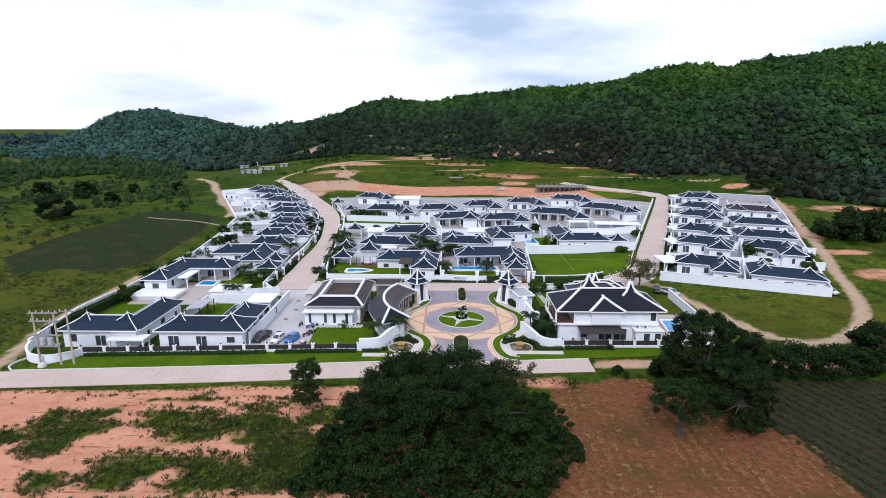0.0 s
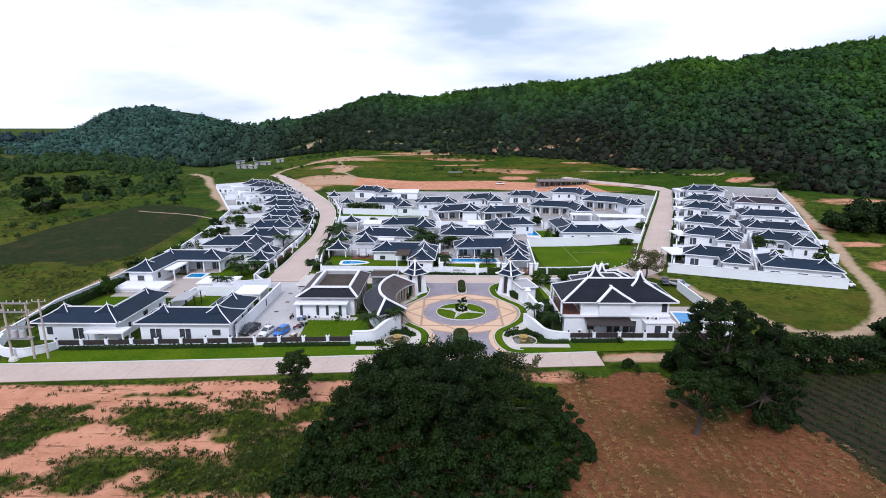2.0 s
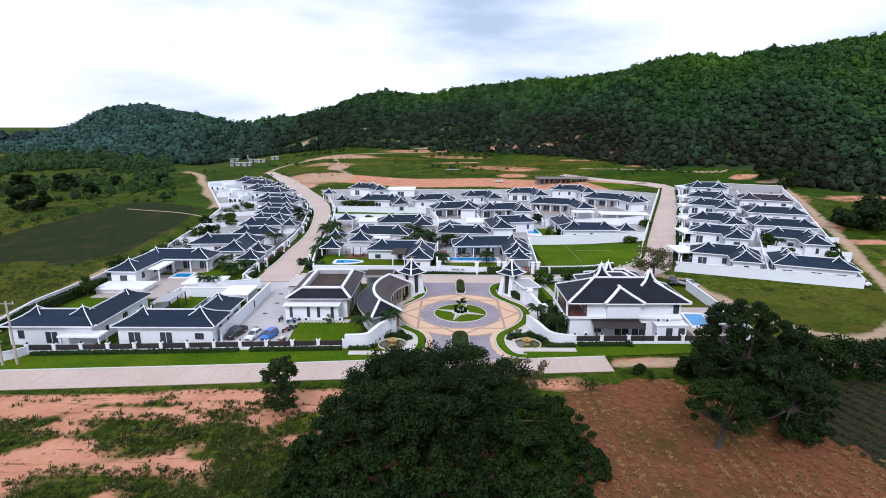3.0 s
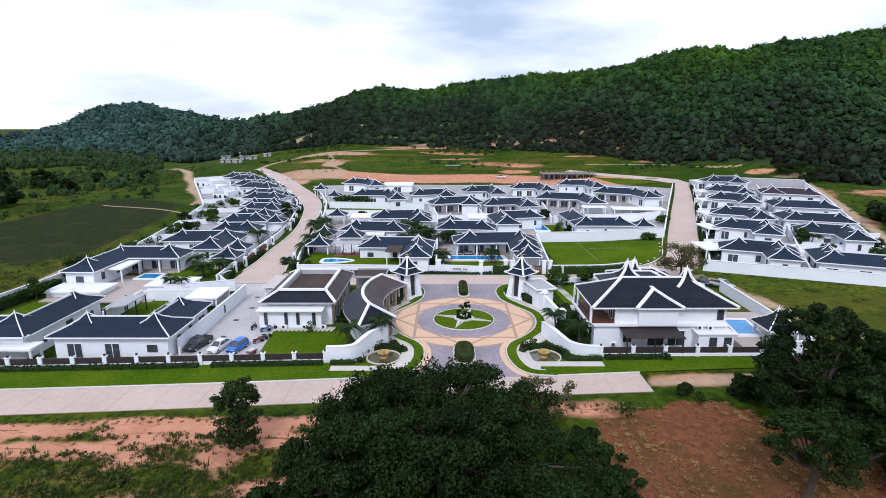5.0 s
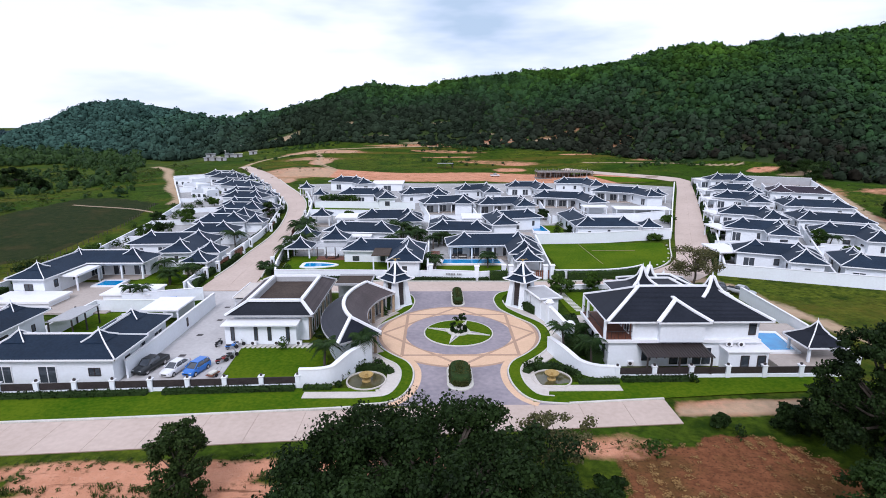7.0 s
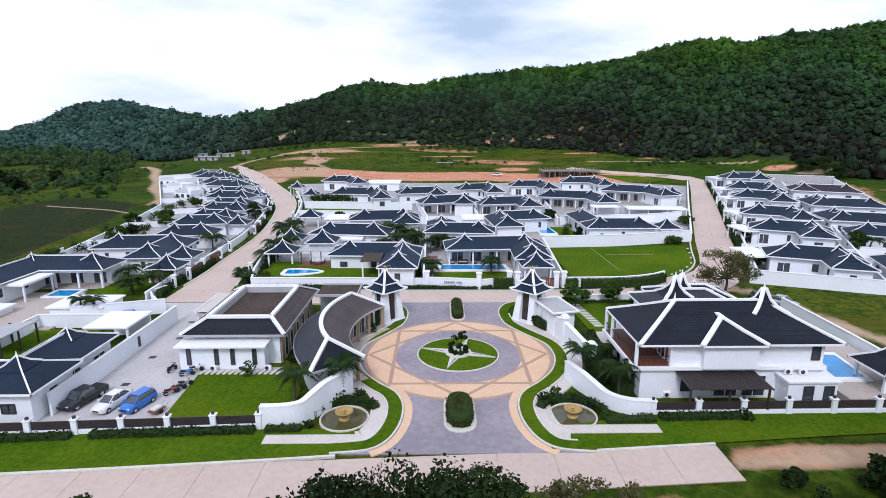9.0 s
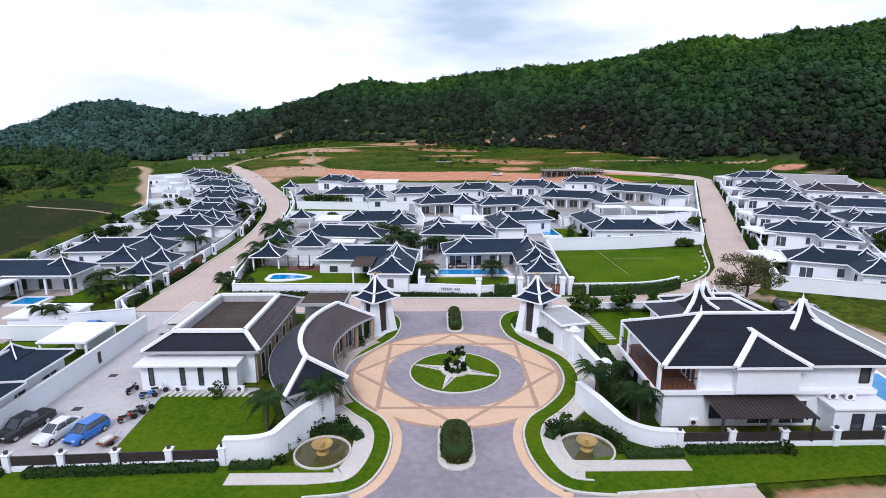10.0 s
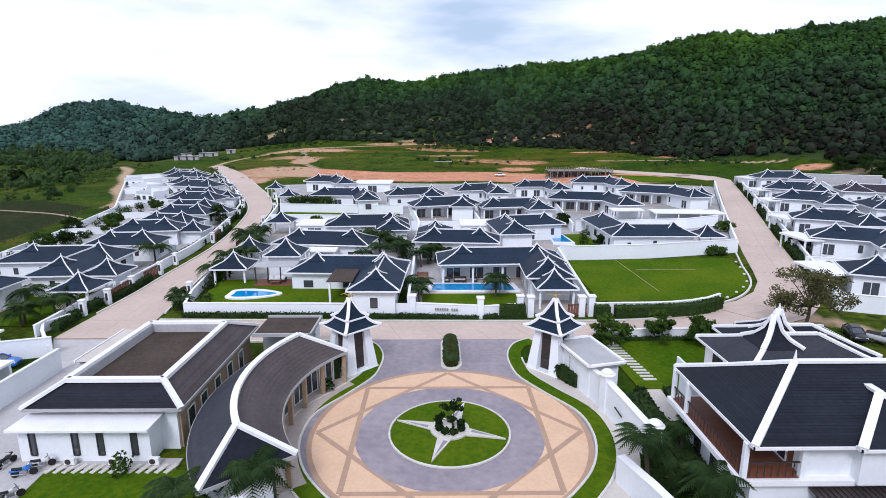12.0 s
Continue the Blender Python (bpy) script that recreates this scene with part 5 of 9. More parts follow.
# ---- trees and woods ----
def crown_cards(rng, n, radii, size, flat=0.5, hollow=0.55, jitter=0.55):
    """Leaf cards scattered through the outer part of an uneven crown: arrays of four-cornered faces round the origin."""
    p = rng.normal(size=(n, 3))
    p /= np.linalg.norm(p, axis=1)[:, None]
    lump = 0.78 + 0.22 * np.sin(p @ rng.normal(size=(3, 5)) * 3.0 + rng.uniform(0, 6, 5)).mean(1) * 2.0
    r = (hollow + (1 - hollow) * rng.uniform(0, 1, n) ** 0.6) * lump
    c = p * r[:, None]
    c[:, 2] = np.where(c[:, 2] < 0, c[:, 2] * flat, c[:, 2])
    nrm = p + rng.normal(size=(n, 3)) * jitter
    nrm /= np.linalg.norm(nrm, axis=1)[:, None]
    t = np.cross(nrm, rng.normal(size=(n, 3)))
    t /= np.linalg.norm(t, axis=1)[:, None]
    b = np.cross(nrm, t)
    s = size * rng.uniform(0.6, 1.35, n)[:, None]
    k = rng.uniform(0.5, 1.0, (n, 4, 1))
    c = c * np.array(radii)
    q = np.stack([c - t * s, c - b * s * 0.75, c + t * s, c + b * s * 0.75], 1)
    return q + (q - c[:, None]) * (k - 0.75)


def stuff_of_cards(name, packs, material, label, category):
    v = np.concatenate([p.reshape(-1, 3) for p in packs])
    ob = mesh_from(name, v, np.arange(len(v)).reshape(-1, 4), material)
    return tagged(ob, label, category, kind="stuff")


rng = np.random.default_rng(5)


def dome_cards(n, radii, size, jitter):
    """Leaf clumps over the upper side of a crown as it stands in a closed wood."""
    k = crown_cards(rng, n * 2, radii, size, hollow=0.74, jitter=jitter)
    return k[k.mean(1)[:, 2] > -0.28][:n]


def crown_dome(n=8):
    """A lumpy crown of leaves, closed above and open below: vertices, and faces of four corners."""
    v = []
    for r, z in ((0.92, -0.35), (1.0, 0.15), (0.78, 0.62), (0.36, 0.92)):
        lump = rng.uniform(0.7, 1.3, n)
        for k in range(n):
            a = 2 * math.pi * (k + rng.uniform(-0.22, 0.22)) / n
            v.append((r * lump[k] * math.cos(a), r * lump[k] * math.sin(a), z + rng.uniform(-0.13, 0.13)))
    f = [(i * n + k, i * n + (k + 1) % n, (i + 1) * n + (k + 1) % n, (i + 1) * n + k) for i in range(3) for k in range(n)]
    t = 3 * n
    f += [(t, t + 1, t + 2, t + 3), (t, t + 3, t + 4, t + 7), (t + 4, t + 5, t + 6, t + 7)]
    return np.array(v), np.array(f)


DOMES = [crown_dome() for _ in range(14)]
SPRAYS = [dome_cards(36, (1.14, 1.14, 1.1), 0.3, 0.3) for _ in range(14)]


def canopy(name, x, y, r, tall, material, label, category, attrs=(), cards=36, sink=0.0):
    """Tree crowns standing side by side: a lumpy dome for each, with sprays of leaves on it."""
    verts, faces, base, own = [], [], 0, []
    z0 = ground(x, y)
    for i in range(len(x)):
        a, k = rng.uniform(0, 6.28), rng.integers(14)
        rot = np.array([[math.cos(a), -math.sin(a), 0], [math.sin(a), math.cos(a), 0], [0, 0, 1]])
        dv, df = DOMES[k]
        sc, at = np.array([r[i], r[i], r[i] * tall[i]]), np.array([x[i], y[i], z0[i] + r[i] * tall[i] * 0.45 - sink])
        verts.append((dv @ rot.T) * sc * 0.72 + at)
        faces.append(df + base)
        sp = (SPRAYS[k][:cards] @ rot.T) * sc + at
        m = len(sp) * 4
        verts.append(sp.reshape(-1, 3))
        faces.append(np.arange(m).reshape(-1, 4) + base + len(dv))
        base += len(dv) + m
        own += [i] * (len(dv) + m)
    ob = mesh_from(name, np.concatenate(verts), np.concatenate(faces), material, [(key, np.asarray(val)[own]) for key, val in attrs])
    return tagged(smooth_shade(ob), label, category, kind="stuff")


TEMPLATES = [dome_cards(34, (1, 1, 0.9), 0.32, 0.32) for _ in range(18)]


def wood(spots, sizes):
    out = []
    for (x, y), s in zip(spots, sizes):
        t = TEMPLATES[rng.integers(18)]
        a = rng.uniform(0, 6.28)
        rot = np.array([[math.cos(a), -math.sin(a), 0], [math.sin(a), math.cos(a), 0], [0, 0, 1]])
        out.append((t @ rot.T) * np.array([s, s, s * rng.uniform(0.75, 1.15)]) + np.array([x, y, gz(x, y) + s * 0.5]))
    return out


# the wooded hill: crowns side by side, wider apart and drier at its foot
def scattered(x0, x1, y0, y1, step):
    """Places about one step apart."""
    gx_, gy_ = np.meshgrid(np.arange(x0, x1, step), np.arange(y0, y1, step * 0.87))
    gx_[1::2] += step / 2
    return gx_.ravel() + rng.uniform(-0.42, 0.42, gx_.size) * step, gy_.ravel() + rng.uniform(-0.42, 0.42, gx_.size) * step


for far_side, step in ((False, 3.1), (True, 4.8)):
    hx, hy = scattered(-560, 420, 130, 800, step)
    foot, crest = np.interp(hx, FOOT_X, FOOT_Y), np.interp(hx, RIDGE_X, CREST_Y)
    keep = (hy > foot - 5) & (hy < crest + 7) & (np.abs(hx / np.maximum(hy - 20, 1)) < 0.9) & ((hx < -120) == far_side)
    for ex, ey, ea, eb in GLADES:
        keep &= np.hypot((hx - ex) / ea, (hy - ey) / eb) > 1.0
    keep &= hy > np.interp(hx, [94, 99, 105, 110, 115, 119, 121, 124], [236, 237, 231, 226, 222, 217, 205, 0])
    hx, hy, foot, crest = [v[keep] for v in (hx, hy, foot, crest)]
    up = np.clip((hy - foot) / (crest - foot), 0, 1)
    thin = (up < 0.16) & (rng.uniform(0, 1, len(hx)) < 0.25)
    hx, hy, foot, crest, up = [v[~thin] for v in (hx, hy, foot, crest, up)]
    hr = step * (0.46 + 0.5 * rng.uniform(0, 1, len(hx)) ** 1.7)
    tall = rng.uniform(0.85, 1.25, len(hx)) + (rng.uniform(0, 1, len(hx)) < 0.06) * (0.15 if far_side else 0.4)
    patch = np.sin(hx * 0.021 + 2.0 * np.sin(hy * 0.017)) * 0.14 + 0.12 * np.sin(hx * 0.06 - hy * 0.04) + 0.08 * np.sin(hx * 0.13 + hy * 0.11)
    lush = up + patch + rng.normal(0, 0.09, len(hx))
    lush = np.clip(lush * np.interp(hx, [-160, 60, 150, 400], [0.66, 0.74, 0.90, 0.96]), np.interp(hx, [10, 110], [0.24, 0.0]), 1)
    # share of the painted haze tint, growing towards the farther hill
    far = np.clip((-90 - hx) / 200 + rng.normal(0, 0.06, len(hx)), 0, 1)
    canopy("hill_forest", hx, hy, hr, tall, M_FOREST, "green forest on the farther hill, bluish haze in its colour" if far_side else "dense green forest that covers the hill, browner at its foot", "forest",
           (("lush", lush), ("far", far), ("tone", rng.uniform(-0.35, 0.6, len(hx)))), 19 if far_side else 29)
# scrub and woods on the plain
px_, py_ = scattered(-640, -62, 135, 700, 5.2)
patch = np.sin(px_ * 0.045 + 1) + np.sin(py_ * 0.05 + px_ * 0.02) + 0.8 * np.sin(px_ * 0.13 - py_ * 0.09) + rng.normal(0, 0.5, len(px_))
thick = np.interp(py_, [135, 190, 230, 270, 310, 350, 430, 520], [-2.6, -2.0, -1.5, -0.7, 0.4, 1.1, 1.8, 2.4])
keep = (patch * 1.2 + thick > 0.5) & (px_ < -92 - (py_ - 190) * 0.5) & (np.abs(px_ / (py_ - 5)) < 0.92) & ~inside(px_, py_, FIELD_LEFT)
keep &= ~((px_ < -330) & (py_ > 420) & (py_ < 520)) & (py_ < np.interp(px_, FOOT_X, FOOT_Y) + 6)
px_, py_ = px_[keep], py_[keep]
ps = (1.1 + 2.4 * rng.uniform(0, 1, len(px_)) ** 2.0) * np.interp(py_, [150, 300, 500], [0.6, 1.0, 1.45])
canopy("plain_woods", px_, py_, ps, rng.uniform(0.8, 1.5, len(px_)), L_PLAIN, "dark green trees and scrub spread over the plain", "forest")
# bushes all over the meadow
mx, my = rng.uniform(-330, -66, 14000), rng.uniform(120, 400, 14000)
patch = np.sin(mx * 0.07 + 2) + np.sin(my * 0.075 + mx * 0.03) + rng.normal(0, 0.7, len(mx))
keep = (patch > np.interp(my, [120, 170, 220], [1.5, 0.7, 0.1])) & (mx < -80 - np.maximum(my - 170, 0) * 0.52) & (np.abs(mx / (my - 5)) < 0.95) & ~inside(mx, my, FIELD_LEFT)
mx, my = mx[keep][:1500], my[keep][:1500]
ms_ = (0.35 + 0.95 * rng.uniform(0, 1, len(mx)) ** 2) * np.interp(my, [120, 400], [0.8, 1.7])
stuff_of_cards("meadow_bushes", wood(zip(mx, my), ms_), L_PLAIN, "low green bushes dotted over the meadow", "bushes")
sx_, sy_ = rng.uniform(-110, 120, 3000), rng.uniform(226, 330, 3000)
foot_ = np.interp(sx_, FOOT_X, FOOT_Y)
keep = (sy_ < foot_) & (np.sin(sx_ * 0.08 + 1) + np.sin(sy_ * 0.16 + sx_ * 0.04) + rng.normal(0, 0.6, 3000) + np.interp(foot_ - sy_, [0, 14, 40], [2.2, 0.4, -0.6]) > 1.5) & (sx_ > -62 - (sy_ - 200) * 0.4)
sx_, sy_ = sx_[keep][:700], sy_[keep][:700]
stuff_of_cards("slope_bushes", wood(zip(sx_, sy_), rng.uniform(0.4, 1.5, len(sx_))), L_PLAIN, "low bushes on the rough slope below the forest", "bushes")
# tree belts far out on the plain, their leaf colour tinted with distance haze
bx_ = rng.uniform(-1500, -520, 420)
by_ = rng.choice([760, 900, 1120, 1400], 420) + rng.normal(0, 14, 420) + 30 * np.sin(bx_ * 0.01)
stuff_of_cards("distant_tree_belts", wood(zip(bx_, by_), rng.uniform(6, 10, 420)), L_BELT, "belts of trees far out on the plain, haze in their colour", "forest")


def leafy_tree(x, y, h, rx, ry=None, lobes=20, cards=150, leaf=0.16, label="leafy green tree", mat_=None, trunk=None, name="tree", low=0.3, bark=None, seed=1, lobe_r=0.36):
    """A tapered trunk with limbs that carry lobes of leaves, uneven and with gaps."""
    r_ = np.random.default_rng(seed)
    ry = ry or rx
    base = gz(x, y)
    t = thing(name, label, "tree", (x, y, base))
    top = h * 0.42
    tr = trunk or max(0.07, h * 0.028)
    bm = bmesh.new()
    tube(bm, [(0, 0, -0.3), (0.05 * h, 0.02 * h, top * 0.5), (0.02 * h, -0.02 * h, top)], tr * 1.25, tr * 0.8, 8)
    centres = []
    for i in range(lobes):
        a, u = r_.uniform(0, 6.283), r_.uniform(0, 1) ** 0.5
        el = r_.uniform(low, 0.95)
        rad = u * math.sqrt(max(0.12, 1 - (abs(el - 0.45) / 0.62) ** 2))
        c = np.array([rx * rad * math.cos(a), ry * rad * math.sin(a), h * el])
        centres.append(c)
        if i % 3 == 0:
            tube(bm, [(0.02 * h, -0.02 * h, top * 0.9), tuple(c * (0.5, 0.5, 0.62) + (0, 0, top * 0.25)), tuple(c)], tr * 0.5, tr * 0.12, 5)
    part("trunk", bm, bark or M_BARK, t)
    packs = []
    lr = lobe_r * (rx + ry) / 2
    for c in centres:
        s = lr * r_.uniform(0.7, 1.2)
        k = crown_cards(r_, cards, (s, s, s * 0.72), leaf, flat=0.8, hollow=0.35)
        packs.append(k + c)
    v = np.concatenate([p.reshape(-1, 3) for p in packs])
    ob = mesh_from("crown", v, np.arange(len(v)).reshape(-1, 4), mat_ or L_TREE)
    ob.parent = t
    return t


def palm(x, y, h, seed=0, fronds=22, size=1.7):
    size *= 1.25
    r_ = np.random.default_rng(seed + 50)
    t = thing("palm_tree", "garden palm with arching green fronds", "palm", (x, y, gz(x, y)), group="garden palms")
    lean = r_.uniform(-0.12, 0.12, 2) * h
    crown = Vector((lean[0], lean[1], h))
    part("trunk", tube(bmesh.new(), [(0, 0, -0.2), (lean[0] * 0.4, lean[1] * 0.4, h * 0.5), tuple(crown)], 0.15, 0.09, 8), M_BARK, t)
    for i in range(fronds):
        a = 6.283 * i / fronds + r_.uniform(-0.2, 0.2)
        up = r_.uniform(0.15, 1.0)
        ln = size * r_.uniform(0.8, 1.15)
        d, s = Vector((math.cos(a), math.sin(a), 0)), Vector((-math.sin(a), math.cos(a), 0))
        bm = bmesh.new()
        pts = []
        for k in range(9):
            u = k / 8
            pts.append(crown + d * (ln * u * (1 - 0.12 * u)) + Vector((0, 0, ln * (up * u - 0.95 * u * u))))
        tube(bm, pts, 0.022, 0.006, 4)
        for k in range(1, 9):
            for sg in (-1, 1):
                for m in (0.0, 0.5):
                    p = pts[k - 1].lerp(pts[k], m)
                    w = 0.5 * math.sin(math.pi * min(1, 0.12 + (k + m) / 10)) * size / 1.7
                    tip = p + s * (sg * w) + d * 0.26 - Vector((0, 0, w * 0.55))
                    q = p + d * 0.14
                    bm.faces.new([bm.verts.new(v) for v in (p, q, tip)])
        part("frond", bm, L_PALM, t)
    return t


def shrub(x, y, r, h=None, name="shrub", label="rounded dark green garden shrub", mat_=None, seed=0, n=None, category="shrub", z=None, group="garden shrubs"):
    r_ = np.random.default_rng(seed + 900)
    h = h or r * 1.5
    k = crown_cards(r_, n or int(160 * max(0.5, r)), (r, r, h * 0.62), 0.13, flat=0.8, hollow=0.45)
    v = k.reshape(-1, 3) + np.array([0, 0, h * 0.45])
    ob = mesh_from(name, v, np.arange(len(v)).reshape(-1, 4), mat_ or L_BUSH)
    ob.location = (x, y, gz(x, y) if z is None else z)
    return tagged(ob, label, category, group)


def hedge(pts, wide, high, label="clipped dark green hedge", n=None, z=0.0, mat_=None, seed=0, dens=60):
    r_ = np.random.default_rng(seed + 77)
    length = np.hypot(*np.diff(np.array(pts, float), axis=0).T).sum()
    p = curve_through(pts, n or max(3, int(length / 0.8))) if len(pts) > 2 else resample(pts, n or max(3, int(length / 0.8)))
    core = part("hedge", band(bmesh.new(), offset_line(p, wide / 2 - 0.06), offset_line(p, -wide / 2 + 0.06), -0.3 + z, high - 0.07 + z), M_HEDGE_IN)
    tagged(core, label, "hedge", "hedges")
    m = int(length * dens * (wide + 2 * high) / 2)
    u = r_.uniform(0, len(p) - 1.001, m)
    i = u.astype(int)
    f = (u - i)[:, None]
    left, right = offset_line(p, wide / 2), offset_line(p, -wide / 2)
    L, R = left[i] * (1 - f) + left[i + 1] * f, right[i] * (1 - f) + right[i + 1] * f
    side = r_.uniform(0, 1, m)
    cut = high / (wide + 2 * high)
    w = np.clip((side - cut) / (1 - 2 * cut), 0, 1)
    xy = L * (1 - w[:, None]) + R * w[:, None]
    zz = np.where(side < cut, side / cut, np.where(side > 1 - cut, (1 - side) / cut, 1.0)) * high + z
    zz = zz + r_.normal(0, 0.035, m) + ground(xy[:, 0], xy[:, 1])
    c = np.concatenate([xy + r_.normal(0, 0.03, (m, 2)), zz[:, None]], 1)
    t, b = r_.normal(size=(m, 3)), r_.normal(size=(m, 3))
    t *= 0.11 / np.linalg.norm(t, axis=1)[:, None]
    b *= 0.09 / np.linalg.norm(b, axis=1)[:, None]
    q = np.stack([c - t, c - b, c + t, c + b], 1).reshape(-1, 3)
    ob = mesh_from("hedge_leaves", q, np.arange(len(q)).reshape(-1, 4), mat_ or L_BUSH)
    ob.parent = core
    return core


def capsule_hedge(x, y0, y1, wide, high, label):
    """A clipped hedge that fills a long round-ended bed, domed on top."""
    r_ = np.random.default_rng(int(y0 * 10))
    half_, ends = wide / 2, (y1 - y0) / 2 - wide / 2
    bm = bmesh.new()
    rings = []
    for f, z in ((0.93, 0.0), (0.95, 0.55), (0.85, 0.8), (0.55, 0.95)):
        ring_ = []
        for k in range(28):
            a = 2 * math.pi * k / 28
            ring_.append(bm.verts.new((half_ * f * math.cos(a), half_ * f * math.sin(a) + (ends if math.sin(a) >= 0 else -ends), z * high)))
        rings.append(ring_)
    for p, q in zip(rings, rings[1:]):
        for k in range(28):
            bm.faces.new((p[k], p[(k + 1) % 28], q[(k + 1) % 28], q[k]))
    bm.faces.new(rings[-1])
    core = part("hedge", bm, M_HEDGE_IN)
    core.location = (x, (y0 + y1) / 2, gz(x, (y0 + y1) / 2) + 0.2)
    tagged(core, label, "hedge", "hedges")
    m = int(900 * wide * (y1 - y0) / 4)
    a, f = r_.uniform(0, 6.283, m), r_.uniform(0, 1, m)
    rad = np.where(f < 0.5, 1.0, (1 - (f - 0.5) * 2) ** 0.5)
    zz = np.where(f < 0.5, f * 1.2, 0.6 + 0.4 * (1 - rad ** 2.5)) * high
    c = np.stack([half_ * rad * np.cos(a), half_ * rad * np.sin(a) + r_.uniform(-1, 1, m) * ends, zz], 1)
    side = np.abs(c[:, 0]) < half_ * rad * 0.7
    c[:, 1] = np.where(side & (f < 0.5), half_ * np.sin(a) + np.sign(np.sin(a)) * ends, c[:, 1])
    c += r_.normal(0, 0.03, (m, 3))
    t, b = r_.normal(size=(m, 3)), r_.normal(size=(m, 3))
    t *= 0.1 / np.linalg.norm(t, axis=1)[:, None]
    b *= 0.085 / np.linalg.norm(b, axis=1)[:, None]
    q = np.stack([c - t, c - b, c + t, c + b], 1).reshape(-1, 3)
    leaves = mesh_from("hedge_leaves", q, np.arange(len(q)).reshape(-1, 4), L_OLIVE)
    leaves.parent = core


# large trees before the road
leafy_tree(-0.4, 55.2, 8.0, 10.4, 9.2, 380, 400, 0.11, "huge spreading dark green tree beside the road", mat_=L_BIG, trunk=0.45, low=0.12, seed=3, lobe_r=0.145)
leafy_tree(25.9, 54.6, 6.6, 3.4, 3.2, 80, 150, 0.10, "grey-green tree with a bare trunk in the stubble", mat_=L_TREE, trunk=0.26, low=0.5, seed=4, lobe_r=0.24)
leafy_tree(32.3, 63.6, 11.2, 5.0, 4.4, 170, 280, 0.115, "tall dark bushy tree beside the dirt lane", mat_=L_BIG, trunk=0.3, low=0.2, seed=5, lobe_r=0.19)
leafy_tree(33.6, 57.2, 7.4, 4.0, 3.8, 110, 280, 0.115, "dark bushy tree on the edge of the stubble field", mat_=L_BIG, trunk=0.25, low=0.1, seed=6, lobe_r=0.22)
leafy_tree(38.2, 66.4, 7.6, 3.8, 3.2, 90, 260, 0.12, "dark bushy tree beside the dirt lane", mat_=L_BIG, trunk=0.22, low=0.15, seed=16, lobe_r=0.24)
leafy_tree(-16.6, 60.8, 6.2, 1.8, 1.8, 120, 110, 0.095, "small feathery dark green roadside tree", mat_=L_YOUNG, trunk=0.1, low=0.1, seed=7, lobe_r=0.32)
leafy_tree(9.0, 64.2, 4.8, 3.0, 2.4, 40, 120, 0.1, "thin grey-green tree beside the road", mat_=L_DRY, trunk=0.1, low=0.3, seed=8, lobe_r=0.25)
for i, (bx, by, br) in enumerate([(42, 69.6, 2.2), (45.5, 69.4, 2.4), (49, 69.6, 2.3), (52.6, 69.4, 2.3), (56.4, 70.0, 2.0), (59.0, 70.6, 1.6), (40.2, 68.2, 2.0), (31.6, 69.2, 1.3), (29.2, 69.0, 1.1), (34.5, 69.8, 1.2), (23.9, 70.0, 0.55)]):
    leafy_tree(bx, by, br * 2.0, br * 1.1, br * 1.1, 30, 130, 0.15, "dense dark green roadside bush", mat_=L_BIG, trunk=0.08, low=0.15, seed=20 + i, lobe_r=0.5, name="bush")
for i, (bx, by, br) in enumerate([(-9.5, 46.0, 2.0), (-6.5, 44.4, 2.4), (-3.0, 43.8, 2.6), (0.5, 43.4, 2.6), (4.0, 43.8, 2.6), (7.5, 44.6, 2.4), (10.0, 46.5, 2.0), (-11.5, 48.8, 1.6), (-12.8, 45.0, 1.5), (-8, 48.4, 2.4), (-4, 47, 2.6), (0.5, 46.4, 2.8), (5, 47, 2.8), (8.4, 48.6, 2.4), (9.2, 52.5, 1.8), (12.0, 57.4, 1.7), (12.4, 54.0, 1.8), (11.6, 60.8, 1.3), (12.6, 50.4, 1.9), (-11.6, 52.4, 1.8), (-10.6, 56.8, 1.6), (2, 40.2, 2.2), (-3, 40.6, 2.0), (7, 41.0, 1.9)]):
    leafy_tree(bx, by, br * 1.35, br, br, 30, 130, 0.14, "dense green bush below the large tree", mat_=L_TREE, trunk=0.08, low=0.12, seed=80 + i, lobe_r=0.36, name="bush")
leafy_tree(63.5, 74.5, 5.4, 4.2, 4.0, 40, 220, 0.22, "dark green tree on a grassy slope", mat_=L_BIG, trunk=0.2, low=0.2, seed=40, lobe_r=0.32)
for i, (bx, by, br, bh) in enumerate([(105, 144.5, 6.5, 6.0), (114, 147, 8, 6.8), (-134, 181, 5.5, 8.5), (-135, 214, 2.6, 4.6), (-164, 241, 4.2, 7.5), (-148, 251, 2.6, 4.2), (-122, 241, 2.2, 3.8), (-190, 250, 4, 6)]):
    leafy_tree(bx, by, bh, br, br, 34, 200, 0.36, "dark green tree in rough grass", mat_=L_BIG, trunk=0.25, low=0.15, seed=60 + i, lobe_r=0.34)
# bonsai on the island
leafy_tree(CX + 0.1, CY - 0.1, 2.7, 0.95, 0.8, 12, 90, 0.09, "small shaped tree on the roundabout", trunk=0.09, low=0.45, seed=9, lobe_r=0.4)
for i, (dx, dy, r) in enumerate([(-0.7, -0.35, 0.34), (-0.3, -0.75, 0.36), (0.25, -0.8, 0.36), (0.75, -0.4, 0.34), (0.8, 0.3, 0.34), (-0.75, 0.35, 0.3), (0.1, 0.8, 0.36)]):
    shrub(CX + dx, CY + dy, r, 0.45, seed=i, z=0.38, label="small clipped shrub in pale gravel", mat_=L_TREE, n=130)
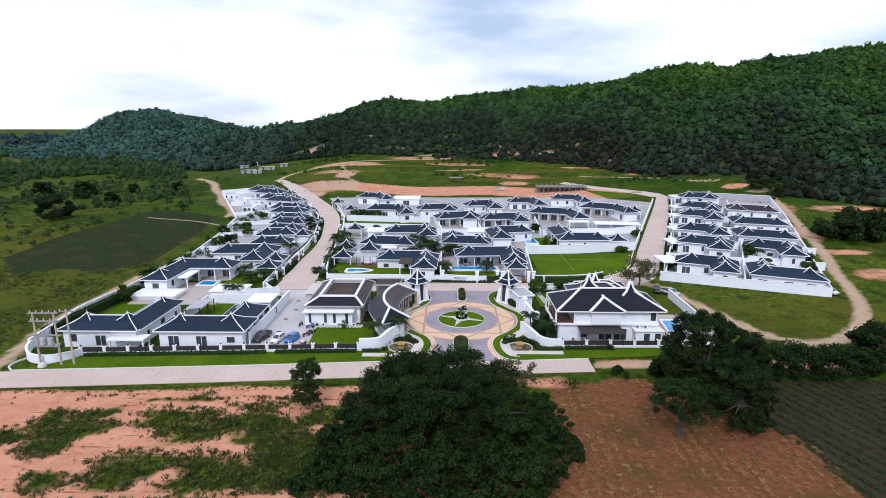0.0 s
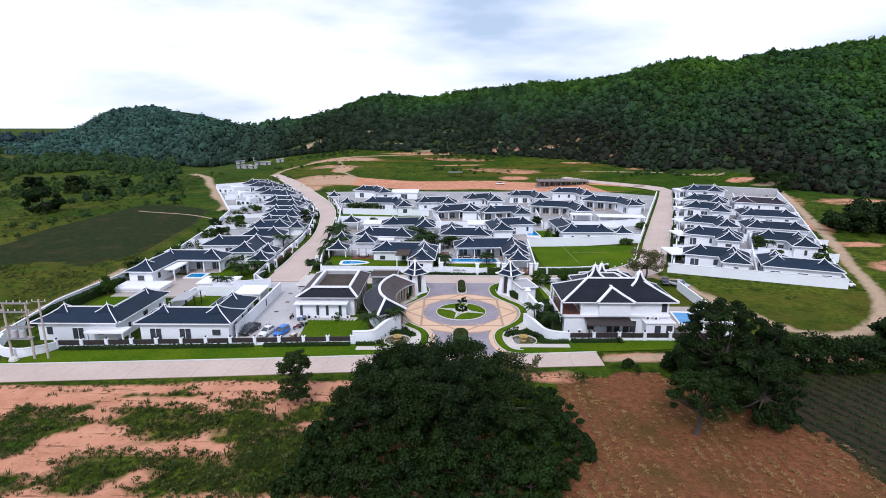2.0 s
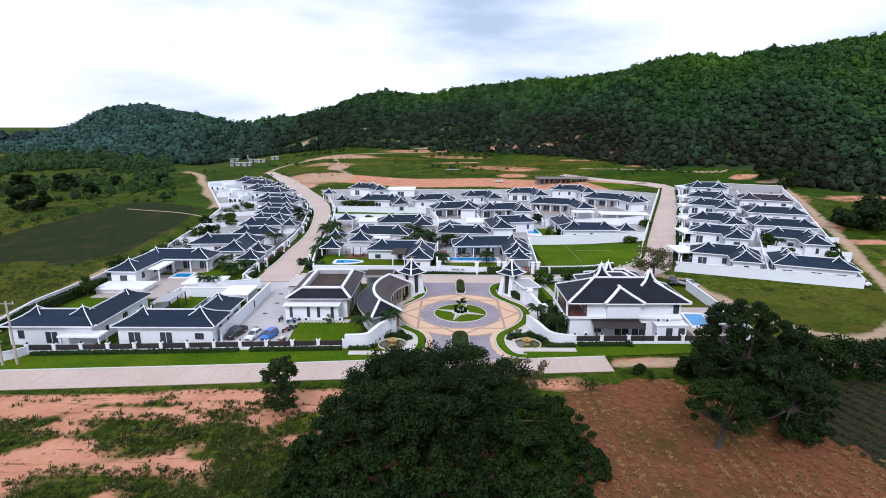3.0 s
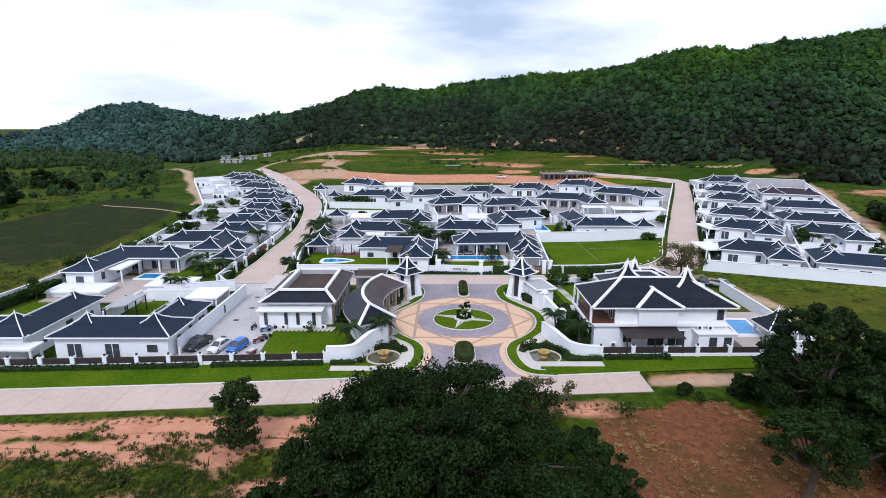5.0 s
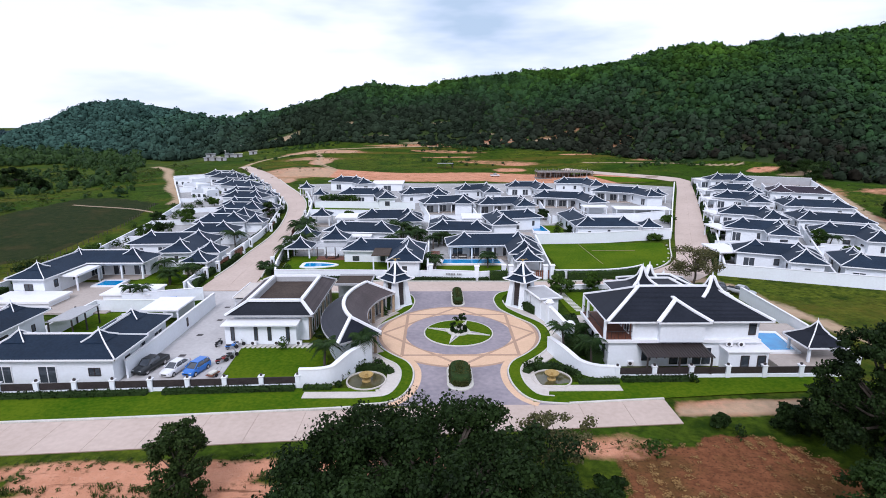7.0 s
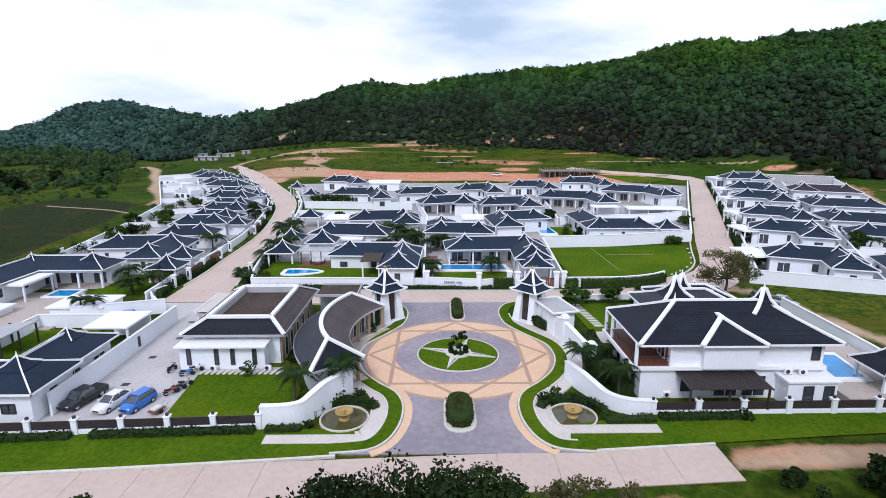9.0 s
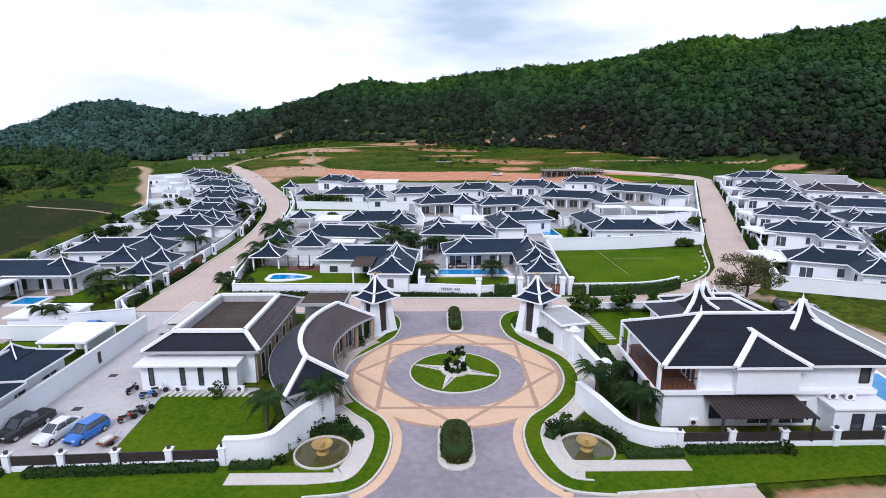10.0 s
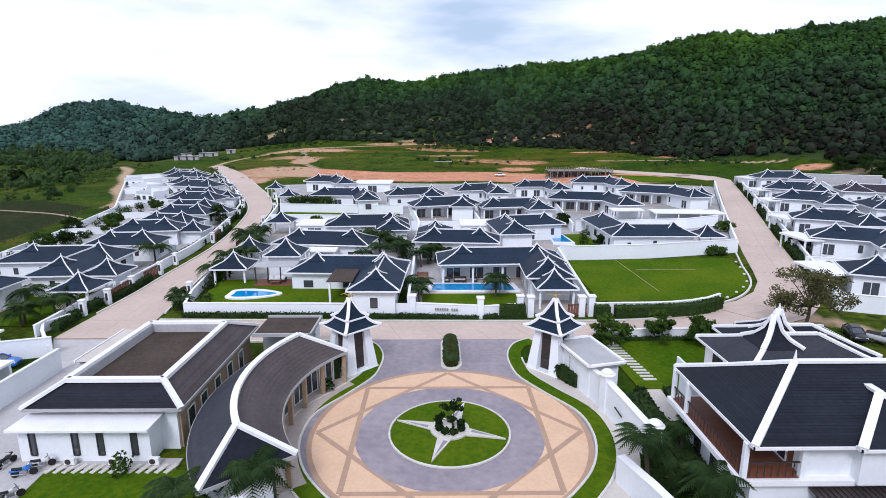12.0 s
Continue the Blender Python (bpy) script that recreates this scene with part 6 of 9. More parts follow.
# hedges
capsule_hedge(CX - 0.3, 76.9, 81.4, 2.1, 1.0, "round-topped clipped hedge filling the median")
capsule_hedge(CX + 0.35, 101.0, 107.0, 1.35, 0.9, "round-topped clipped hedge filling the median")
hedge([(-26.2, 113.6), (-13, 113.4), (-1.2, 113.0), (6.3, 112.3)], 0.7, 0.45, "low dark hedge along the street wall", mat_=L_TREE)
hedge([(6.8, 112.3), (8.4, 112.8)], 0.8, 0.5, "low dark hedge along the street wall", mat_=L_TREE)
hedge([(8.6, 112.9), (11.4, 113.0)], 0.9, 1.5, "tall clipped hedge beside the gate")
hedge([(18.9, 112.8), (20.6, 112.9)], 0.9, 1.4, "tall clipped hedge beside the gate")
hedge([(21.2, 112.8), (27, 113.0), (31.5, 113.9), (34.0, 115.4)], 1.0, 1.35, "tall clipped hedge before the low wall")
hedge([(-53.6, 74.6), (-34, 75.6), (-27, 76.0)], 0.7, 0.55, "low clipped hedge before the fence", mat_=L_TREE)
hedge([(-25.6, 76.1), (-13.4, 76.7)], 0.75, 0.55, "low clipped hedge before the fence", mat_=L_TREE)
hedge([(18.4, 78.2), (25.0, 78.3)], 0.8, 0.55, "low clipped hedge before the fence", mat_=L_TREE)
hedge([(-12.6, 76.8), (-9.9, 76.9)], 0.7, 0.5, "flowering hedge strip beside the fountain")
hedge([(14.0, 77.8), (18.0, 78.0)], 0.8, 0.5, "low planting strip beside the fountain")
hedge([(13.2, 97.2), (12.4, 98.6), (12.0, 99.2)], 0.8, 1.3, "clipped hedge at the foot of the gatehouse", mat_=L_TREE)
hedge([(-6.9, 99.6), (-6.4, 98.8)], 0.6, 1.9, "clipped hedge beside the gate tower", mat_=L_TREE)
hedge([(-65.0, 82), (-64.6, 92), (-63.4, 106)], 1.4, 1.5, "thick hedge along the boundary wall", mat_=L_TREE)
hedge([(-27.6, 115.2), (-28.0, 121)], 0.9, 0.8, "hedge strip beside the street")
hedge([(-28.4, 127), (-29.0, 135)], 0.7, 0.8, "hedge strip beside the street")
for pts in ([(-37.2, 109.6), (-37.5, 113.4)], [(-37.5, 114.6), (-37.2, 116.8)], [(-37.5, 128.4), (-37.2, 131.2)], [(-37.1, 132.4), (-36.8, 137.6), (-36.6, 142.4)], [(-37.1, 147.8), (-37.4, 151.4)], [(-37.6, 152.8), (-38.4, 160), (-41.2, 170)]):
    hedge(pts, 0.85, 1.05, "clipped hedge along the street", mat_=L_TREE)
for a_, b_ in ((2, 12), (15, 24), (28, 38), (42, 52), (56, 64)):
    hedge([tuple(v) for v in offset_line(curve_through(RIGHT_R[3:], 70), -0.6)[a_:b_:3]], 0.8, 1.1, "clipped hedge along the climbing street", mat_=L_TREE)
hedge([(15.4, 87.6), (15.3, 86.0), (15.8, 84.2)], 1.3, 1.5, "dense dark planting beside the curved wall", mat_=L_TREE)
for fx, a0, a1 in ((-6.8, 30, 175), (11.55, 5, 150)):
    hedge([(fx + 2.75 * math.cos(radians(a)), 78.55 + 2.75 * math.sin(radians(a))) for a in np.linspace(a0, a1, 9)], 0.8, 0.6, "low dark hedge curving behind the fountain", mat_=L_TREE)
hedge([(16.4, 94.8), (17.0, 91.4), (17.2, 86.5), (17.0, 82.5)], 1.6, 1.0, "dense planting beside the curved wall", mat_=L_TREE)
hedge([(47.4, 117), (50.6, 125.4)], 0.7, 1.0, "clipped hedge in a walled court", mat_=L_TREE)
hedge([(54.4, 131), (58.2, 139)], 1.2, 1.2, "clipped hedge in a walled court", mat_=L_TREE)
hedge([(17.8, 106.9), (28.5, 107.0)], 0.5, 0.45, "row of small clipped shrubs")
for i, (sx, sy, r, h) in enumerate([(-9.0, 79.8, 0.7, 1.0), (-7.8, 81.2, 0.8, 1.3), (-6.0, 82.0, 0.7, 1.0), (-5.3, 81.0, 0.6, 0.8), (-9.4, 77.4, 0.5, 0.7), (9.7, 81.0, 0.8, 1.1), (10.7, 81.8, 0.8, 1.2), (12.3, 81.2, 0.7, 0.9),
                                    (13.5, 80.0, 0.6, 0.8), (14.1, 78.4, 0.5, 0.7), (-36.3, 79.0, 0.9, 1.6), (-33.0, 79.0, 0.9, 1.6), (-17.2, 86.4, 0.8, 1.7), (-13.6, 89.2, 0.9, 1.3), (-13.4, 91.5, 0.8, 1.1), (-13.2, 94.5, 0.8, 1.1),
                                    (25.3, 78.1, 0.7, 1.0), (24.6, 68.3, 0.6, 1.3), (17.0, 66.5, 1.1, 1.2), (-6.7, 96.8, 0.6, 1.6), (-25.5, 117.6, 1.1, 1.3), (-24.8, 116.4, 1.2, 1.5),
                                    (14.6, 138.0, 1.2, 1.9), (25.4, 141, 1.3, 1.5), (26.8, 145.2, 1.3, 1.6), (-26.2, 120.8, 1.2, 1.7), (-26.4, 122.9, 1.2, 1.8), (-26.6, 126.4, 1.2, 1.7), (-4.3, 138.2, 1.6, 2.8), (-3.5, 135.6, 1.5, 2.6), (-5.8, 139.2, 1.4, 2.4), (-3.2, 133.2, 1.3, 2.0), (2.2, 131.6, 1.1, 1.5), (9.6, 135.0, 1.0, 1.4), (12.4, 133.4, 1.1, 1.5)]):
    shrub(sx, sy, r, h, seed=100 + i, mat_=L_TREE if i % 3 else L_BUSH)
# loose planting along the low boundary wall behind the western villas
r_ = np.random.default_rng(41)
for i, (sx, sy) in enumerate([(-61.8, 131.5), (-60.4, 136.8), (-62.2, 141), (-59.2, 146.2), (-62.4, 151.5), (-60.8, 156.4), (-63.0, 158.6), (-61.6, 164.4), (-64.0, 167.6), (-63.4, 172), (-66.8, 177.8), (-64.6, 181.5), (-70.2, 186.8), (-56.8, 133.6), (-57.2, 139.6), (-65.2, 123), (-65.4, 116), (-64.9, 134.4), (-65.6, 145), (-66.4, 156), (-68.6, 169)]):
    shrub(sx, sy, float(r_.uniform(0.9, 1.6)), float(r_.uniform(1.1, 2.2)), seed=500 + i, mat_=L_BUSH if i % 3 else L_TREE)
r_ = np.random.default_rng(43)
for i in range(34):
    sy = 124 + i * 2.0
    sx = np.interp(sy, [124, 150, 192], [-58, -57.5, -66]) + float(r_.uniform(-3.4, 2.4))
    shrub(sx, sy, float(r_.uniform(0.7, 1.3)), float(r_.uniform(0.9, 1.9)), seed=540 + i, mat_=L_TREE if i % 3 else L_BUSH)
# clipped hedges between the street piers
west_verge = offset_line(curve_through(LEFT_L, 60), 0.95)
for a, b in ((4, 8), (15, 19), (21, 25), (27, 30), (32, 35), (37, 40)):
    hedge([tuple(p) for p in west_verge[a:b]], 0.7, 0.95, "clipped dark green hedge along the street", mat_=L_TREE)
# garden trees
for i, (tx, ty, th, tr_) in enumerate([(18.4, 105.6, 2.7, 1.4), (23.4, 106.2, 3.0, 1.1), (27.2, 105.8, 2.5, 1.4), 
                                       (-25.4, 169.0, 2.6, 2.6), (-28.2, 169.4, 2.4, 2.2), (-22.8, 168.6, 2.4, 2.2), (-61.5, 118, 2.6, 1.5), (-60.5, 123, 2.8, 1.5), (-60, 139, 2.4, 1.5), (-63, 150, 2.6, 1.5), (-56, 149.4, 2.2, 1.3),
                                       (71.0, 118.6, 3.0, 1.5), (83.0, 123.2, 2.8, 1.6), (81, 119, 2.4, 1.4), (72.2, 128.6, 3.4, 1.3), 
                                       (-39.6, 155.5, 3.4, 1.6), (-57.5, 167.8, 2.2, 1.3), (-57.9, 154.0, 2.4, 1.3), (-58.5, 141.8, 2.2, 1.3), 
                                       (50.9, 121.6, 2.0, 1.5), (58.6, 138.0, 2.0, 1.6), (28.2, 139.9, 1.5, 1.2), (43.6, 135.2, 1.1, 1.4), (-62.5, 99.5, 3.0, 1.6), (-63.0, 110, 3.4, 1.6),
                                       (-20, 150.5, 2.4, 1.5), (-12.5, 152.0, 2.2, 1.4), (24.5, 151.6, 2.4, 1.3), (51.6, 147.2, 1.8, 1.3)]):
    leafy_tree(tx, ty, th * 1.15, tr_ * 1.15, tr_ * 1.15, 24, 110, 0.14, "small round garden tree among the villas", seed=200 + i, lobe_r=0.45, low=0.3, mat_=L_BUSH if i < 3 else L_TREE if i % 3 == 0 else L_BUSH)
for i, (tx, ty, th, tr_) in enumerate([(115.7, 207.8, 4.5, 2.8), (119.6, 204.6, 5.0, 3.2), (123.0, 202.0, 4.8, 3.0), (112.6, 192.0, 2.4, 1.8), (118.0, 196.5, 3.6, 2.4)]):
    leafy_tree(tx, ty, th, tr_, tr_, 26, 110, 0.16, "dark spreading tree at the foot of the wooded hill", seed=260 + i, lobe_r=0.5, low=0.2, mat_=L_TREE)
leafy_tree(40.3, 110.3, 6.0, 4.0, 3.6, 70, 75, 0.12, "sparse olive-brown tree beside the street", mat_=L_DRY, trunk=0.16, seed=300, lobe_r=0.3, low=0.35)
for i, (qx, qy, qh, qs) in enumerate([(-11.5, 81.2, 2.8, 1.6), (-8.0, 82.6, 3.2, 1.7), (-10.4, 86.4, 2.4, 1.3), (14.3, 85.3, 2.9, 1.5), (16.4, 82.0, 2.8, 1.6), (17.2, 87.6, 2.2, 1.2),
                                      (-6.4, 130.6, 3.2, 1.9), (-8.8, 129.6, 2.6, 1.7), (-3.6, 131.8, 3.0, 1.8), (-26.2, 125.2, 2.6, 1.7), (-24.6, 129.4, 3.0, 1.8), (-26.8, 136.2, 3.0, 1.8), (8.8, 118.8, 2.1, 1.5), (-0.4, 117.4, 1.8, 1.3), (-0.2, 119.6, 1.9, 1.3),
                                      (-9.2, 136.4, 3.6, 2.3), (-25.6, 133.2, 3.4, 2.3), (-27.2, 129.0, 2.8, 2.1), (-28.4, 138.7, 3.2, 2.2), (-27.4, 124.2, 2.4, 1.9), (0.4, 131.6, 2.6, 1.6), (-0.6, 130.2, 2.4, 1.5), (-40.2, 115.6, 2.0, 1.5), (-42.0, 111.8, 2.2, 1.5), (-43.4, 102.8, 2.4, 1.2), (-41.2, 102.6, 2.4, 1.2), (-2.9, 116.6, 2.0, 1.3), (-27.2, 115.6, 1.2, 1.2), (33.4, 98.5, 2.2, 1.4), (73.6, 127.4, 2.8, 1.7),
                                      (-39.4, 132.6, 2.6, 2.6), (-41.0, 117.1, 2.2, 2.0), (-45.3, 116.3, 2.2, 2.0), (-29.3, 140.6, 2.2, 2.0), (-27.4, 141.8, 2.6, 2.2), (-7.1, 137.4, 3.0, 2.5), (-4.6, 137.0, 2.4, 2.2), (-3.4, 135.2, 2.2, 2.0), (0.7, 133.4, 2.2, 1.8), (3.0, 133.0, 2.0, 1.6), (-39.8, 113.2, 2.2, 1.9), (-41.8, 111.0, 1.6, 1.7), (-27.6, 143.6, 2.6, 2.0), (-7.4, 138.2, 2.8, 2.2), (-1.9, 119.2, 2.2, 1.7), (1.4, 132.2, 2.4, 1.8), (8.9, 120.6, 2.2, 1.7), (-30.0, 120.6, 0.5, 1.2), (-29.6, 118.6, 0.5, 1.1), (51.6, 124.0, 2.2, 1.3)]):
    palm(qx, qy, qh, i, size=qs)

# weeds on the bare soil, the crop rows and the meadow scrub
weeds, r_ = [], np.random.default_rng(11)
small = [crown_cards(r_, 24, (1, 1, 0.8), 0.2, flat=0.4) for _ in range(8)]


def weed(x, y, s, hz=0.8):
    t = small[r_.integers(8)]
    a = r_.uniform(0, 6.28)
    rot = np.array([[math.cos(a), -math.sin(a), 0], [math.sin(a), math.cos(a), 0], [0, 0, 1]])
    return (t @ rot.T) * np.array([s, s, s * hz]) + np.array([x, y, gz(x, y) + 0.25 * s])


def grass_tuft(n):
    """Upright tapering blades that lean out from one root, three corners each."""
    a, out = r_.uniform(0, 6.283, n), r_.uniform(0.1, 0.9, n)
    d = np.stack([np.cos(a), np.sin(a), 0 * a], 1)
    side = np.stack([-np.sin(a), np.cos(a), 0 * a], 1) * r_.uniform(0.05, 0.10, n)[:, None]
    root = d * (out * r_.uniform(0.2, 0.9, n))[:, None]
    tip = root + d * (out * 0.55)[:, None] + np.stack([0 * a, 0 * a, r_.uniform(0.7, 1.5, n)], 1)
    mid = root + (tip - root) * 0.55 + np.stack([0 * a, 0 * a, 0 * a + 0.12], 1)
    return np.stack([root - side, root + side, mid + side * 0.7, mid - side * 0.7], 1).reshape(-1, 3), np.stack([mid - side * 0.7, mid + side * 0.7, tip, tip - side * 0.05], 1).reshape(-1, 3)


GRASS = [np.concatenate(grass_tuft(9)) for _ in range(10)]


def tuft(x, y, s):
    t = GRASS[r_.integers(10)]
    return t * np.array([s, s, s * r_.uniform(0.7, 1.2)]) + np.array([x, y, gz(x, y) - 0.03])


for ex, ey, ea, eb in CLUMPS + PATCHES:
    for _ in range(int(ea * eb * 19)):
        a, u = r_.uniform(0, 6.283), r_.uniform(0, 1) ** 0.5
        weeds.append(tuft(ex + ea * u * math.cos(a) * 1.06, ey + eb * u * math.sin(a) * 1.06, r_.uniform(0.16, 0.36) * (1.7 if r_.uniform() < 0.1 else 1.0)))
    for _ in range(int(ea * eb * 8)):
        a, u = r_.uniform(0, 6.283), r_.uniform(0, 1) ** 0.5
        weeds.append(weed(ex + ea * u * math.cos(a) * 1.05, ey + eb * u * math.sin(a) * 1.05, r_.uniform(0.16, 0.42) * (1.9 if r_.uniform() < 0.12 else 1.0), 1.0))
for _ in range(500):
    x = r_.uniform(-62, 20)
    weeds.append(weed(x, 65.2 + 0.05 * (x + 29) + r_.uniform(-0.7, 0.7), r_.uniform(0.12, 0.3)))
for _ in range(260):
    weeds.append(weed(r_.uniform(-62, 8), r_.uniform(44, 64), r_.uniform(0.1, 0.3)))
stuff_of_cards("weeds", weeds, L_WEED, "low green weeds growing on bare red soil", "weeds")
rows = []
d_, n_ = np.array([math.cos(radians(-70)), math.sin(radians(-70))]), np.array([math.sin(radians(70)), math.cos(radians(70))])
for i in range(-40, 60):
    for j in range(-60, 100):
        q = np.array([48, 55]) + n_ * (i * 1.55 + r_.normal(0, 0.08)) + d_ * (j * 0.55 + r_.uniform(-0.2, 0.2))
        if 30 < q[0] < 78 and 38 < q[1] < 68 and inside(np.array([q[0]]), np.array([q[1]]), CROPS)[0]:
            rows.append(weed(q[0], q[1], r_.uniform(0.36, 0.58), 0.8))
stuff_of_cards("crop_rows", rows, leaf_mat("dull_crop_leaves", (0.016, 0.036, 0.012), (0.052, 0.082, 0.030)), "rows of low dull green crop plants", "crops")
straw = []
for _ in range(9500):
    k, u = r_.integers(-18, 40), r_.uniform(0, 1)
    y = 26 + 43 * u
    x = 6 + k * 1.25 + r_.normal(0, 0.13)
    if inside(np.array([x]), np.array([y]), STUBBLE)[0] and math.sin(x * 0.5) + math.sin(y * 0.4 + x * 0.2) + r_.uniform(-1.6, 1.6) > -0.4:
        straw.append(weed(x, y, r_.uniform(0.16, 0.5), 0.35))
stuff_of_cards("stubble_straw", straw, leaf_mat("dry_straw", (0.15, 0.080, 0.036), (0.44, 0.28, 0.11), 0.9), "dry yellow-brown stubble and straw", "stubble")
scrub = []
path_y, path_x = PATH_LEFT[:, 1], PATH_LEFT[:, 0]
for _ in range(9000):
    x, y = r_.uniform(-200, -70), r_.uniform(80, 290)
    if abs(x) < 0.95 * y and abs(x - np.interp(y, path_y, path_x)) > 2.6 and not inside(np.array([x]), np.array([y]), FIELD_LEFT)[0] and math.sin(x * 0.09) + math.sin(y * 0.08 + x * 0.05) + r_.uniform(-0.8, 0.8) > 0.1:
        scrub.append(weed(x, y, r_.uniform(0.2, 0.6) * (3.4 if r_.uniform() < 0.07 else 1)))
for _ in range(6500):
    x, y = r_.uniform(-125, -69), r_.uniform(74, 128)
    if abs(x) < 0.95 * y and abs(x - np.interp(y, path_y, path_x)) > 2.6 and not inside(np.array([x]), np.array([y]), FIELD_LEFT)[0] and math.sin(x * 0.31) + math.sin(y * 0.27 + x * 0.11) + r_.uniform(-1.3, 1.3) > 0.2:
        scrub.append(weed(x, y, r_.uniform(0.2, 0.5) * (2.0 if r_.uniform() < 0.08 else 1), 0.8))
for _ in range(1500):
    x, y = r_.uniform(-60, 125), r_.uniform(78, 330)
    if (y > 222 and abs(x) < 0.7 * y) or (x > 50 and y < 112 and math.sin(x * 0.3) + math.sin(y * 0.4) > 0.5) or (x > 100 and y < 215):
        scrub.append(weed(x, y, r_.uniform(0.25, 0.9)))
stuff_of_cards("meadow_scrub", scrub, L_WEED, "tufts and low scrub in rough meadow", "scrub")


# ---- entrance buildings ----
def courses(parent, lower0, lower1, upper0, upper1, n, material, name="tile_course", lap=0.018):
    """Roof slope laid in n overlapping courses between its lower and upper edge."""
    l0, l1, u0, u1 = (Vector(p) for p in (lower0, lower1, upper0, upper1))
    nrm = (l1 - l0).cross(u0 - l0).normalized()
    for i in range(n):
        a, b = i / n, (i + 1) / n
        p = [l0.lerp(u0, a) + nrm * lap, l1.lerp(u1, a) + nrm * lap, l1.lerp(u1, b) + nrm * 0.002, l0.lerp(u0, b) + nrm * 0.002]
        bm = bmesh.new()
        v = [bm.verts.new(x) for x in p + [l0.lerp(u0, a), l1.lerp(u1, a)]]
        bm.faces.new(v[:4])
        bm.faces.new((v[4], v[5], v[1], v[0]))
        part(name, bm, material, parent)


def ac_unit(x, y, z, turn=0.0):
    a = thing("air_conditioner", "white outdoor air-conditioning unit with a round fan grille", "air conditioner", (x, y, z), turn, "air conditioners")
    part("casing", Box(-0.42, -0.16, 0.05, 0.42, 0.16, 0.65, 0.02), M_TRIM, a)
    bm = lathe(bmesh.new(), [(0.24, 0), (0.24, 0.02), (0.2, 0.025), (0.05, 0.02)], 16)
    bmesh.ops.rotate(bm, verts=bm.verts[:], matrix=Matrix.Rotation(radians(90), 3, "X"))
    bmesh.ops.translate(bm, verts=bm.verts[:], vec=(-0.1, -0.162, 0.35))
    part("fan_grille", bm, M_DARK, a)
    for sx in (-0.3, 0.3):
        part("foot", Box(sx - 0.04, -0.18, -0.02, sx + 0.04, 0.18, 0.05), M_STEEL, a)
    return a


# guardhouse with a parapet deck
gh = thing("guardhouse", "white guardhouse with charcoal skirt roof round a brown deck", "building", (-19, 96, 0))
X0, X1, Y0, Y1 = -5.3, 4.8, -7.5, 7.2
U0, U1, V0, V1 = -2.8, 3.35, -6.5, 3.8
EV, PT = 3.25, 4.85
part("wall", box(bmesh.new(), -4.5, -6.8, -0.4, 4.1, 6.7, EV - 0.05), M_WHITE, gh)
part("stone_wall", box(bmesh.new(), 4.1, -6.6, -0.2, 4.25, 6.5, EV - 0.1), M_STONE, gh, "sandstone cladding")
for wy in (-5.2, -3.2, -0.8, 1.6, 4.0):
    window(gh, Vector((4.26, wy)), (0, 1), 1.0, 2.1, 0.1, "glazed_door")
eav = [(X0, Y0), (X1, Y0), (X1, Y1), (X0, Y1)]
par = [(U0, V0), (U1, V0), (U1, V1), (U0, V1)]
bm = bmesh.new()
e = [bm.verts.new((x, y, EV)) for x, y in eav]
p = [bm.verts.new((x, y, PT - 0.12)) for x, y in par]
lo = [bm.verts.new((x, y, EV - 0.15)) for x, y in eav]
for i in range(4):
    j = (i + 1) % 4
    bm.faces.new((e[i], e[j], p[j], p[i]))
    bm.faces.new((lo[i], lo[j], e[j], e[i]))
bm.faces.new(lo[::-1])
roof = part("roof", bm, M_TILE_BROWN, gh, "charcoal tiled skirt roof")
# darker tiles on the front slope, paler taupe on the right slope
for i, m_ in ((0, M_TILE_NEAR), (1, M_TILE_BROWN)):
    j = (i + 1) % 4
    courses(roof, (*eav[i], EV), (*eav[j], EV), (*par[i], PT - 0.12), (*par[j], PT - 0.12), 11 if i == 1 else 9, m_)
bm = bmesh.new()
for i in range(4):
    j = (i + 1) % 4
    beam(bm, (*par[i], PT - 0.05), (*par[j], PT - 0.05), 0.42, 0.26)
    beam(bm, (*par[i], PT - 0.02), (*eav[i], EV + 0.08), 0.36, 0.2)
part("ridge_trim", bm, M_TRIM, roof, "broad white ridge and hip capping")
bm = bmesh.new()
for i in range(4):
    j = (i + 1) % 4
    beam(bm, (*eav[i], EV - 0.06), (*eav[j], EV - 0.06), 0.1, 0.2)
part("fascia", bm, M_GREYROOF, roof)
bm = bmesh.new()
for i in range(4):
    a, b = Vector((*par[i], 0)), Vector((*par[(i + 1) % 4], 0))
    d = (b - a).normalized()
    n_ = Vector((-d.y, d.x, 0)) * 0.25
    beam(bm, a + n_ + Vector((0, 0, PT - 0.55)), b + n_ + Vector((0, 0, PT - 0.55)), 0.1, 0.9)
part("parapet", bm, M_GREYROOF, roof, "pale grey inner parapet")
part("deck", box(bmesh.new(), U0 + 0.2, V0 + 0.2, PT - 1.1, U1 - 0.2, V1 - 0.2, PT - 0.75), M_BROWNROOF, gh, "brown weathered roof deck")
part("annex_wall", box(bmesh.new(), -5.15, -8.25, -0.3, 3.0, -6.75, 2.5), M_WHITE, gh)
part("canopy", Box(-5.3, -9.0, 2.5, 3.35, -6.85, 2.67, 0.02), M_TRIM, gh, "flat white canopy")
for wx in (-4.25, -1.6, -0.05, 2.05):
    window(gh, Vector((wx, -8.26)), (1, 0), 0.36, 1.6, 0.55, "slit_window")
part("side_canopy", Box(-7.3, 0.5, 2.3, -5.0, 8.2, 2.42, 0.02), M_GREYROOF, gh, "pale grey side canopy")
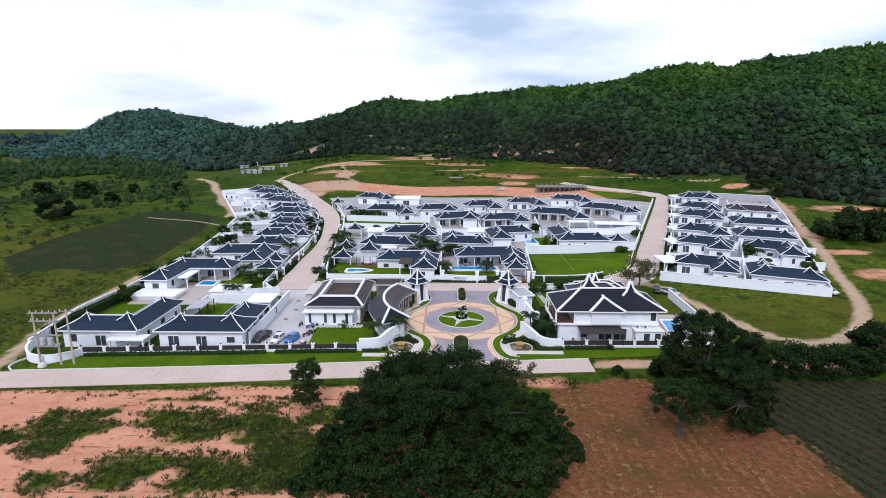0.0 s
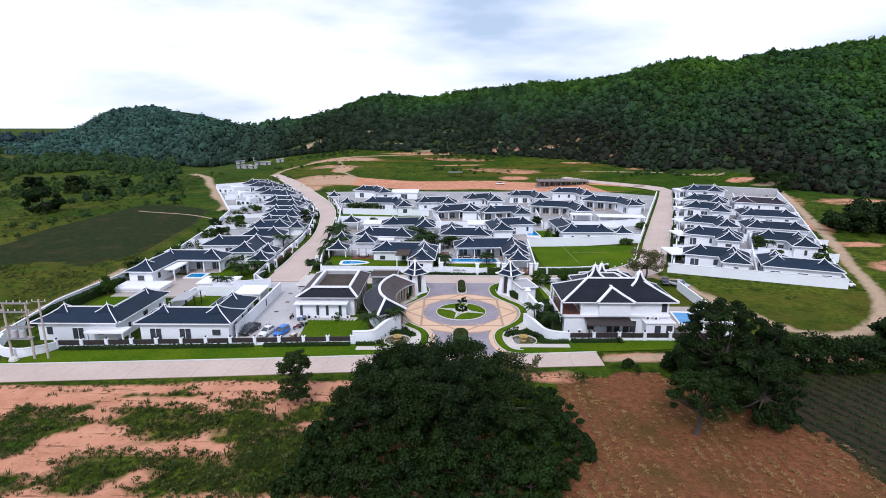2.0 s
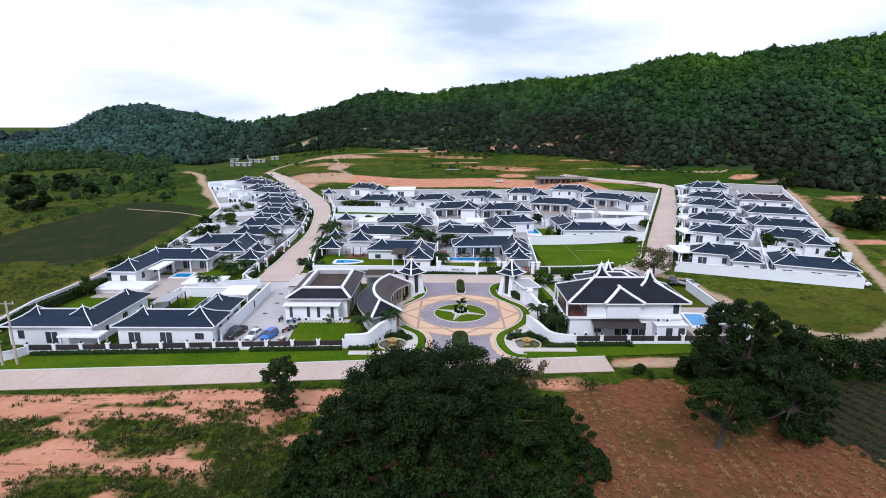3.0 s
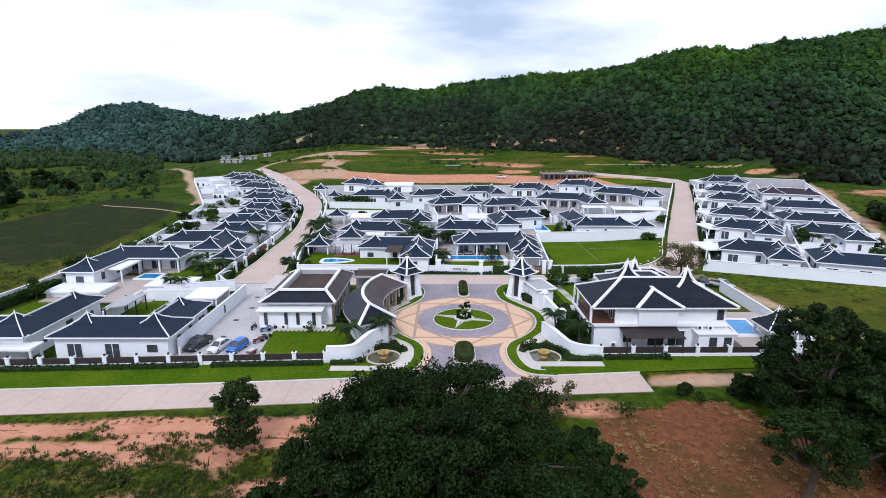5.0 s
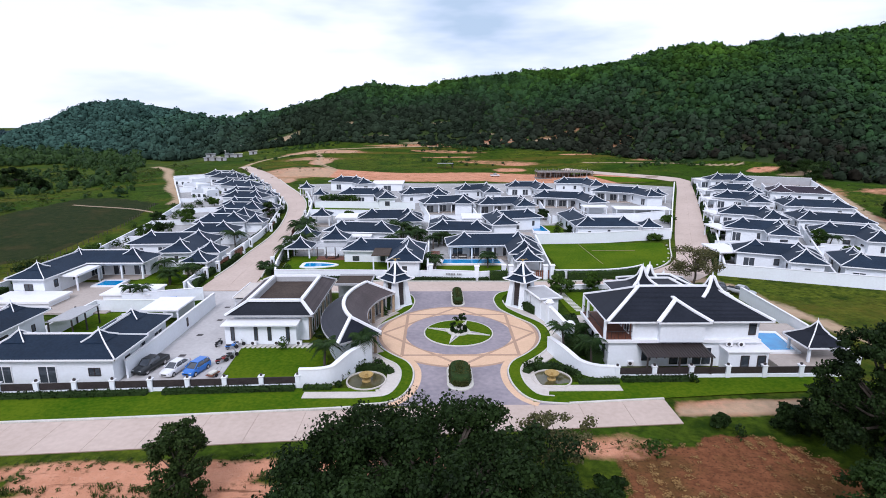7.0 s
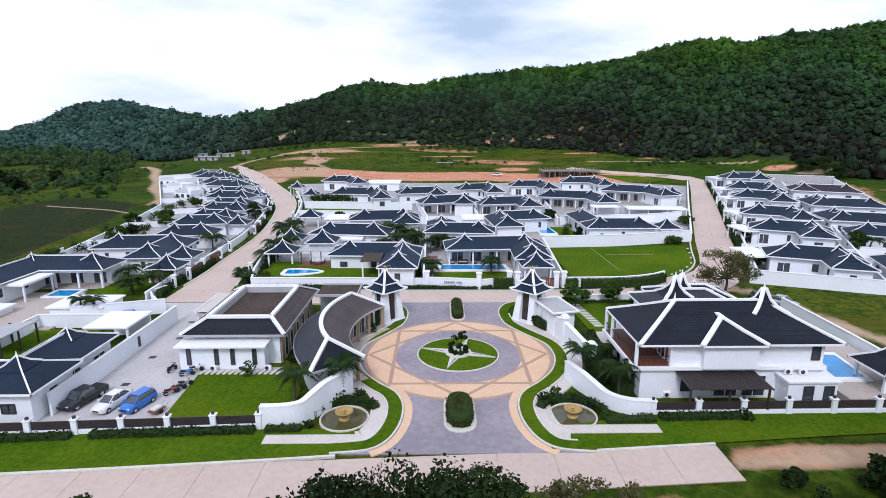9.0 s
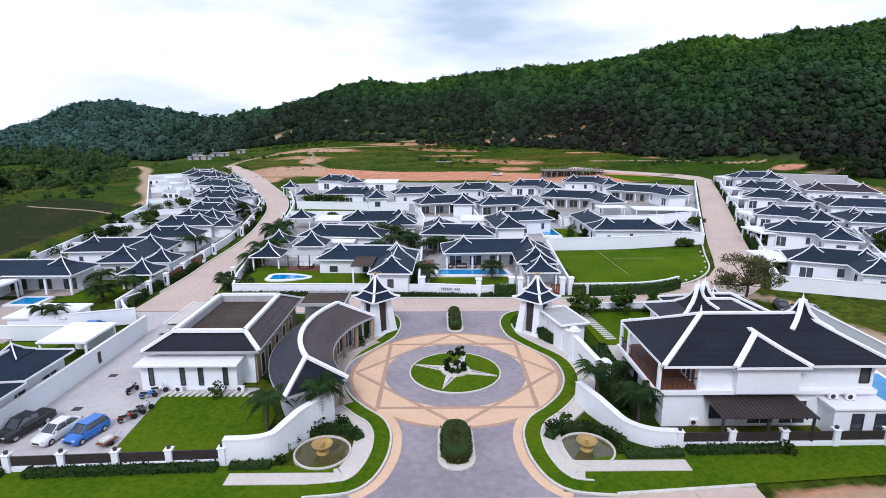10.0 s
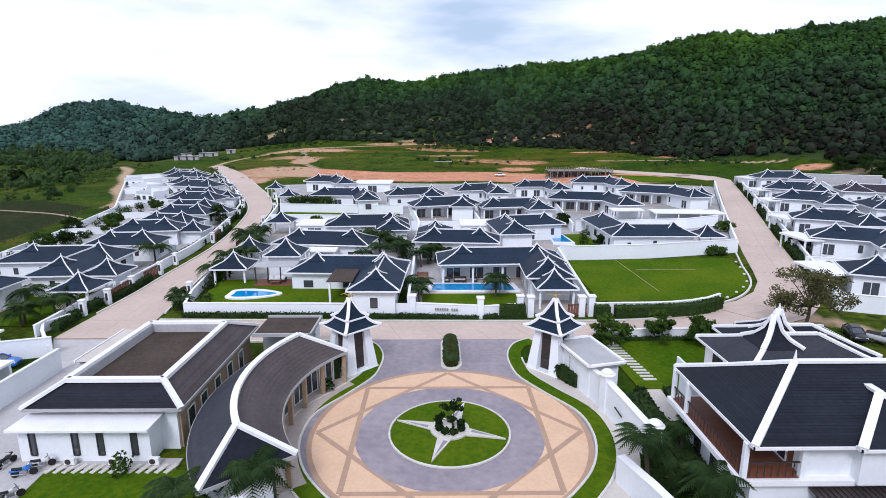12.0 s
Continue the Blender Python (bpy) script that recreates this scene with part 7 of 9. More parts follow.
for py_ in (1.0, 7.8):
    part("post", Box(-7.15, py_ - 0.06, -0.1, -7.03, py_ + 0.06, 2.3), M_WHITE, gh)
part("link_roof", Box(5.0, 5.0, 3.0, 10.0, 9.6, 3.15, 0.02), M_BROWNROOF, gh, "flat brown link roof")
bm = bmesh.new()
for a, b in (((5.0, 5.0), (10.0, 5.0)), ((10.0, 5.0), (10.0, 9.6)), ((10.0, 9.6), (5.0, 9.6))):
    beam(bm, (*a, 3.2), (*b, 3.2), 0.16, 0.3)
part("link_parapet", bm, M_GREYROOF, gh)
part("link_wall", box(bmesh.new(), 5.0, 7.6, -0.2, 9.8, 9.4, 3.0), M_WHITE, gh)
part("side_canopy", Box(-7.5, 1.0, 2.6, -5.45, 7.8, 2.68, 0.02), M_WALK, gh, "pale lean-to canopy sheet")
part("canopy_edge", Box(-7.62, 0.95, 2.54, -7.5, 7.85, 2.76, 0.01), M_TRIM, gh, "white canopy gutter")
for y in (1.3, 4.4, 7.5):
    part("canopy_post", Box(-7.45, y - 0.05, -0.1, -7.35, y + 0.05, 2.6), M_WHITE, gh)
for sx in (-1.8, 0.9, 3.4):
    ac_unit(-19 + sx, 87.3, 0.15)

# the office under a curved roof
AX, AY = 3.0, 91.0
RI, RR, RO = 11.15, 13.8, 16.4
AE, AR = 2.85, 4.55
arc = thing("reception_building", "curved reception building with arched grey roof and white ridge", "building", (AX, AY, 0))


def ap(r, deg, z):
    return Vector((r * math.cos(radians(deg)), r * math.sin(radians(deg)), z))


N_ = 26
angs = np.linspace(139, 217.5, N_)
rid = np.linspace(151, 208.5, N_)
for nm, r_out, up in (("roof_inner", RI, True), ("roof_outer", RO, False)):
    bm = bmesh.new()
    low_ = [bm.verts.new(ap(r_out, a, AE - 0.02)) for a in angs]
    top_ = [bm.verts.new(ap(RR, b, AR - 0.02)) for b in rid]
    for i in range(N_ - 1):
        bm.faces.new((low_[i], low_[i + 1], top_[i + 1], top_[i]))
    bmesh.ops.recalc_face_normals(bm, faces=bm.faces[:])
    # paler taupe tiles on the inner slope, darker slate on the outer
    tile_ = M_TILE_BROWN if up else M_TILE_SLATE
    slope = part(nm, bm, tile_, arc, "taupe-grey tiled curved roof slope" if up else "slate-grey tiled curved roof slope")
    k = 10
    for c in range(k):
        f0, f1 = c / k, (c + 1) / k
        bm = bmesh.new()
        rows = [[], [], []]
        for a, b in zip(angs, rid):
            lo_, hi_ = ap(r_out, a, AE), ap(RR, b, AR)
            rows[0].append(bm.verts.new(lo_.lerp(hi_, f0)))
            rows[1].append(bm.verts.new(lo_.lerp(hi_, f0) + Vector((0, 0, 0.02))))
            rows[2].append(bm.verts.new(lo_.lerp(hi_, f1) + Vector((0, 0, 0.004))))
        for i in range(N_ - 1):
            bm.faces.new((rows[0][i], rows[0][i + 1], rows[1][i + 1], rows[1][i]))
            bm.faces.new((rows[1][i], rows[1][i + 1], rows[2][i + 1], rows[2][i]))
        bmesh.ops.recalc_face_normals(bm, faces=bm.faces[:])
        part("tile_course", bm, tile_, slope)
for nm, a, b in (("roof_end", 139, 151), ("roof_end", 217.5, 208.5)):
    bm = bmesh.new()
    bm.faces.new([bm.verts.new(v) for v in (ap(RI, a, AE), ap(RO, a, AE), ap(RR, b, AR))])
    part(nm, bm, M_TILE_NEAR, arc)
bm = bmesh.new()
pts = [ap(RR, b, AR + 0.06) for b in rid]
for p, q in zip(pts, pts[1:]):
    beam(bm, p, q, 0.4, 0.2)
for a, b in ((139, 151), (217.5, 208.5)):
    for r in (RI, RO):
        beam(bm, ap(RR, b, AR + 0.06), ap(r, a, AE + 0.06), 0.34, 0.2)
part("ridge_trim", bm, M_TRIM, arc, "broad white ridge and hip capping")
bm = bmesh.new()
for r in (RI, RO):
    ring_ = [ap(r, a, AE - 0.1) for a in angs]
    for p, q in zip(ring_, ring_[1:]):
        beam(bm, p, q, 0.08, 0.22)
for a in (139, 217.5):
    beam(bm, ap(RI, a, AE - 0.1), ap(RO, a, AE - 0.1), 0.08, 0.22)
part("fascia", bm, M_GREYROOF, arc)
bm = bmesh.new()
ain = [ap(RI, a, AE - 0.2) for a in angs]
aout = [ap(RO, a, AE - 0.2) for a in angs]
for i in range(N_ - 1):
    bm.faces.new([bm.verts.new(v) for v in (ain[i], ain[i + 1], aout[i + 1], aout[i])])
part("soffit", bm, M_WHITE, arc)
for r0, r1, nm in ((12.3, 12.5, "wall_inner"), (15.5, 15.7, "wall_outer")):
    bm = bmesh.new()
    A = np.array([ap(r0, a, 0)[:2] for a in np.linspace(142, 213.5, 24)])
    B = np.array([ap(r1, a, 0)[:2] for a in np.linspace(142, 213.5, 24)])
    band(bm, A, B, -0.3, AE - 0.2, follow=False)
    part(nm, bm, M_WHITE if nm == "wall_outer" else M_STONE, arc)
for a in (142, 213.5):
    bm = bmesh.new()
    beam(bm, ap(12.3, a, 1.2), ap(15.7, a, 1.2), 0.2, 2.8)
    part("end_wall", bm, M_WHITE, arc)
for a in np.linspace(146, 206, 9):
    c, s = math.cos(radians(a)), math.sin(radians(a))
    window(arc, Vector((12.28 * c, 12.28 * s)), (s, -c), 1.35, 2.0, 0.2, "glazed_door")
for a in np.linspace(140, 212, 7):
    q = ap(11.35, a, 0)
    part("column", Box(q.x - 0.16, q.y - 0.16, -0.1, q.x + 0.16, q.y + 0.16, AE - 0.2, 0.02), M_STONE, arc, "sandstone column")
for dx, nm in ((-0.7, 0.8), (0.6, 0.8)):
    q = ap(13.4 + dx, 214.4, 0)
    d = ap(1, 214.4, 0)
    window(arc, Vector((q.x, q.y)) + Vector((math.sin(radians(211)), -math.cos(radians(211)))) * -0.0, (-d.x, -d.y), nm, 1.9, 0.2)
part("terrace_floor", band(bmesh.new(), np.array([ap(10.4, a, 0)[:2] for a in np.linspace(139, 213, 20)]), np.array([ap(12.3, a, 0)[:2] for a in np.linspace(139, 213, 20)]), -0.2, 0.2, follow=False), M_CONC, arc)


# gate towers
def tower(x, y, label):
    t = thing("gate_tower", label, "gate tower", (x, y, 0), 45, "gate towers")
    part("plinth", Box(-1.65, -1.65, -0.2, 1.65, 1.65, 0.25, 0.03), M_WHITE, t)
    part("core", box(bmesh.new(), -0.95, -0.95, 0.2, 0.95, 0.95, 3.9), M_DARK, t, "dark brown louvred core")
    for sx in (-1, 1):
        for sy in (-1, 1):
            bm = bmesh.new()
            lo_ = [bm.verts.new((sx * a, sy * b, 0.2)) for a, b in ((0.62, 0.62), (1.6, 0.62), (1.6, 1.6), (0.62, 1.6))]
            hi_ = [bm.verts.new((sx * a, sy * b, 3.95)) for a, b in ((0.5, 0.5), (1.1, 0.5), (1.1, 1.1), (0.5, 1.1))]
            bm.faces.new(hi_)
            for i in range(4):
                bm.faces.new((lo_[i], lo_[(i + 1) % 4], hi_[(i + 1) % 4], hi_[i]))
            bmesh.ops.recalc_face_normals(bm, faces=bm.faces[:])
            part("buttress", bm, M_WHITE, t, "white sloping corner buttress")
    for k in range(4):
        for zz in np.arange(0.5, 3.8, 0.36):
            bm = bmesh.new()
            r = Matrix.Rotation(k * math.pi / 2, 4, "Z")
            beam(bm, r @ Vector((-0.5, -0.97, zz)), r @ Vector((0.5, -0.97, zz)), 0.05, 0.03)
            part("louvre", bm, M_DARK, t)
    for tier, prof in (("lower_roof", [(1.75, 3.95), (1.45, 4.12), (1.15, 4.38), (0.9, 4.75)]), ("upper_roof", [(1.02, 4.72), (0.72, 5.02), (0.42, 5.55), (0.12, 6.25)])):
        bm = bmesh.new()
        rows = [[bm.verts.new((sx * r, sy * r, z)) for sx, sy in ((-1, -1), (1, -1), (1, 1), (-1, 1))] for r, z in prof]
        for a, b in zip(rows, rows[1:]):
            for i in range(4):
                bm.faces.new((a[i], a[(i + 1) % 4], b[(i + 1) % 4], b[i]))
        bm.faces.new(rows[0][::-1])
        bm.faces.new(rows[-1])
        rf = part(tier, bm, M_TILE, t, "slate-blue flared pagoda roof")
        for sx, sy in ((-1, -1), (1, -1), (1, 1), (-1, 1)):
            bm = bmesh.new()
            pts_ = [Vector((sx * r, sy * r, z + 0.06)) for r, z in prof]
            pts_[0] += Vector((sx * 0.14, sy * 0.14, 0.06))
            for p, q in zip(pts_, pts_[1:]):
                beam(bm, p, q, 0.26, 0.16)
            part("hip_trim", bm, M_TRIM, rf, "broad white hip capping")
        r, z = prof[0]
        bm = bmesh.new()
        cs = [Vector((sx * r, sy * r, z)) for sx, sy in ((-1, -1), (1, -1), (1, 1), (-1, 1))]
        for i in range(4):
            beam(bm, cs[i], cs[(i + 1) % 4], 0.1, 0.12)
        part("eave_trim", bm, M_TRIM, rf)
    cap = part("cap", Box(-0.22, -0.22, 6.2, 0.22, 0.22, 6.42, 0.04), M_TRIM, t)
    bm = bmesh.new()
    lathe(bm, [(0.05, 6.4), (0.11, 6.5), (0.13, 6.62), (0.06, 6.78), (0.02, 6.85)], 8)
    for s in (-1, 1):
        beam(bm, (0.05 * s, 0.05 * s, 6.6), (0.32 * s, -0.32 * s, 6.8), 0.1, 0.05)
        beam(bm, (0.32 * s, -0.32 * s, 6.8), (0.5 * s, -0.5 * s, 6.68), 0.08, 0.04)
    part("finial", bm, M_GOLD, t, "small gilded winged finial")
    return t


tower(-5.6, 101.4, "white gate tower with two-tier slate-blue pagoda roof by the reception")
tower(11.9, 101.0, "white gate tower with two-tier slate-blue pagoda roof by garden wall")


# garden walls beside the gate
def shaped_wall(name, pts, heights, thick, label, n=28, cap=True):
    p = curve_through(pts, n)
    hs = np.interp(np.linspace(0, 1, n), np.linspace(0, 1, len(heights)), heights)
    a, b = offset_line(p, thick / 2), offset_line(p, -thick / 2)
    bm = bmesh.new()
    rows = [[bm.verts.new((a[i][0], a[i][1], -0.3)), bm.verts.new((a[i][0], a[i][1], hs[i])), bm.verts.new((b[i][0], b[i][1], hs[i])), bm.verts.new((b[i][0], b[i][1], -0.3))] for i in range(n)]
    for r, q in zip(rows, rows[1:]):
        for k in range(3):
            bm.faces.new((r[k], r[k + 1], q[k + 1], q[k]))
    bm.faces.new(rows[0][::-1])
    bm.faces.new(rows[-1])
    bmesh.ops.recalc_face_normals(bm, faces=bm.faces[:])
    w = tagged(part(name, bm, M_WHITE), label, "wall", kind="structure")
    if cap:
        bm = bmesh.new()
        for i in range(n - 1):
            beam(bm, (*p[i], hs[i] + 0.04), (*p[i + 1], hs[i + 1] + 0.04), thick + 0.1, 0.09)
        part("coping", bm, M_TRIM, w)
    return w


shaped_wall("wall_feature", [(-13.1, 77.4), (-11.4, 77.5), (-10.2, 77.9), (-9.3, 79.0), (-8.3, 80.7), (-6.8, 82.4)], [1.85, 1.85, 1.85, 1.87, 2.2, 2.4, 2.45, 2.5, 2.55], 0.45, "thick white feature wall stepping up to the fountain")
shaped_wall("wall_feature", [(18.1, 79.0), (16.4, 79.2), (15.0, 80.1), (14.1, 81.7), (13.2, 83.6), (12.6, 85.4)], [1.25, 1.25, 1.25, 1.3, 1.55, 1.8, 1.85, 1.8], 0.45, "thick white feature wall sweeping up to the fountain")
shaped_wall("wall_garden_curved", [(14.2, 93.5), (14.6, 91.4), (15.0, 89.4), (15.4, 87.6)], [2.6, 2.5, 2.3, 2.1], 0.4, "tall curved white garden wall with a rounded coping")
shaped_wall("wall_gatehouse", [(12.6, 99.2), (13.4, 96.6), (14.2, 93.8)], [2.55, 2.55, 2.55], 0.3, "tall white gatehouse wall")
gt = thing("gatehouse", "small white gatehouse with a flat grey roof", "building", (14.1, 98.0, 0), 14)
part("wall", box(bmesh.new(), -1.2, -2.3, -0.2, 1.3, 2.4, 2.7), M_WHITE, gt)
part("flat_roof", Box(-1.5, -2.7, 2.7, 1.6, 2.8, 2.9, 0.03), M_GREYROOF, gt, "flat pale grey roof slab")
bm = bmesh.new()
for a, b in (((-1.5, -2.7), (1.6, -2.7)), ((1.6, -2.7), (1.6, 2.8)), ((-1.5, 2.8), (1.6, 2.8)), ((-1.5, -2.7), (-1.5, 2.8))):
    beam(bm, (*a, 2.95), (*b, 2.95), 0.22, 0.16)
part("roof_edge", bm, M_TRIM, gt)
window(gt, Vector((-1.21, 0.9)), (0, -1), 0.5, 1.0, 1.2)
for x, y, h in ((14.2, 93.4, 3.0), (15.4, 87.5, 2.4)):
    g = thing("gate_pier", "white square pier with a moulded round cap", "pier", (x, y, 0), 20, "gate piers")
    part("shaft", Box(-0.36, -0.36, -0.2, 0.36, 0.36, h, 0.03), M_WHITE, g)
    part("cap", lathe(bmesh.new(), [(0.36, h), (0.55, h + 0.06), (0.58, h + 0.16), (0.42, h + 0.22), (0.45, h + 0.32), (0.28, h + 0.46), (0.05, h + 0.52)], 18), M_TRIM, g)
sign = thing("wall_mark", "dark metal emblem bars on the curved white wall", "sign", (14.45, 90.6, 1.2), 0)
for dy, dz, ln in ((0.9, 0.35, 0.9), (-0.35, -0.05, 0.25), (-0.5, -0.2, 0.16)):
    bm = bmesh.new()
    beam(bm, (-0.03 - 0.23 * dy, dy, dz), (-0.03 - 0.23 * (dy - ln), dy - ln, dz - 0.25), 0.05, 0.1)
    part("bar", bm, M_DARK, sign)
# name on the street wall, as plain bars
sg = thing("wall_sign", "grey raised lettering bars on the white street wall", "sign", (2.8, 113.2, 1.25), -7)
for k in range(10):
    if k != 6:
        part("letter_bar", Box(-1.25 + 0.26 * k, -0.18, -0.13, -1.07 + 0.26 * k, -0.12, 0.13, 0.01), M_STEEL, sg)
for x, y in ((-0.9, 113.75), (6.5, 112.85), (10.9, 113.5), (12.0, 113.2), (17.6, 113.2), (18.7, 113.3)):
    g = thing("wall_pier", "white square wall pier with flat cap", "pier", (x, y, 0.5), 0, "wall piers")
    part("shaft", Box(-0.34, -0.34, -0.8, 0.34, 0.34, 2.1, 0.02), M_WHITE, g)
    part("cap", Box(-0.44, -0.44, 2.1, 0.44, 0.44, 2.25, 0.03), M_TRIM, g)


# fountains
def fountain(x, y):
    f = thing("fountain", "round white fountain basin with a yellow stone bowl", "fountain", (x, y, 0), 0, "fountains")
    part("basin", lathe(bmesh.new(), [(1.98, -0.1), (1.98, 0.2), (1.95, 0.235), (1.86, 0.235), (1.83, 0.2), (1.83, 0.02)], 48), M_WALK, f, "low cream basin rim")
    part("water", lathe(bmesh.new(), [(1.84, 0.0), (1.84, 0.1)], 40), M_POND, f, "dark still water")
    bowl = part("bowl", lathe(bmesh.new(), [(0.44, 0.05), (0.44, 0.2), (0.28, 0.26), (0.22, 0.34), (0.24, 0.4), (0.38, 0.47), (0.6, 0.6), (0.7, 0.76), (0.73, 0.83), (0.67, 0.83), (0.54, 0.67), (0.26, 0.57), (0.1, 0.56)], 28), M_GOLD, f, "yellow stone bowl on a pedestal")
    smooth_shade(bowl)
    part("spout", lathe(bmesh.new(), [(0.14, 0.58), (0.1, 0.78), (0.15, 0.88), (0.05, 1.0)], 10), M_GOLD, f)


fountain(-6.8, 78.45)
fountain(11.55, 78.65)


# front fence
def fence_run(p, q, n, label):
    p, q = np.array(p, float), np.array(q, float)
    length = np.hypot(*(q - p))
    turn = math.degrees(math.atan2(q[1] - p[1], q[0] - p[0]))
    f = thing("front_fence", label, "fence", (p[0], p[1], 0), turn, "front fences")
    part("base_wall", Box(0, -0.12, -0.3, length, 0.12, 0.42, 0.015), M_WHITE, f)
    step = length / n
    for i in range(n + 1):
        x = i * step
        po = part("post", Box(x - 0.22, -0.22, -0.3, x + 0.22, 0.22, 1.3, 0.02), M_WHITE, f)
        part("post_cap", Box(x - 0.28, -0.28, 1.3, x + 0.28, 0.28, 1.38, 0.02), M_TRIM, po)
        part("post_lamp", Box(x - 0.1, -0.1, 1.38, x + 0.1, 0.1, 1.6, 0.02), M_DARK, po, "small dark lantern")
        if i < n:
            for z in np.arange(0.5, 1.14, 0.115):
                part("slat", box(bmesh.new(), x + 0.22, -0.035, z, x + step - 0.22, 0.035, z + 0.1), M_DARK, f)


fence_run((-54.4, 75.2), (-13.2, 77.3), 12, "dark slatted fence between white posts on low wall")
fence_run((18.1, 78.9), (40.3, 79.1), 6, "dark slatted fence between white posts beside the lawn")
shaped_wall("wall_corner", [(-54.4, 75.2), (-55.2, 73.6), (-57.0, 72.2), (-60.0, 72.6), (-62.2, 74.6), (-63.4, 77.0)], [1.0, 1.2, 1.25, 1.25, 1.35, 1.5], 0.25, "low curved white corner wall")

# the two-storey house
tv = thing("two_storey_house", "white two-storey house with broad charcoal hipped roof and balcony", "house", (26.4, 85.6, 0))
part("wall_lower", box(bmesh.new(), -8.4, -3.9, -0.3, 7.1, 3.9, 2.8), M_WHITE, tv)
part("wall_upper", box(bmesh.new(), -5.9, -3.9, 3.1, 7.1, 3.9, 5.05), M_WHITE, tv)
part("floor_band", Box(-9.2, -4.3, 2.75, 7.25, 4.6, 3.1, 0.03), M_TRIM, tv, "white floor band")
part("balcony_deck", Box(-9.0, -4.1, 3.1, -5.9, 4.4, 3.13), M_WOOD, tv, "red-brown balcony deck")
part("balcony_wall", box(bmesh.new(), -5.93, -3.2, 3.1, -5.9, 3.6, 5.0), M_WOOD, tv, "red-brown rear wall of the balcony")
for y in (-4.0, 2.4, 4.3):
    part("column", Box(-9.05, y - 0.13, 3.1, -8.79, y + 0.13, 5.1, 0.02), M_WHITE, tv)
part("column", Box(-6.1, -4.13, 3.1, -5.84, -3.87, 5.1, 0.02), M_WHITE, tv)
for a, b, n_ in (((-8.95, -4.0), (-8.95, 4.3), 22), ((-8.95, -4.0), (-6.0, -4.0), 8)):
    bm = bmesh.new()
    beam(bm, (*a, 3.95), (*b, 3.95), 0.08, 0.06)
    part("handrail", bm, M_DARK, tv)
    for k in range(n_ + 1):
        q = Vector((*a, 0)).lerp(Vector((*b, 0)), k / n_)
        part("baluster", Box(q.x - 0.02, q.y - 0.02, 3.12, q.x + 0.02, q.y + 0.02, 3.92), M_DARK, tv)
hip_roof(tv, -4.3, 0, 3.6, 0, 4.6, 5.2, 7.55, M_TILE_NEAR, (False, False), trim_w=0.36)
hip_roof(tv, -1.1, -2.2, -1.1, 0.6, 2.75, 5.24, 6.75, M_TILE_NEAR, (False, False), name="front_roof", trim_w=0.42)
mr = [o for o in tv.children if o.name.startswith("roof")][0]
for sy in (-1,):
    courses(mr, (-8.9, -4.6, 5.22), (8.2, -4.6, 5.22), (-4.3, -0.02, 7.56), (3.6, -0.02, 7.56), 27, M_TILE_NEAR, lap=0.01)
courses(mr, (-8.9, 4.6, 5.22), (-8.9, -4.6, 5.22), (-4.3, 0, 7.56), (-4.3, -0.01, 7.56), 27, M_TILE_NEAR, lap=0.01)


def flared_peak(parent, x, y, z0, r, h, name="roof_peak"):
    """A steep flared pyramid with white hips and a finial."""
    prof = [(r, 0), (r * 0.55, h * 0.22), (r * 0.28, h * 0.5), (r * 0.08, h)]
    bm = bmesh.new()
    rows = [[bm.verts.new((x + sx * a, y + sy * a, z0 + z)) for sx, sy in ((-1, -1), (1, -1), (1, 1), (-1, 1))] for a, z in prof]
    for a, b in zip(rows, rows[1:]):
        for i in range(4):
            bm.faces.new((a[i], a[(i + 1) % 4], b[(i + 1) % 4], b[i]))
    bm.faces.new(rows[-1])
    pk = part(name, bm, M_TILE_NEAR, parent)
    bm = bmesh.new()
    for sx, sy in ((-1, -1), (1, -1), (1, 1), (-1, 1)):
        pts_ = [Vector((x + sx * a, y + sy * a, z0 + z + 0.05)) for a, z in prof]
        for p, q in zip(pts_, pts_[1:]):
            beam(bm, p, q, 0.34, 0.16)
    tube(bm, [(x, y, z0 + h), (x, y, z0 + h + 0.55)], 0.12, 0.02, 6)
    part("peak_trim", bm, M_TRIM, pk, "broad white hips with a finial")


flared_peak(tv, 3.7, 0, 6.75, 1.6, 1.9)
bm = tube(bmesh.new(), [(-4.3, 0, 7.5), (-4.3, 0, 8.3)], 0.14, 0.02, 6)
part("finial", bm, M_TRIM, tv)
for x, y, w, h, z in ((-4.4, -3.91, 0.9, 1.6, 0.7), (-2.8, -3.91, 0.6, 1.3, 3.5), (6.4, -3.91, 0.7, 1.3, 3.5), (1.4, -3.91, 2.0, 1.9, 0.2), (-1.0, -3.91, 2.0, 1.9, 0.2)):
    window(tv, Vector((x, y)), (1, 0), w, h, z, "window" if h < 1.8 else "glazed_door")
for y in (-2.4, -0.4, 1.6):
    window(tv, Vector((-8.41, y)), (0, -1), 0.7, 1.9, 0.4)
for y in (-2.0, 0.2, 2.4):
    window(tv, Vector((-5.94, y)), (0, -1), 1.5, 1.75, 3.15, "glazed_door")
for y in (-2.0, 1.5):
    window(tv, Vector((7.11, y)), (0, 1), 1.2, 1.4, 3.4)
part("front_bay", box(bmesh.new(), -3.4, -4.5, 2.95, 1.2, -3.9, 5.2), M_WHITE, tv)
annex = thing("service_annex", "low white service annex with flat roof", "building", (31.4, 81.0, 0))
part("wall", box(bmesh.new(), -1.7, -1.0, -0.2, 2.4, 1.1, 2.25), M_WHITE, annex)
part("flat_roof", Box(-1.9, -1.2, 2.25, 2.6, 1.2, 2.42, 0.02), M_TRIM, annex)
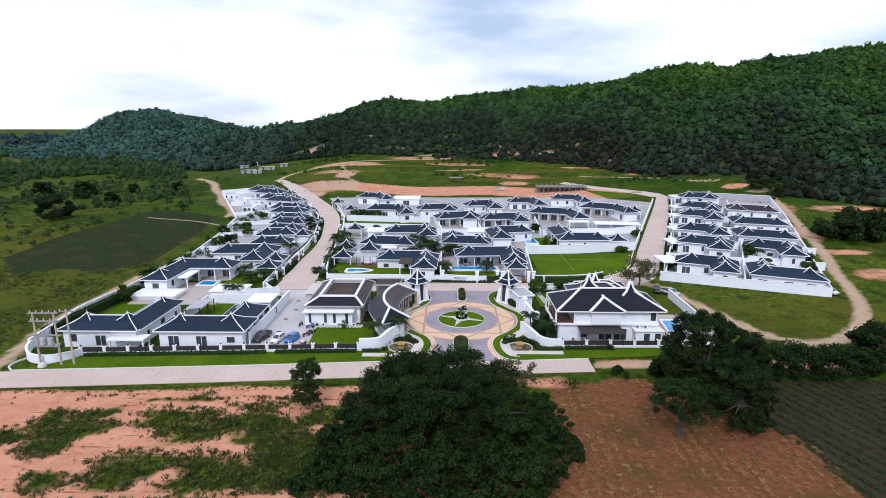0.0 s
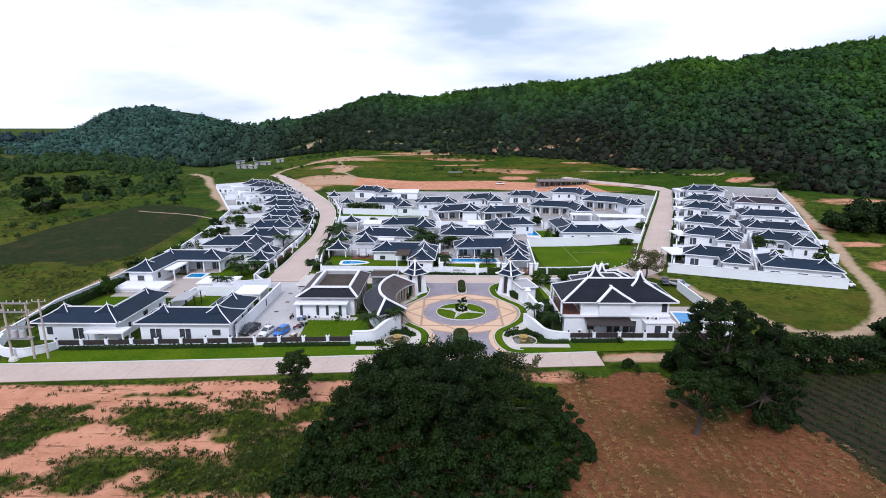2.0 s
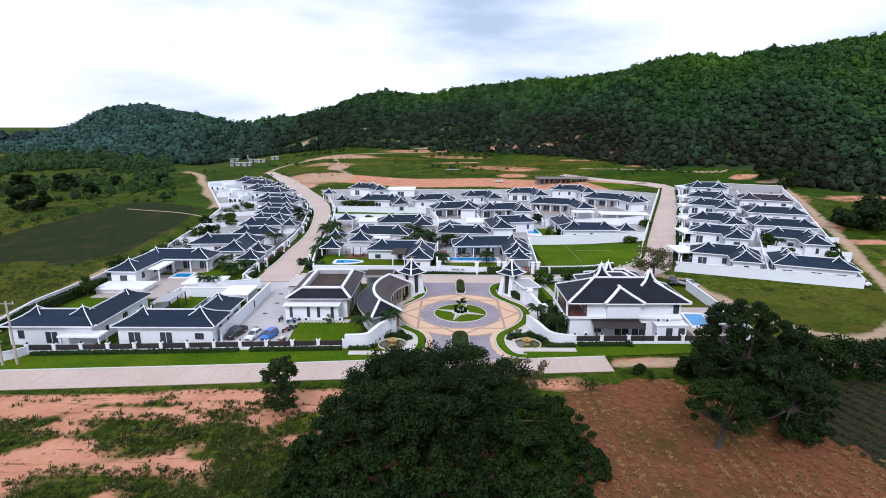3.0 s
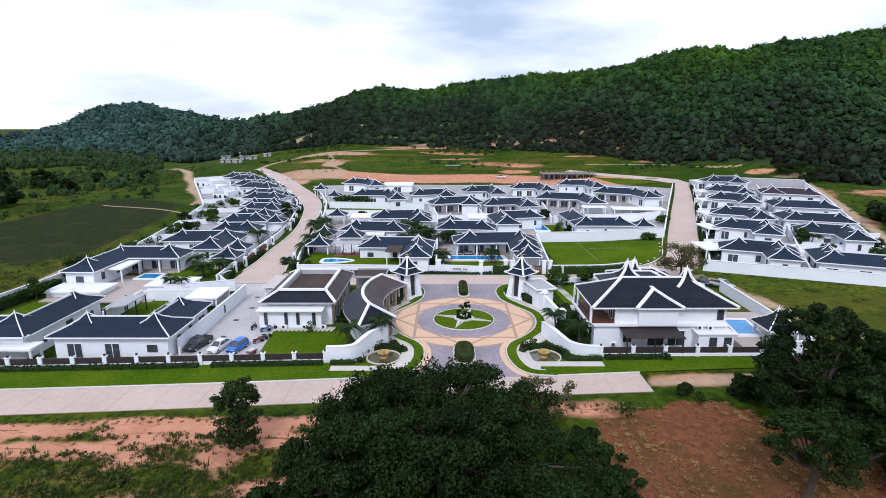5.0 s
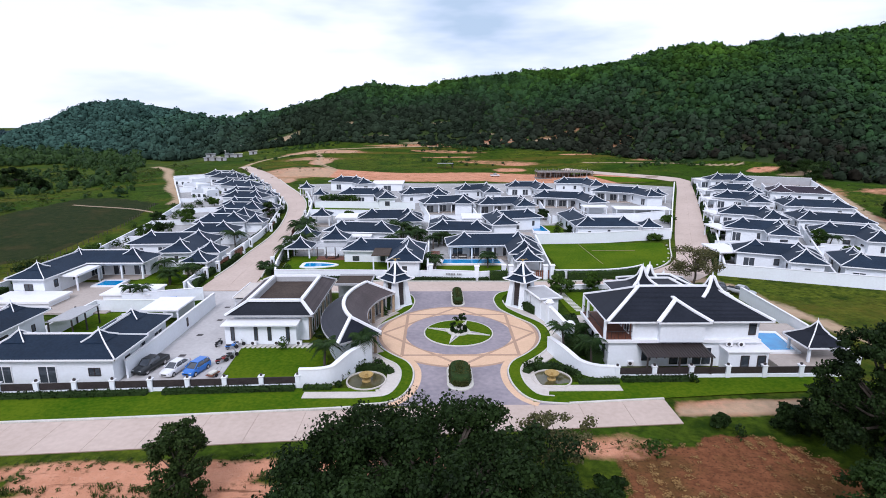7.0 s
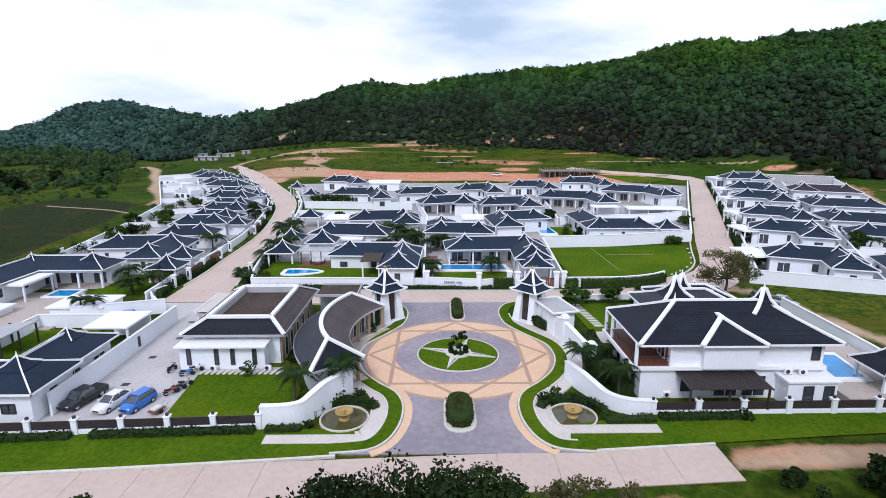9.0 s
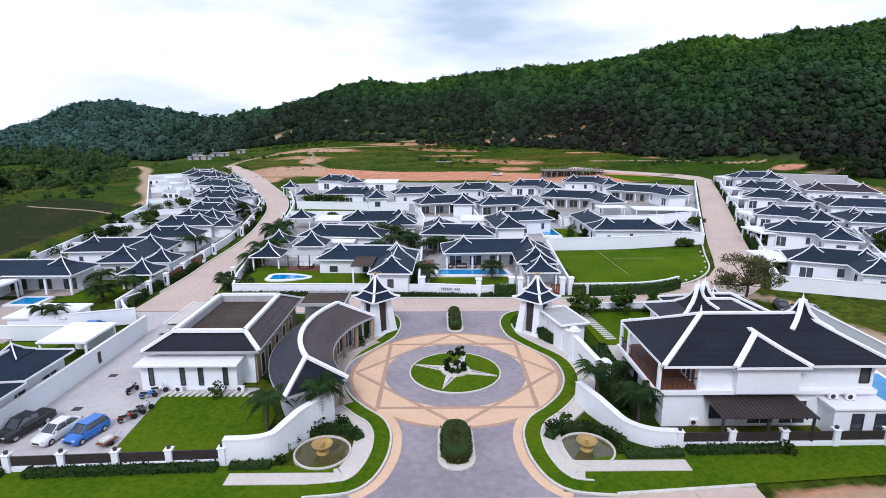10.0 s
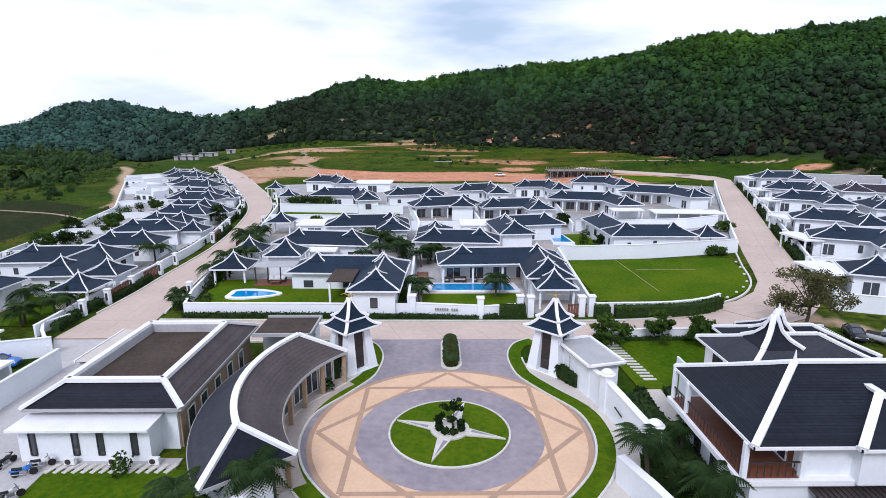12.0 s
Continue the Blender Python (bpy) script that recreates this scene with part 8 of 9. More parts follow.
for x in (0.0, 1.7):
    window(annex, Vector((x, -1.01)), (1, 0), 0.8, 1.8, 0.1)
ac_unit(30.3, 81.2, 2.44)
ac_unit(31.5, 81.1, 2.44)
ac_unit(20.4, 81.6, 0.15)
pg = thing("pergola", "dark brown slatted pergola against the house", "pergola", (24.3, 80.25, 0))
for x in (-3.2, 0.0, 3.2):
    part("post", Box(x - 0.07, -1.35, -0.1, x + 0.07, -1.2, 2.25), M_DARK, pg)
for x in np.linspace(-3.3, 3.3, 9):
    bm = bmesh.new()
    beam(bm, (x, -1.6, 2.3), (x, 1.4, 2.5), 0.07, 0.12)
    part("rafter", bm, M_DARK, pg)
part("sheet", beam(bmesh.new(), (0, -1.6, 2.37), (0, 1.4, 2.57), 6.7, 0.03), M_DARK, pg, "dark corrugated sheet")
for x in np.linspace(-3.1, 3.1, 22):
    bm = bmesh.new()
    beam(bm, (x, -1.62, 2.42), (x, 1.4, 2.62), 0.05, 0.05)
    part("slat", bm, M_DARK if int(x * 7) % 4 else M_STEEL, pg)
tn = thing("garden_house", "white rear house with weathered grey roof and a flared peak", "house", (25.1, 92.4, 0))
part("wall", box(bmesh.new(), -3.0, -2.4, -0.3, 6.2, 2.9, 4.85), M_WHITE, tn)
hip_roof(tn, 0, 0, 3.2, 0, 3.5, 5.0, 6.5, M_TILE_SLATE, (False, False), trim_w=0.32)
flared_peak(tn, 0, 0, 5.95, 1.4, 1.9)
hip_roof(tn, 1.7, 2.4, 4.4, 2.4, 3.0, 5.03, 6.25, M_TILE_NEAR, (False, False), name="rear_roof", trim_w=0.32)
flared_peak(tn, 1.7, 2.2, 5.7, 1.3, 1.8)
pavilion(32.3, 103.0, 2.4, 2.5, 3.7, label="small garden pavilion with a charcoal pyramid roof", tile=M_TILE_NEAR, solid=True)
part("balcony_deck", Box(-4.9, 0.6, 2.9, -3.0, 2.9, 3.1, 0.02), M_PAVE_TAN, tn, "tan tiled balcony")
part("balcony_wall", Box(-5.05, 0.45, 2.6, -4.9, 3.0, 3.6, 0.02), M_WHITE, tn)
part("balcony_support", box(bmesh.new(), -4.8, 0.7, -0.2, -3.0, 2.8, 2.9), M_WHITE, tn)
for y in (-1.5, 1.0):
    window(tn, Vector((-3.01, y)), (0, -1), 1.2, 1.5, 3.1)
pavilion(40.2, 82.6, 2.1, 2.5, 4.0, label="open poolside pavilion with charcoal pyramid roof", tile=M_TILE_NEAR)
wall_line("wall_garden", [(40.4, 79.2), (43.0, 79.4), (43.8, 90), (44.2, 104)], 1.7, n=10)
wall_line("wall_garden", [(17.4, 107.4), (30, 107.6), (37, 109.6)], 1.0, n=10)


# swimming pools
def pool(name, pts, label, z=None, rim=0.55):
    cx, cy = sum(p[0] for p in pts) / len(pts), sum(p[1] for p in pts) / len(pts)
    z = gz(cx, cy) + 0.14 if z is None else z
    po = thing(name, label, "swimming pool", (cx, cy, z), 0, "swimming pools")
    loc = [(x - cx, y - cy) for x, y in pts]
    out = [(x + rim * x / max(0.1, math.hypot(x, y)) * 1.2, y + rim * y / max(0.1, math.hypot(x, y)) * 1.2) for x, y in loc]
    bm = bmesh.new()
    n = len(loc)
    a, b = [bm.verts.new((*p, 0.06)) for p in out], [bm.verts.new((*p, 0.06)) for p in loc]
    c, d = [bm.verts.new((*p, -1.2)) for p in out], [bm.verts.new((*p, -0.3)) for p in loc]
    for i in range(n):
        j = (i + 1) % n
        bm.faces.new((a[i], a[j], b[j], b[i]))
        bm.faces.new((c[i], c[j], a[j], a[i]))
        bm.faces.new((b[i], b[j], d[j], d[i]))
    bmesh.ops.recalc_face_normals(bm, faces=bm.faces[:])
    part("pool_rim", bm, M_TRIM, po, "white pool rim")
    bm = bmesh.new()
    bm.faces.new([bm.verts.new((*p, 0.0)) for p in loc])
    part("water", bm, M_WATER, po, "bright turquoise water")


pool("swimming_pool", [(0.9, 120.35), (11.5, 120.25), (11.1, 123.3), (1.3, 123.4)], "long turquoise swimming pool before a columned veranda", gz(6, 124) + 0.1)
oval = [(-20.6 + 2.6 * math.cos(a) + 0.8 * math.cos(2 * a), 118.4 + 1.35 * math.sin(a)) for a in np.linspace(0, 2 * math.pi, 25)[:-1]]
pool("swimming_pool", oval, "kidney-shaped turquoise swimming pool in a lawn", gz(-20, 119.4) + 0.74)
pool("swimming_pool", [(20.4, 140.2), (23.6, 140.0), (23.2, 146.4), (20.8, 146.6)], "turquoise swimming pool between white walls", gz(22, 143) + 0.35)
pool("swimming_pool", [(36.3, 83.6), (39.0, 83.6), (39.7, 88.4), (37.0, 88.6)], "raised turquoise swimming pool of the two-storey house", 0.9)
pool("swimming_pool", [(-52.8, 109.9), (-49.6, 109.9), (-49.6, 112.7), (-52.8, 112.7)], "turquoise swimming pool before a veranda", gz(-51, 113.9) + 0.06)
terr = part("terrace", prism(bmesh.new(), [(35.0, 80.0), (42.6, 80.2), (43.4, 92), (35.2, 92)], -0.2, 0.75), M_CONC)
tagged(terr, "pale raised pool terrace beside the house", "terrace", kind="structure")
for pts, h, lab in (([(-0.9, 119.9), (12.4, 119.9), (12.4, 121.0), (12.4, 124.6), (-0.9, 124.6)], -0.05, "pale concrete pool terrace"), ([(-61, 98), (-44, 98), (-44, 109.4), (-48.6, 109.4), (-48.6, 113.9), (-61, 113.9)], 0.0, "pale concrete villa terrace"),
                    ([(-46.5, 99.4), (-36.8, 99.4), (-36.8, 107.5), (-44, 107.5)], 0.2, "pale concrete courtyard"), ([(10.2, 136.5), (19.8, 136.5), (19.8, 141), (10.2, 141)], 0.25, "pale concrete terrace"),
                    ([(-60, 83), (-51.2, 83), (-51.2, 92), (-58, 92)], 0.1, "pale concrete villa court")):
    zb = max(gz(*p) for p in pts)
    ob = part("terrace", prism(bmesh.new(), pts, min(gz(*p) for p in pts) - 0.5, zb + h - 0.1), M_WALK if "pool" in lab else M_CONC)
    tagged(ob, lab, "terrace", kind="structure")
# white carport behind the empty plot
wc = thing("carport", "long white flat-roofed carport between garden walls", "carport", (47.6, 153.4, gz(47.6, 153.4)), -6)
part("roof", Box(-6.8, -2.6, 2.25, 6.8, 2.6, 2.45, 0.02), M_TRIM, wc, "white flat roof slab")
part("rear_wall", box(bmesh.new(), -6.5, 2.2, -0.8, 6.5, 2.4, 2.25), M_WHITE, wc)
for x in (-6.4, -2.1, 2.1, 6.4):
    part("post", Box(x - 0.11, -2.4, -0.8, x + 0.11, -2.18, 2.25, 0.015), M_WHITE, wc)
# carport and small flat roofs west of the parking court
cp = thing("carport", "white flat-roofed carport beside the parking court", "carport", (-33.6, 94.6, 0))
part("flat_roof", Box(-2.4, -2.6, 2.55, 2.2, 2.6, 2.75, 0.02), M_TRIM, cp)
part("rear_wall", box(bmesh.new(), -2.2, 2.2, -0.2, 2.0, 2.4, 2.55), M_WHITE, cp)
for x in (-2.2, 2.0):
    part("post", Box(x - 0.1, -2.4, -0.2, x + 0.1, -2.2, 2.55, 0.01), M_WHITE, cp)
ph = thing("pool_house", "low white flat-roofed pool house", "building", (-43.6, 104.4, 0.1))
part("wall", box(bmesh.new(), -3.2, -2.2, -0.4, 3.2, 2.3, 1.25), M_WHITE, ph)
part("flat_roof", Box(-3.5, -2.5, 1.25, 3.5, 2.6, 1.45, 0.02), M_TRIM, ph)
lt = thing("garden_shelter", "dark-roofed lean-to shelter with posts in a courtyard", "shelter", (-44.2, 92.2, 0))
bm = beam(bmesh.new(), (-1.6, 0, 2.1), (1.6, 0, 2.5), 5.4, 0.1)
part("roof", bm, M_GREYROOF, lt)
for x, y in ((1.4, -2.5), (1.4, 0), (1.4, 2.5), (-1.4, -2.5), (-1.4, 2.5)):
    part("post", Box(x - 0.07, y - 0.07, -0.1, x + 0.07, y + 0.07, 2.3), M_DARK, lt)
# window slots in the parking wall
slot = part("wall_slot", Box(-0.02, -0.22, 0.5, 0.02, 0.22, 1.6), M_DARK)
slot.location = (-30.54, 92.4, 0)
tagged(slot, "narrow dark window slot in the parking wall", "window")

# planted strip between the curved wall and the house
tagged(part("walkway", prism(bmesh.new(), [(18.2, 91.2), (19.4, 92.6), (19.7, 96.8), (18.5, 96.8)], -0.1, 0.14), M_WALK), "white concrete path between dark planted beds", "path", kind="structure")
hedge([(18.0, 96.8), (17.7, 94.0), (17.5, 91.4)], 0.8, 0.45, "low dark planting beside the path", mat_=L_TREE)
hedge([(20.1, 96.8), (20.0, 94.6), (19.9, 93.0)], 0.6, 0.45, "low dark planting beside the path", mat_=L_TREE)

# seats on the veranda behind the long pool
vz = gz(12.375, 124.125) + 0.12


def patio_seat(x, y, wide, seats, label):
    p = thing("patio_sofa" if seats > 1 else "patio_chair", label, "sofa" if seats > 1 else "chair", (x, y, vz), group="veranda seats")
    part("seat_frame", Box(-wide / 2, -0.3, 0.0, wide / 2, 0.3, 0.26, 0.03), M_DARK, p, "dark woven frame")
    part("backrest", Box(-wide / 2, 0.22, 0.26, wide / 2, 0.32, 0.66, 0.03), M_DARK, p)
    for sx in (-wide / 2, wide / 2 - 0.1):
        part("armrest", Box(sx, -0.3, 0.26, sx + 0.1, 0.22, 0.46, 0.02), M_DARK, p)
    w = (wide - 0.24) / seats
    for i in range(seats):
        part("cushion", Box(-wide / 2 + 0.12 + i * w, -0.28, 0.26, -wide / 2 + 0.10 + (i + 1) * w, 0.2, 0.36, 0.03), M_KERB, p, "pale seat cushion")


patio_seat(4.7, 124.1, 1.7, 3, "dark woven patio sofa with pale cushions on a veranda")
patio_seat(3.0, 123.9, 0.7, 1, "dark woven patio chair with a pale cushion")
patio_seat(6.6, 124.0, 0.7, 1, "dark woven patio chair with a pale cushion")
tb = thing("patio_table", "low dark woven table before a patio sofa", "table", (4.7, 123.4, vz))
part("tabletop", Box(-0.5, -0.22, 0.24, 0.5, 0.22, 0.29, 0.02), M_DARK, tb)
for x in (-0.42, 0.42):
    for y in (-0.15, 0.15):
        part("leg", Box(x - 0.03, y - 0.03, 0.0, x + 0.03, y + 0.03, 0.24), M_DARK, tb)
# timber screen at the end of the pool terrace
sc = thing("timber_screen", "red-brown slatted timber screen beside the pool", "screen", (-0.2, 125.3, gz(-0.2, 125.3)))
for x in (-0.75, 0.75):
    part("post", Box(x - 0.05, -0.05, -0.3, x + 0.05, 0.05, 1.15), M_WOOD, sc)
for i in range(6):
    part("slat", Box(-0.7, -0.03, 0.12 + i * 0.17, 0.7, 0.03, 0.25 + i * 0.17), M_WOOD, sc)
# white stones along the street before the empty plot
for i, (x, y) in enumerate([(45.1, 130.7), (44.4, 128.4), (43.4, 125.7), (42.2, 123.0), (40.6, 121.0), (38.8, 119.3), (36.8, 117.7)]):
    bm = bmesh.new()
    bmesh.ops.create_icosphere(bm, subdivisions=2, radius=0.2)
    rs = random.Random(70 + i)
    for v in bm.verts:
        v.co *= rs.uniform(0.88, 1.08)
        v.co.z *= 0.75
    st = part("edge_stone", bm, M_KERB)
    st.location = (x - 0.5, y + 0.2, gz(x - 0.5, y + 0.2) + 0.2)
    tagged(st, "small white painted stone at the edge of a lawn", "stone", group="edge stones")


# ---- vehicles ----
def loft(bm, secs):
    """Skin over cross-sections of (x, half width at the bottom, half width at the top, z low, z high)."""
    rings = []
    for x, wb, wt, z0, z1 in secs:
        r = 0.12 * (z1 - z0)
        ys = [(-wb, z0), (wb, z0), (wb + 0.02, z0 + (z1 - z0) * 0.45), (wt, z1 - r), (wt - r, z1), (-wt + r, z1), (-wt, z1 - r), (-wb - 0.02, z0 + (z1 - z0) * 0.45)]
        rings.append([bm.verts.new((x, y, z)) for y, z in ys])
    for a, b in zip(rings, rings[1:]):
        for i in range(8):
            j = (i + 1) % 8
            bm.faces.new((a[i], a[j], b[j], b[i]))
    bm.faces.new(rings[0])
    bm.faces.new(rings[-1][::-1])
    bmesh.ops.recalc_face_normals(bm, faces=bm.faces[:])
    return bm


def wheel(parent, x, y, r=0.31):
    bm = lathe(bmesh.new(), [(r * 0.6, -0.1), (r * 0.95, -0.1), (r, -0.07), (r, 0.07), (r * 0.95, 0.1), (r * 0.6, 0.1)], 20)
    bmesh.ops.rotate(bm, verts=bm.verts[:], matrix=Matrix.Rotation(radians(90), 3, "X"))
    bmesh.ops.translate(bm, verts=bm.verts[:], vec=(x, y, r))
    w = part("wheel", bm, M_TYRE, parent, "black tyre")
    bm = lathe(bmesh.new(), [(r * 0.62, -0.105), (r * 0.58, -0.11), (0.06, -0.09), (0.06, 0.09), (r * 0.58, 0.11), (r * 0.62, 0.105)], 14)
    bmesh.ops.rotate(bm, verts=bm.verts[:], matrix=Matrix.Rotation(radians(90), 3, "X"))
    bmesh.ops.translate(bm, verts=bm.verts[:], vec=(x, y, r))
    part("rim", bm, M_CHROME, w)


M_CAR = {k: mat(k + "_car_paint", c, 0.28, tuple(v * 0.9 for v in c), 2, 10, 0.3, spec=0.6) for k, c in (("white", (0.72, 0.72, 0.73)), ("blue", (0.03, 0.16, 0.52)), ("black", (0.012, 0.015, 0.018)), ("silver", (0.42, 0.43, 0.44)), ("red", (0.25, 0.02, 0.02)))}
M_LAMP = mat("headlamp_glass", (0.6, 0.62, 0.64), 0.15, spec=0.7)
M_TAIL = mat("tail_lamp", (0.35, 0.02, 0.02), 0.2, spec=0.7)


def car(x, y, turn, kind, colour, label):
    c = thing("car" if kind != "pickup" else "pickup_truck", label, "car", (x, y, gz(x, y) + 0.1), turn)
    p = M_CAR[colour]
    if kind == "sedan":
        L, body = 2.2, [(-2.2, 0.74, 0.70, 0.32, 0.86), (-2.0, 0.84, 0.80, 0.22, 0.98), (-1.0, 0.86, 0.84, 0.2, 0.98), (0.7, 0.86, 0.84, 0.2, 0.95), (1.5, 0.85, 0.80, 0.2, 0.88), (2.05, 0.80, 0.72, 0.24, 0.76), (2.22, 0.66, 0.60, 0.32, 0.66)]
        cab, roof = [(-1.75, 0.72, 0.66, 0.92, 0.98), (-1.05, 0.78, 0.62, 0.92, 1.40), (0.1, 0.78, 0.62, 0.92, 1.42), (1.05, 0.76, 0.70, 0.9, 0.95)], (-1.15, 0.25, 0.58, 1.43)
    elif kind == "hatch":
        L, body = 1.95, [(-1.95, 0.76, 0.70, 0.3, 1.0), (-1.8, 0.83, 0.80, 0.22, 1.02), (-0.8, 0.85, 0.83, 0.2, 1.0), (0.7, 0.85, 0.83, 0.2, 0.98), (1.35, 0.84, 0.78, 0.2, 0.92), (1.8, 0.79, 0.70, 0.24, 0.8), (1.96, 0.64, 0.58, 0.32, 0.68)]
        cab, roof = [(-1.85, 0.74, 0.66, 0.98, 1.08), (-1.5, 0.78, 0.62, 0.96, 1.48), (0.1, 0.78, 0.62, 0.95, 1.50), (1.1, 0.76, 0.70, 0.92, 0.98)], (-1.6, 0.3, 0.6, 1.51)
    else:
        L, body = 2.6, [(-2.6, 0.82, 0.82, 0.42, 1.05), (-2.4, 0.88, 0.88, 0.38, 1.08), (-0.75, 0.9, 0.88, 0.36, 1.08), (1.0, 0.9, 0.87, 0.36, 1.06), (1.9, 0.9, 0.84, 0.36, 1.02), (2.45, 0.84, 0.76, 0.4, 0.9), (2.6, 0.72, 0.66, 0.46, 0.8)]
        cab, roof = [(-0.85, 0.8, 0.68, 1.04, 1.62), (-0.5, 0.8, 0.66, 1.04, 1.72), (0.5, 0.8, 0.66, 1.02, 1.70), (1.35, 0.78, 0.72, 1.0, 1.06)], (-0.8, 0.6, 0.64, 1.73)
    smooth_shade(part("body", loft(bmesh.new(), body), p, c))
    part("greenhouse", loft(bmesh.new(), cab), M_GLASS, c, "dark car windows")
    x0, x1, w, z = roof
    part("roof", Box(x0, -w, z - 0.05, x1, w, z + 0.02, 0.02), p, c)
    for sy in (-1, 1):
        for a, b in (((cab[0][0], cab[0][2], cab[0][4]), (x0, w, z)), ((cab[-1][0], cab[-1][2], cab[-1][4]), (x1, w, z)), (((x0 + x1) / 2, cab[1][1] + 0.01, 0.95), ((x0 + x1) / 2, w + 0.01, z))):
            part("pillar", beam(bmesh.new(), (a[0], sy * a[1], a[2]), (b[0], sy * b[1], b[2]), 0.08, 0.07), p, c)
        part("headlight", Box(L - 0.22, sy * 0.55 - 0.16, body[-2][4] - 0.2, L - 0.02, sy * 0.55 + 0.16, body[-2][4] - 0.04, 0.02), M_LAMP, c)
        part("tail_light", Box(-L - 0.02, sy * 0.62 - 0.12, 0.7, -L + 0.12, sy * 0.62 + 0.12, 0.9, 0.02), M_TAIL, c)
        part("wing_mirror", Box(0.75, sy * 0.92 - 0.09, 0.98, 0.9, sy * 0.92 + 0.09, 1.12, 0.02), p, c)
    for sx in (-L * 0.6, L * 0.63):
        for sy in (-0.8, 0.8):
            wheel(c, sx, sy, 0.31 if kind != "pickup" else 0.38)
    part("grille", Box(L - 0.05, -0.4, 0.42, L + 0.03, 0.4, 0.6, 0.01), M_TYRE, c)
    if kind == "pickup":
        part("load_bed", Box(-2.5, -0.76, 0.9, -0.95, 0.76, 1.09), M_TYRE, c, "black load bed")
    return c


car(-29.4, 81.4, -104, "pickup", "black", "black pickup truck parked in the court")
car(-26.6, 80.75, -103, "sedan", "white", "white saloon car parked in the court")
car(-24.4, 80.65, -106, "hatch", "blue", "bright blue hatchback parked in the court")
car(-36.6, 101.6, 8, "sedan", "blue", "dark blue car behind a white wall")
car(43.2, 107.4, -108, "sedan", "black", "dark car parked beside the dirt track")
car(45.2, 105.6, -50, "pickup", "silver", "silver pickup parked beside the dirt track")
car(19.4, 209.6, 10, "pickup", "white", "white pickup on the red building site")
car(77.9, 106.6, -70, "hatch", "white", "white van parked outside the villa wall")


def motorbike(x, y, turn, colour, label):
    b = thing("motorbike", label, "motorbike", (x, y, gz(x, y) + 0.1), turn, "parked motorbikes")
    p = M_CAR[colour]
    for sx in (-0.6, 0.62):
        bm = lathe(bmesh.new(), [(0.2, -0.05), (0.28, -0.05), (0.29, 0), (0.28, 0.05), (0.2, 0.05)], 18)
        bmesh.ops.rotate(bm, verts=bm.verts[:], matrix=Matrix.Rotation(radians(90), 3, "X"))
        bmesh.ops.translate(bm, verts=bm.verts[:], vec=(sx, 0, 0.29))
        part("wheel", bm, M_TYRE, b)
    part("engine", Box(-0.2, -0.13, 0.25, 0.25, 0.13, 0.55, 0.04), M_STEEL, b)
    part("tank", loft(bmesh.new(), [(-0.05, 0.1, 0.08, 0.55, 0.78), (0.2, 0.17, 0.13, 0.52, 0.86), (0.42, 0.1, 0.08, 0.55, 0.78)]), p, b)
    part("seat", loft(bmesh.new(), [(-0.75, 0.09, 0.08, 0.68, 0.82), (-0.4, 0.14, 0.12, 0.62, 0.76), (-0.02, 0.1, 0.09, 0.62, 0.74)]), M_TYRE, b)
    part("fender", loft(bmesh.new(), [(-0.95, 0.05, 0.05, 0.5, 0.62), (-0.55, 0.1, 0.08, 0.5, 0.7), (-0.2, 0.08, 0.07, 0.45, 0.65)]), p, b)
    part("front_fork", tube(bmesh.new(), [(0.62, 0, 0.29), (0.42, 0, 0.95)], 0.045, 0.04, 6), M_CHROME, b)
    part("handlebar", tube(bmesh.new(), [(0.3, -0.34, 0.98), (0.42, -0.12, 0.96), (0.42, 0.12, 0.96), (0.3, 0.34, 0.98)], 0.02, 0.02, 6), M_TYRE, b)
    part("headlight", Box(0.45, -0.09, 0.78, 0.6, 0.09, 0.95, 0.03), p, b)
    part("exhaust", tube(bmesh.new(), [(0.0, -0.16, 0.25), (-0.8, -0.2, 0.35)], 0.05, 0.06, 7), M_CHROME, b)


motorbike(-24.75, 87.3, 78, "black", "black motorbike parked by the guardhouse wall")
motorbike(-22.9, 86.3, 20, "blue", "blue motorbike parked by the guardhouse wall")
motorbike(-22.4, 87.15, 25, "white", "white scooter parked by the guardhouse wall")
motorbike(-22.3, 83.4, 38, "black", "black motorbike parked beside the lawn")
motorbike(-22.6, 82.7, 42, "red", "dark red motorbike parked beside the lawn")
motorbike(-22.1, 84.2, 38, "silver", "silver scooter parked beside the lawn")
ct = thing("handcart", "small wooden handcart with pale bundles beside parked cars", "cart", (-22.3, 79.6, 0.1), 70)
part("tray", Box(-0.8, -0.5, 0.35, 0.8, 0.5, 0.45, 0.02), M_WOOD, ct)
part("sack", Box(-0.6, -0.4, 0.45, 0.5, 0.35, 0.75, 0.1), M_KERB, ct)
part("handle", tube(bmesh.new(), [(0.8, -0.35, 0.42), (1.3, -0.3, 0.7), (1.3, 0.3, 0.7), (0.8, 0.35, 0.42)], 0.025, 0.025, 6), M_STEEL, ct)
for sy in (-0.55, 0.55):
    bm = lathe(bmesh.new(), [(0.12, -0.04), (0.24, -0.04), (0.24, 0.04), (0.12, 0.04)], 14)
    bmesh.ops.rotate(bm, verts=bm.verts[:], matrix=Matrix.Rotation(radians(90), 3, "X"))
    bmesh.ops.translate(bm, verts=bm.verts[:], vec=(0, sy, 0.24))
    part("wheel", bm, M_TYRE, ct)

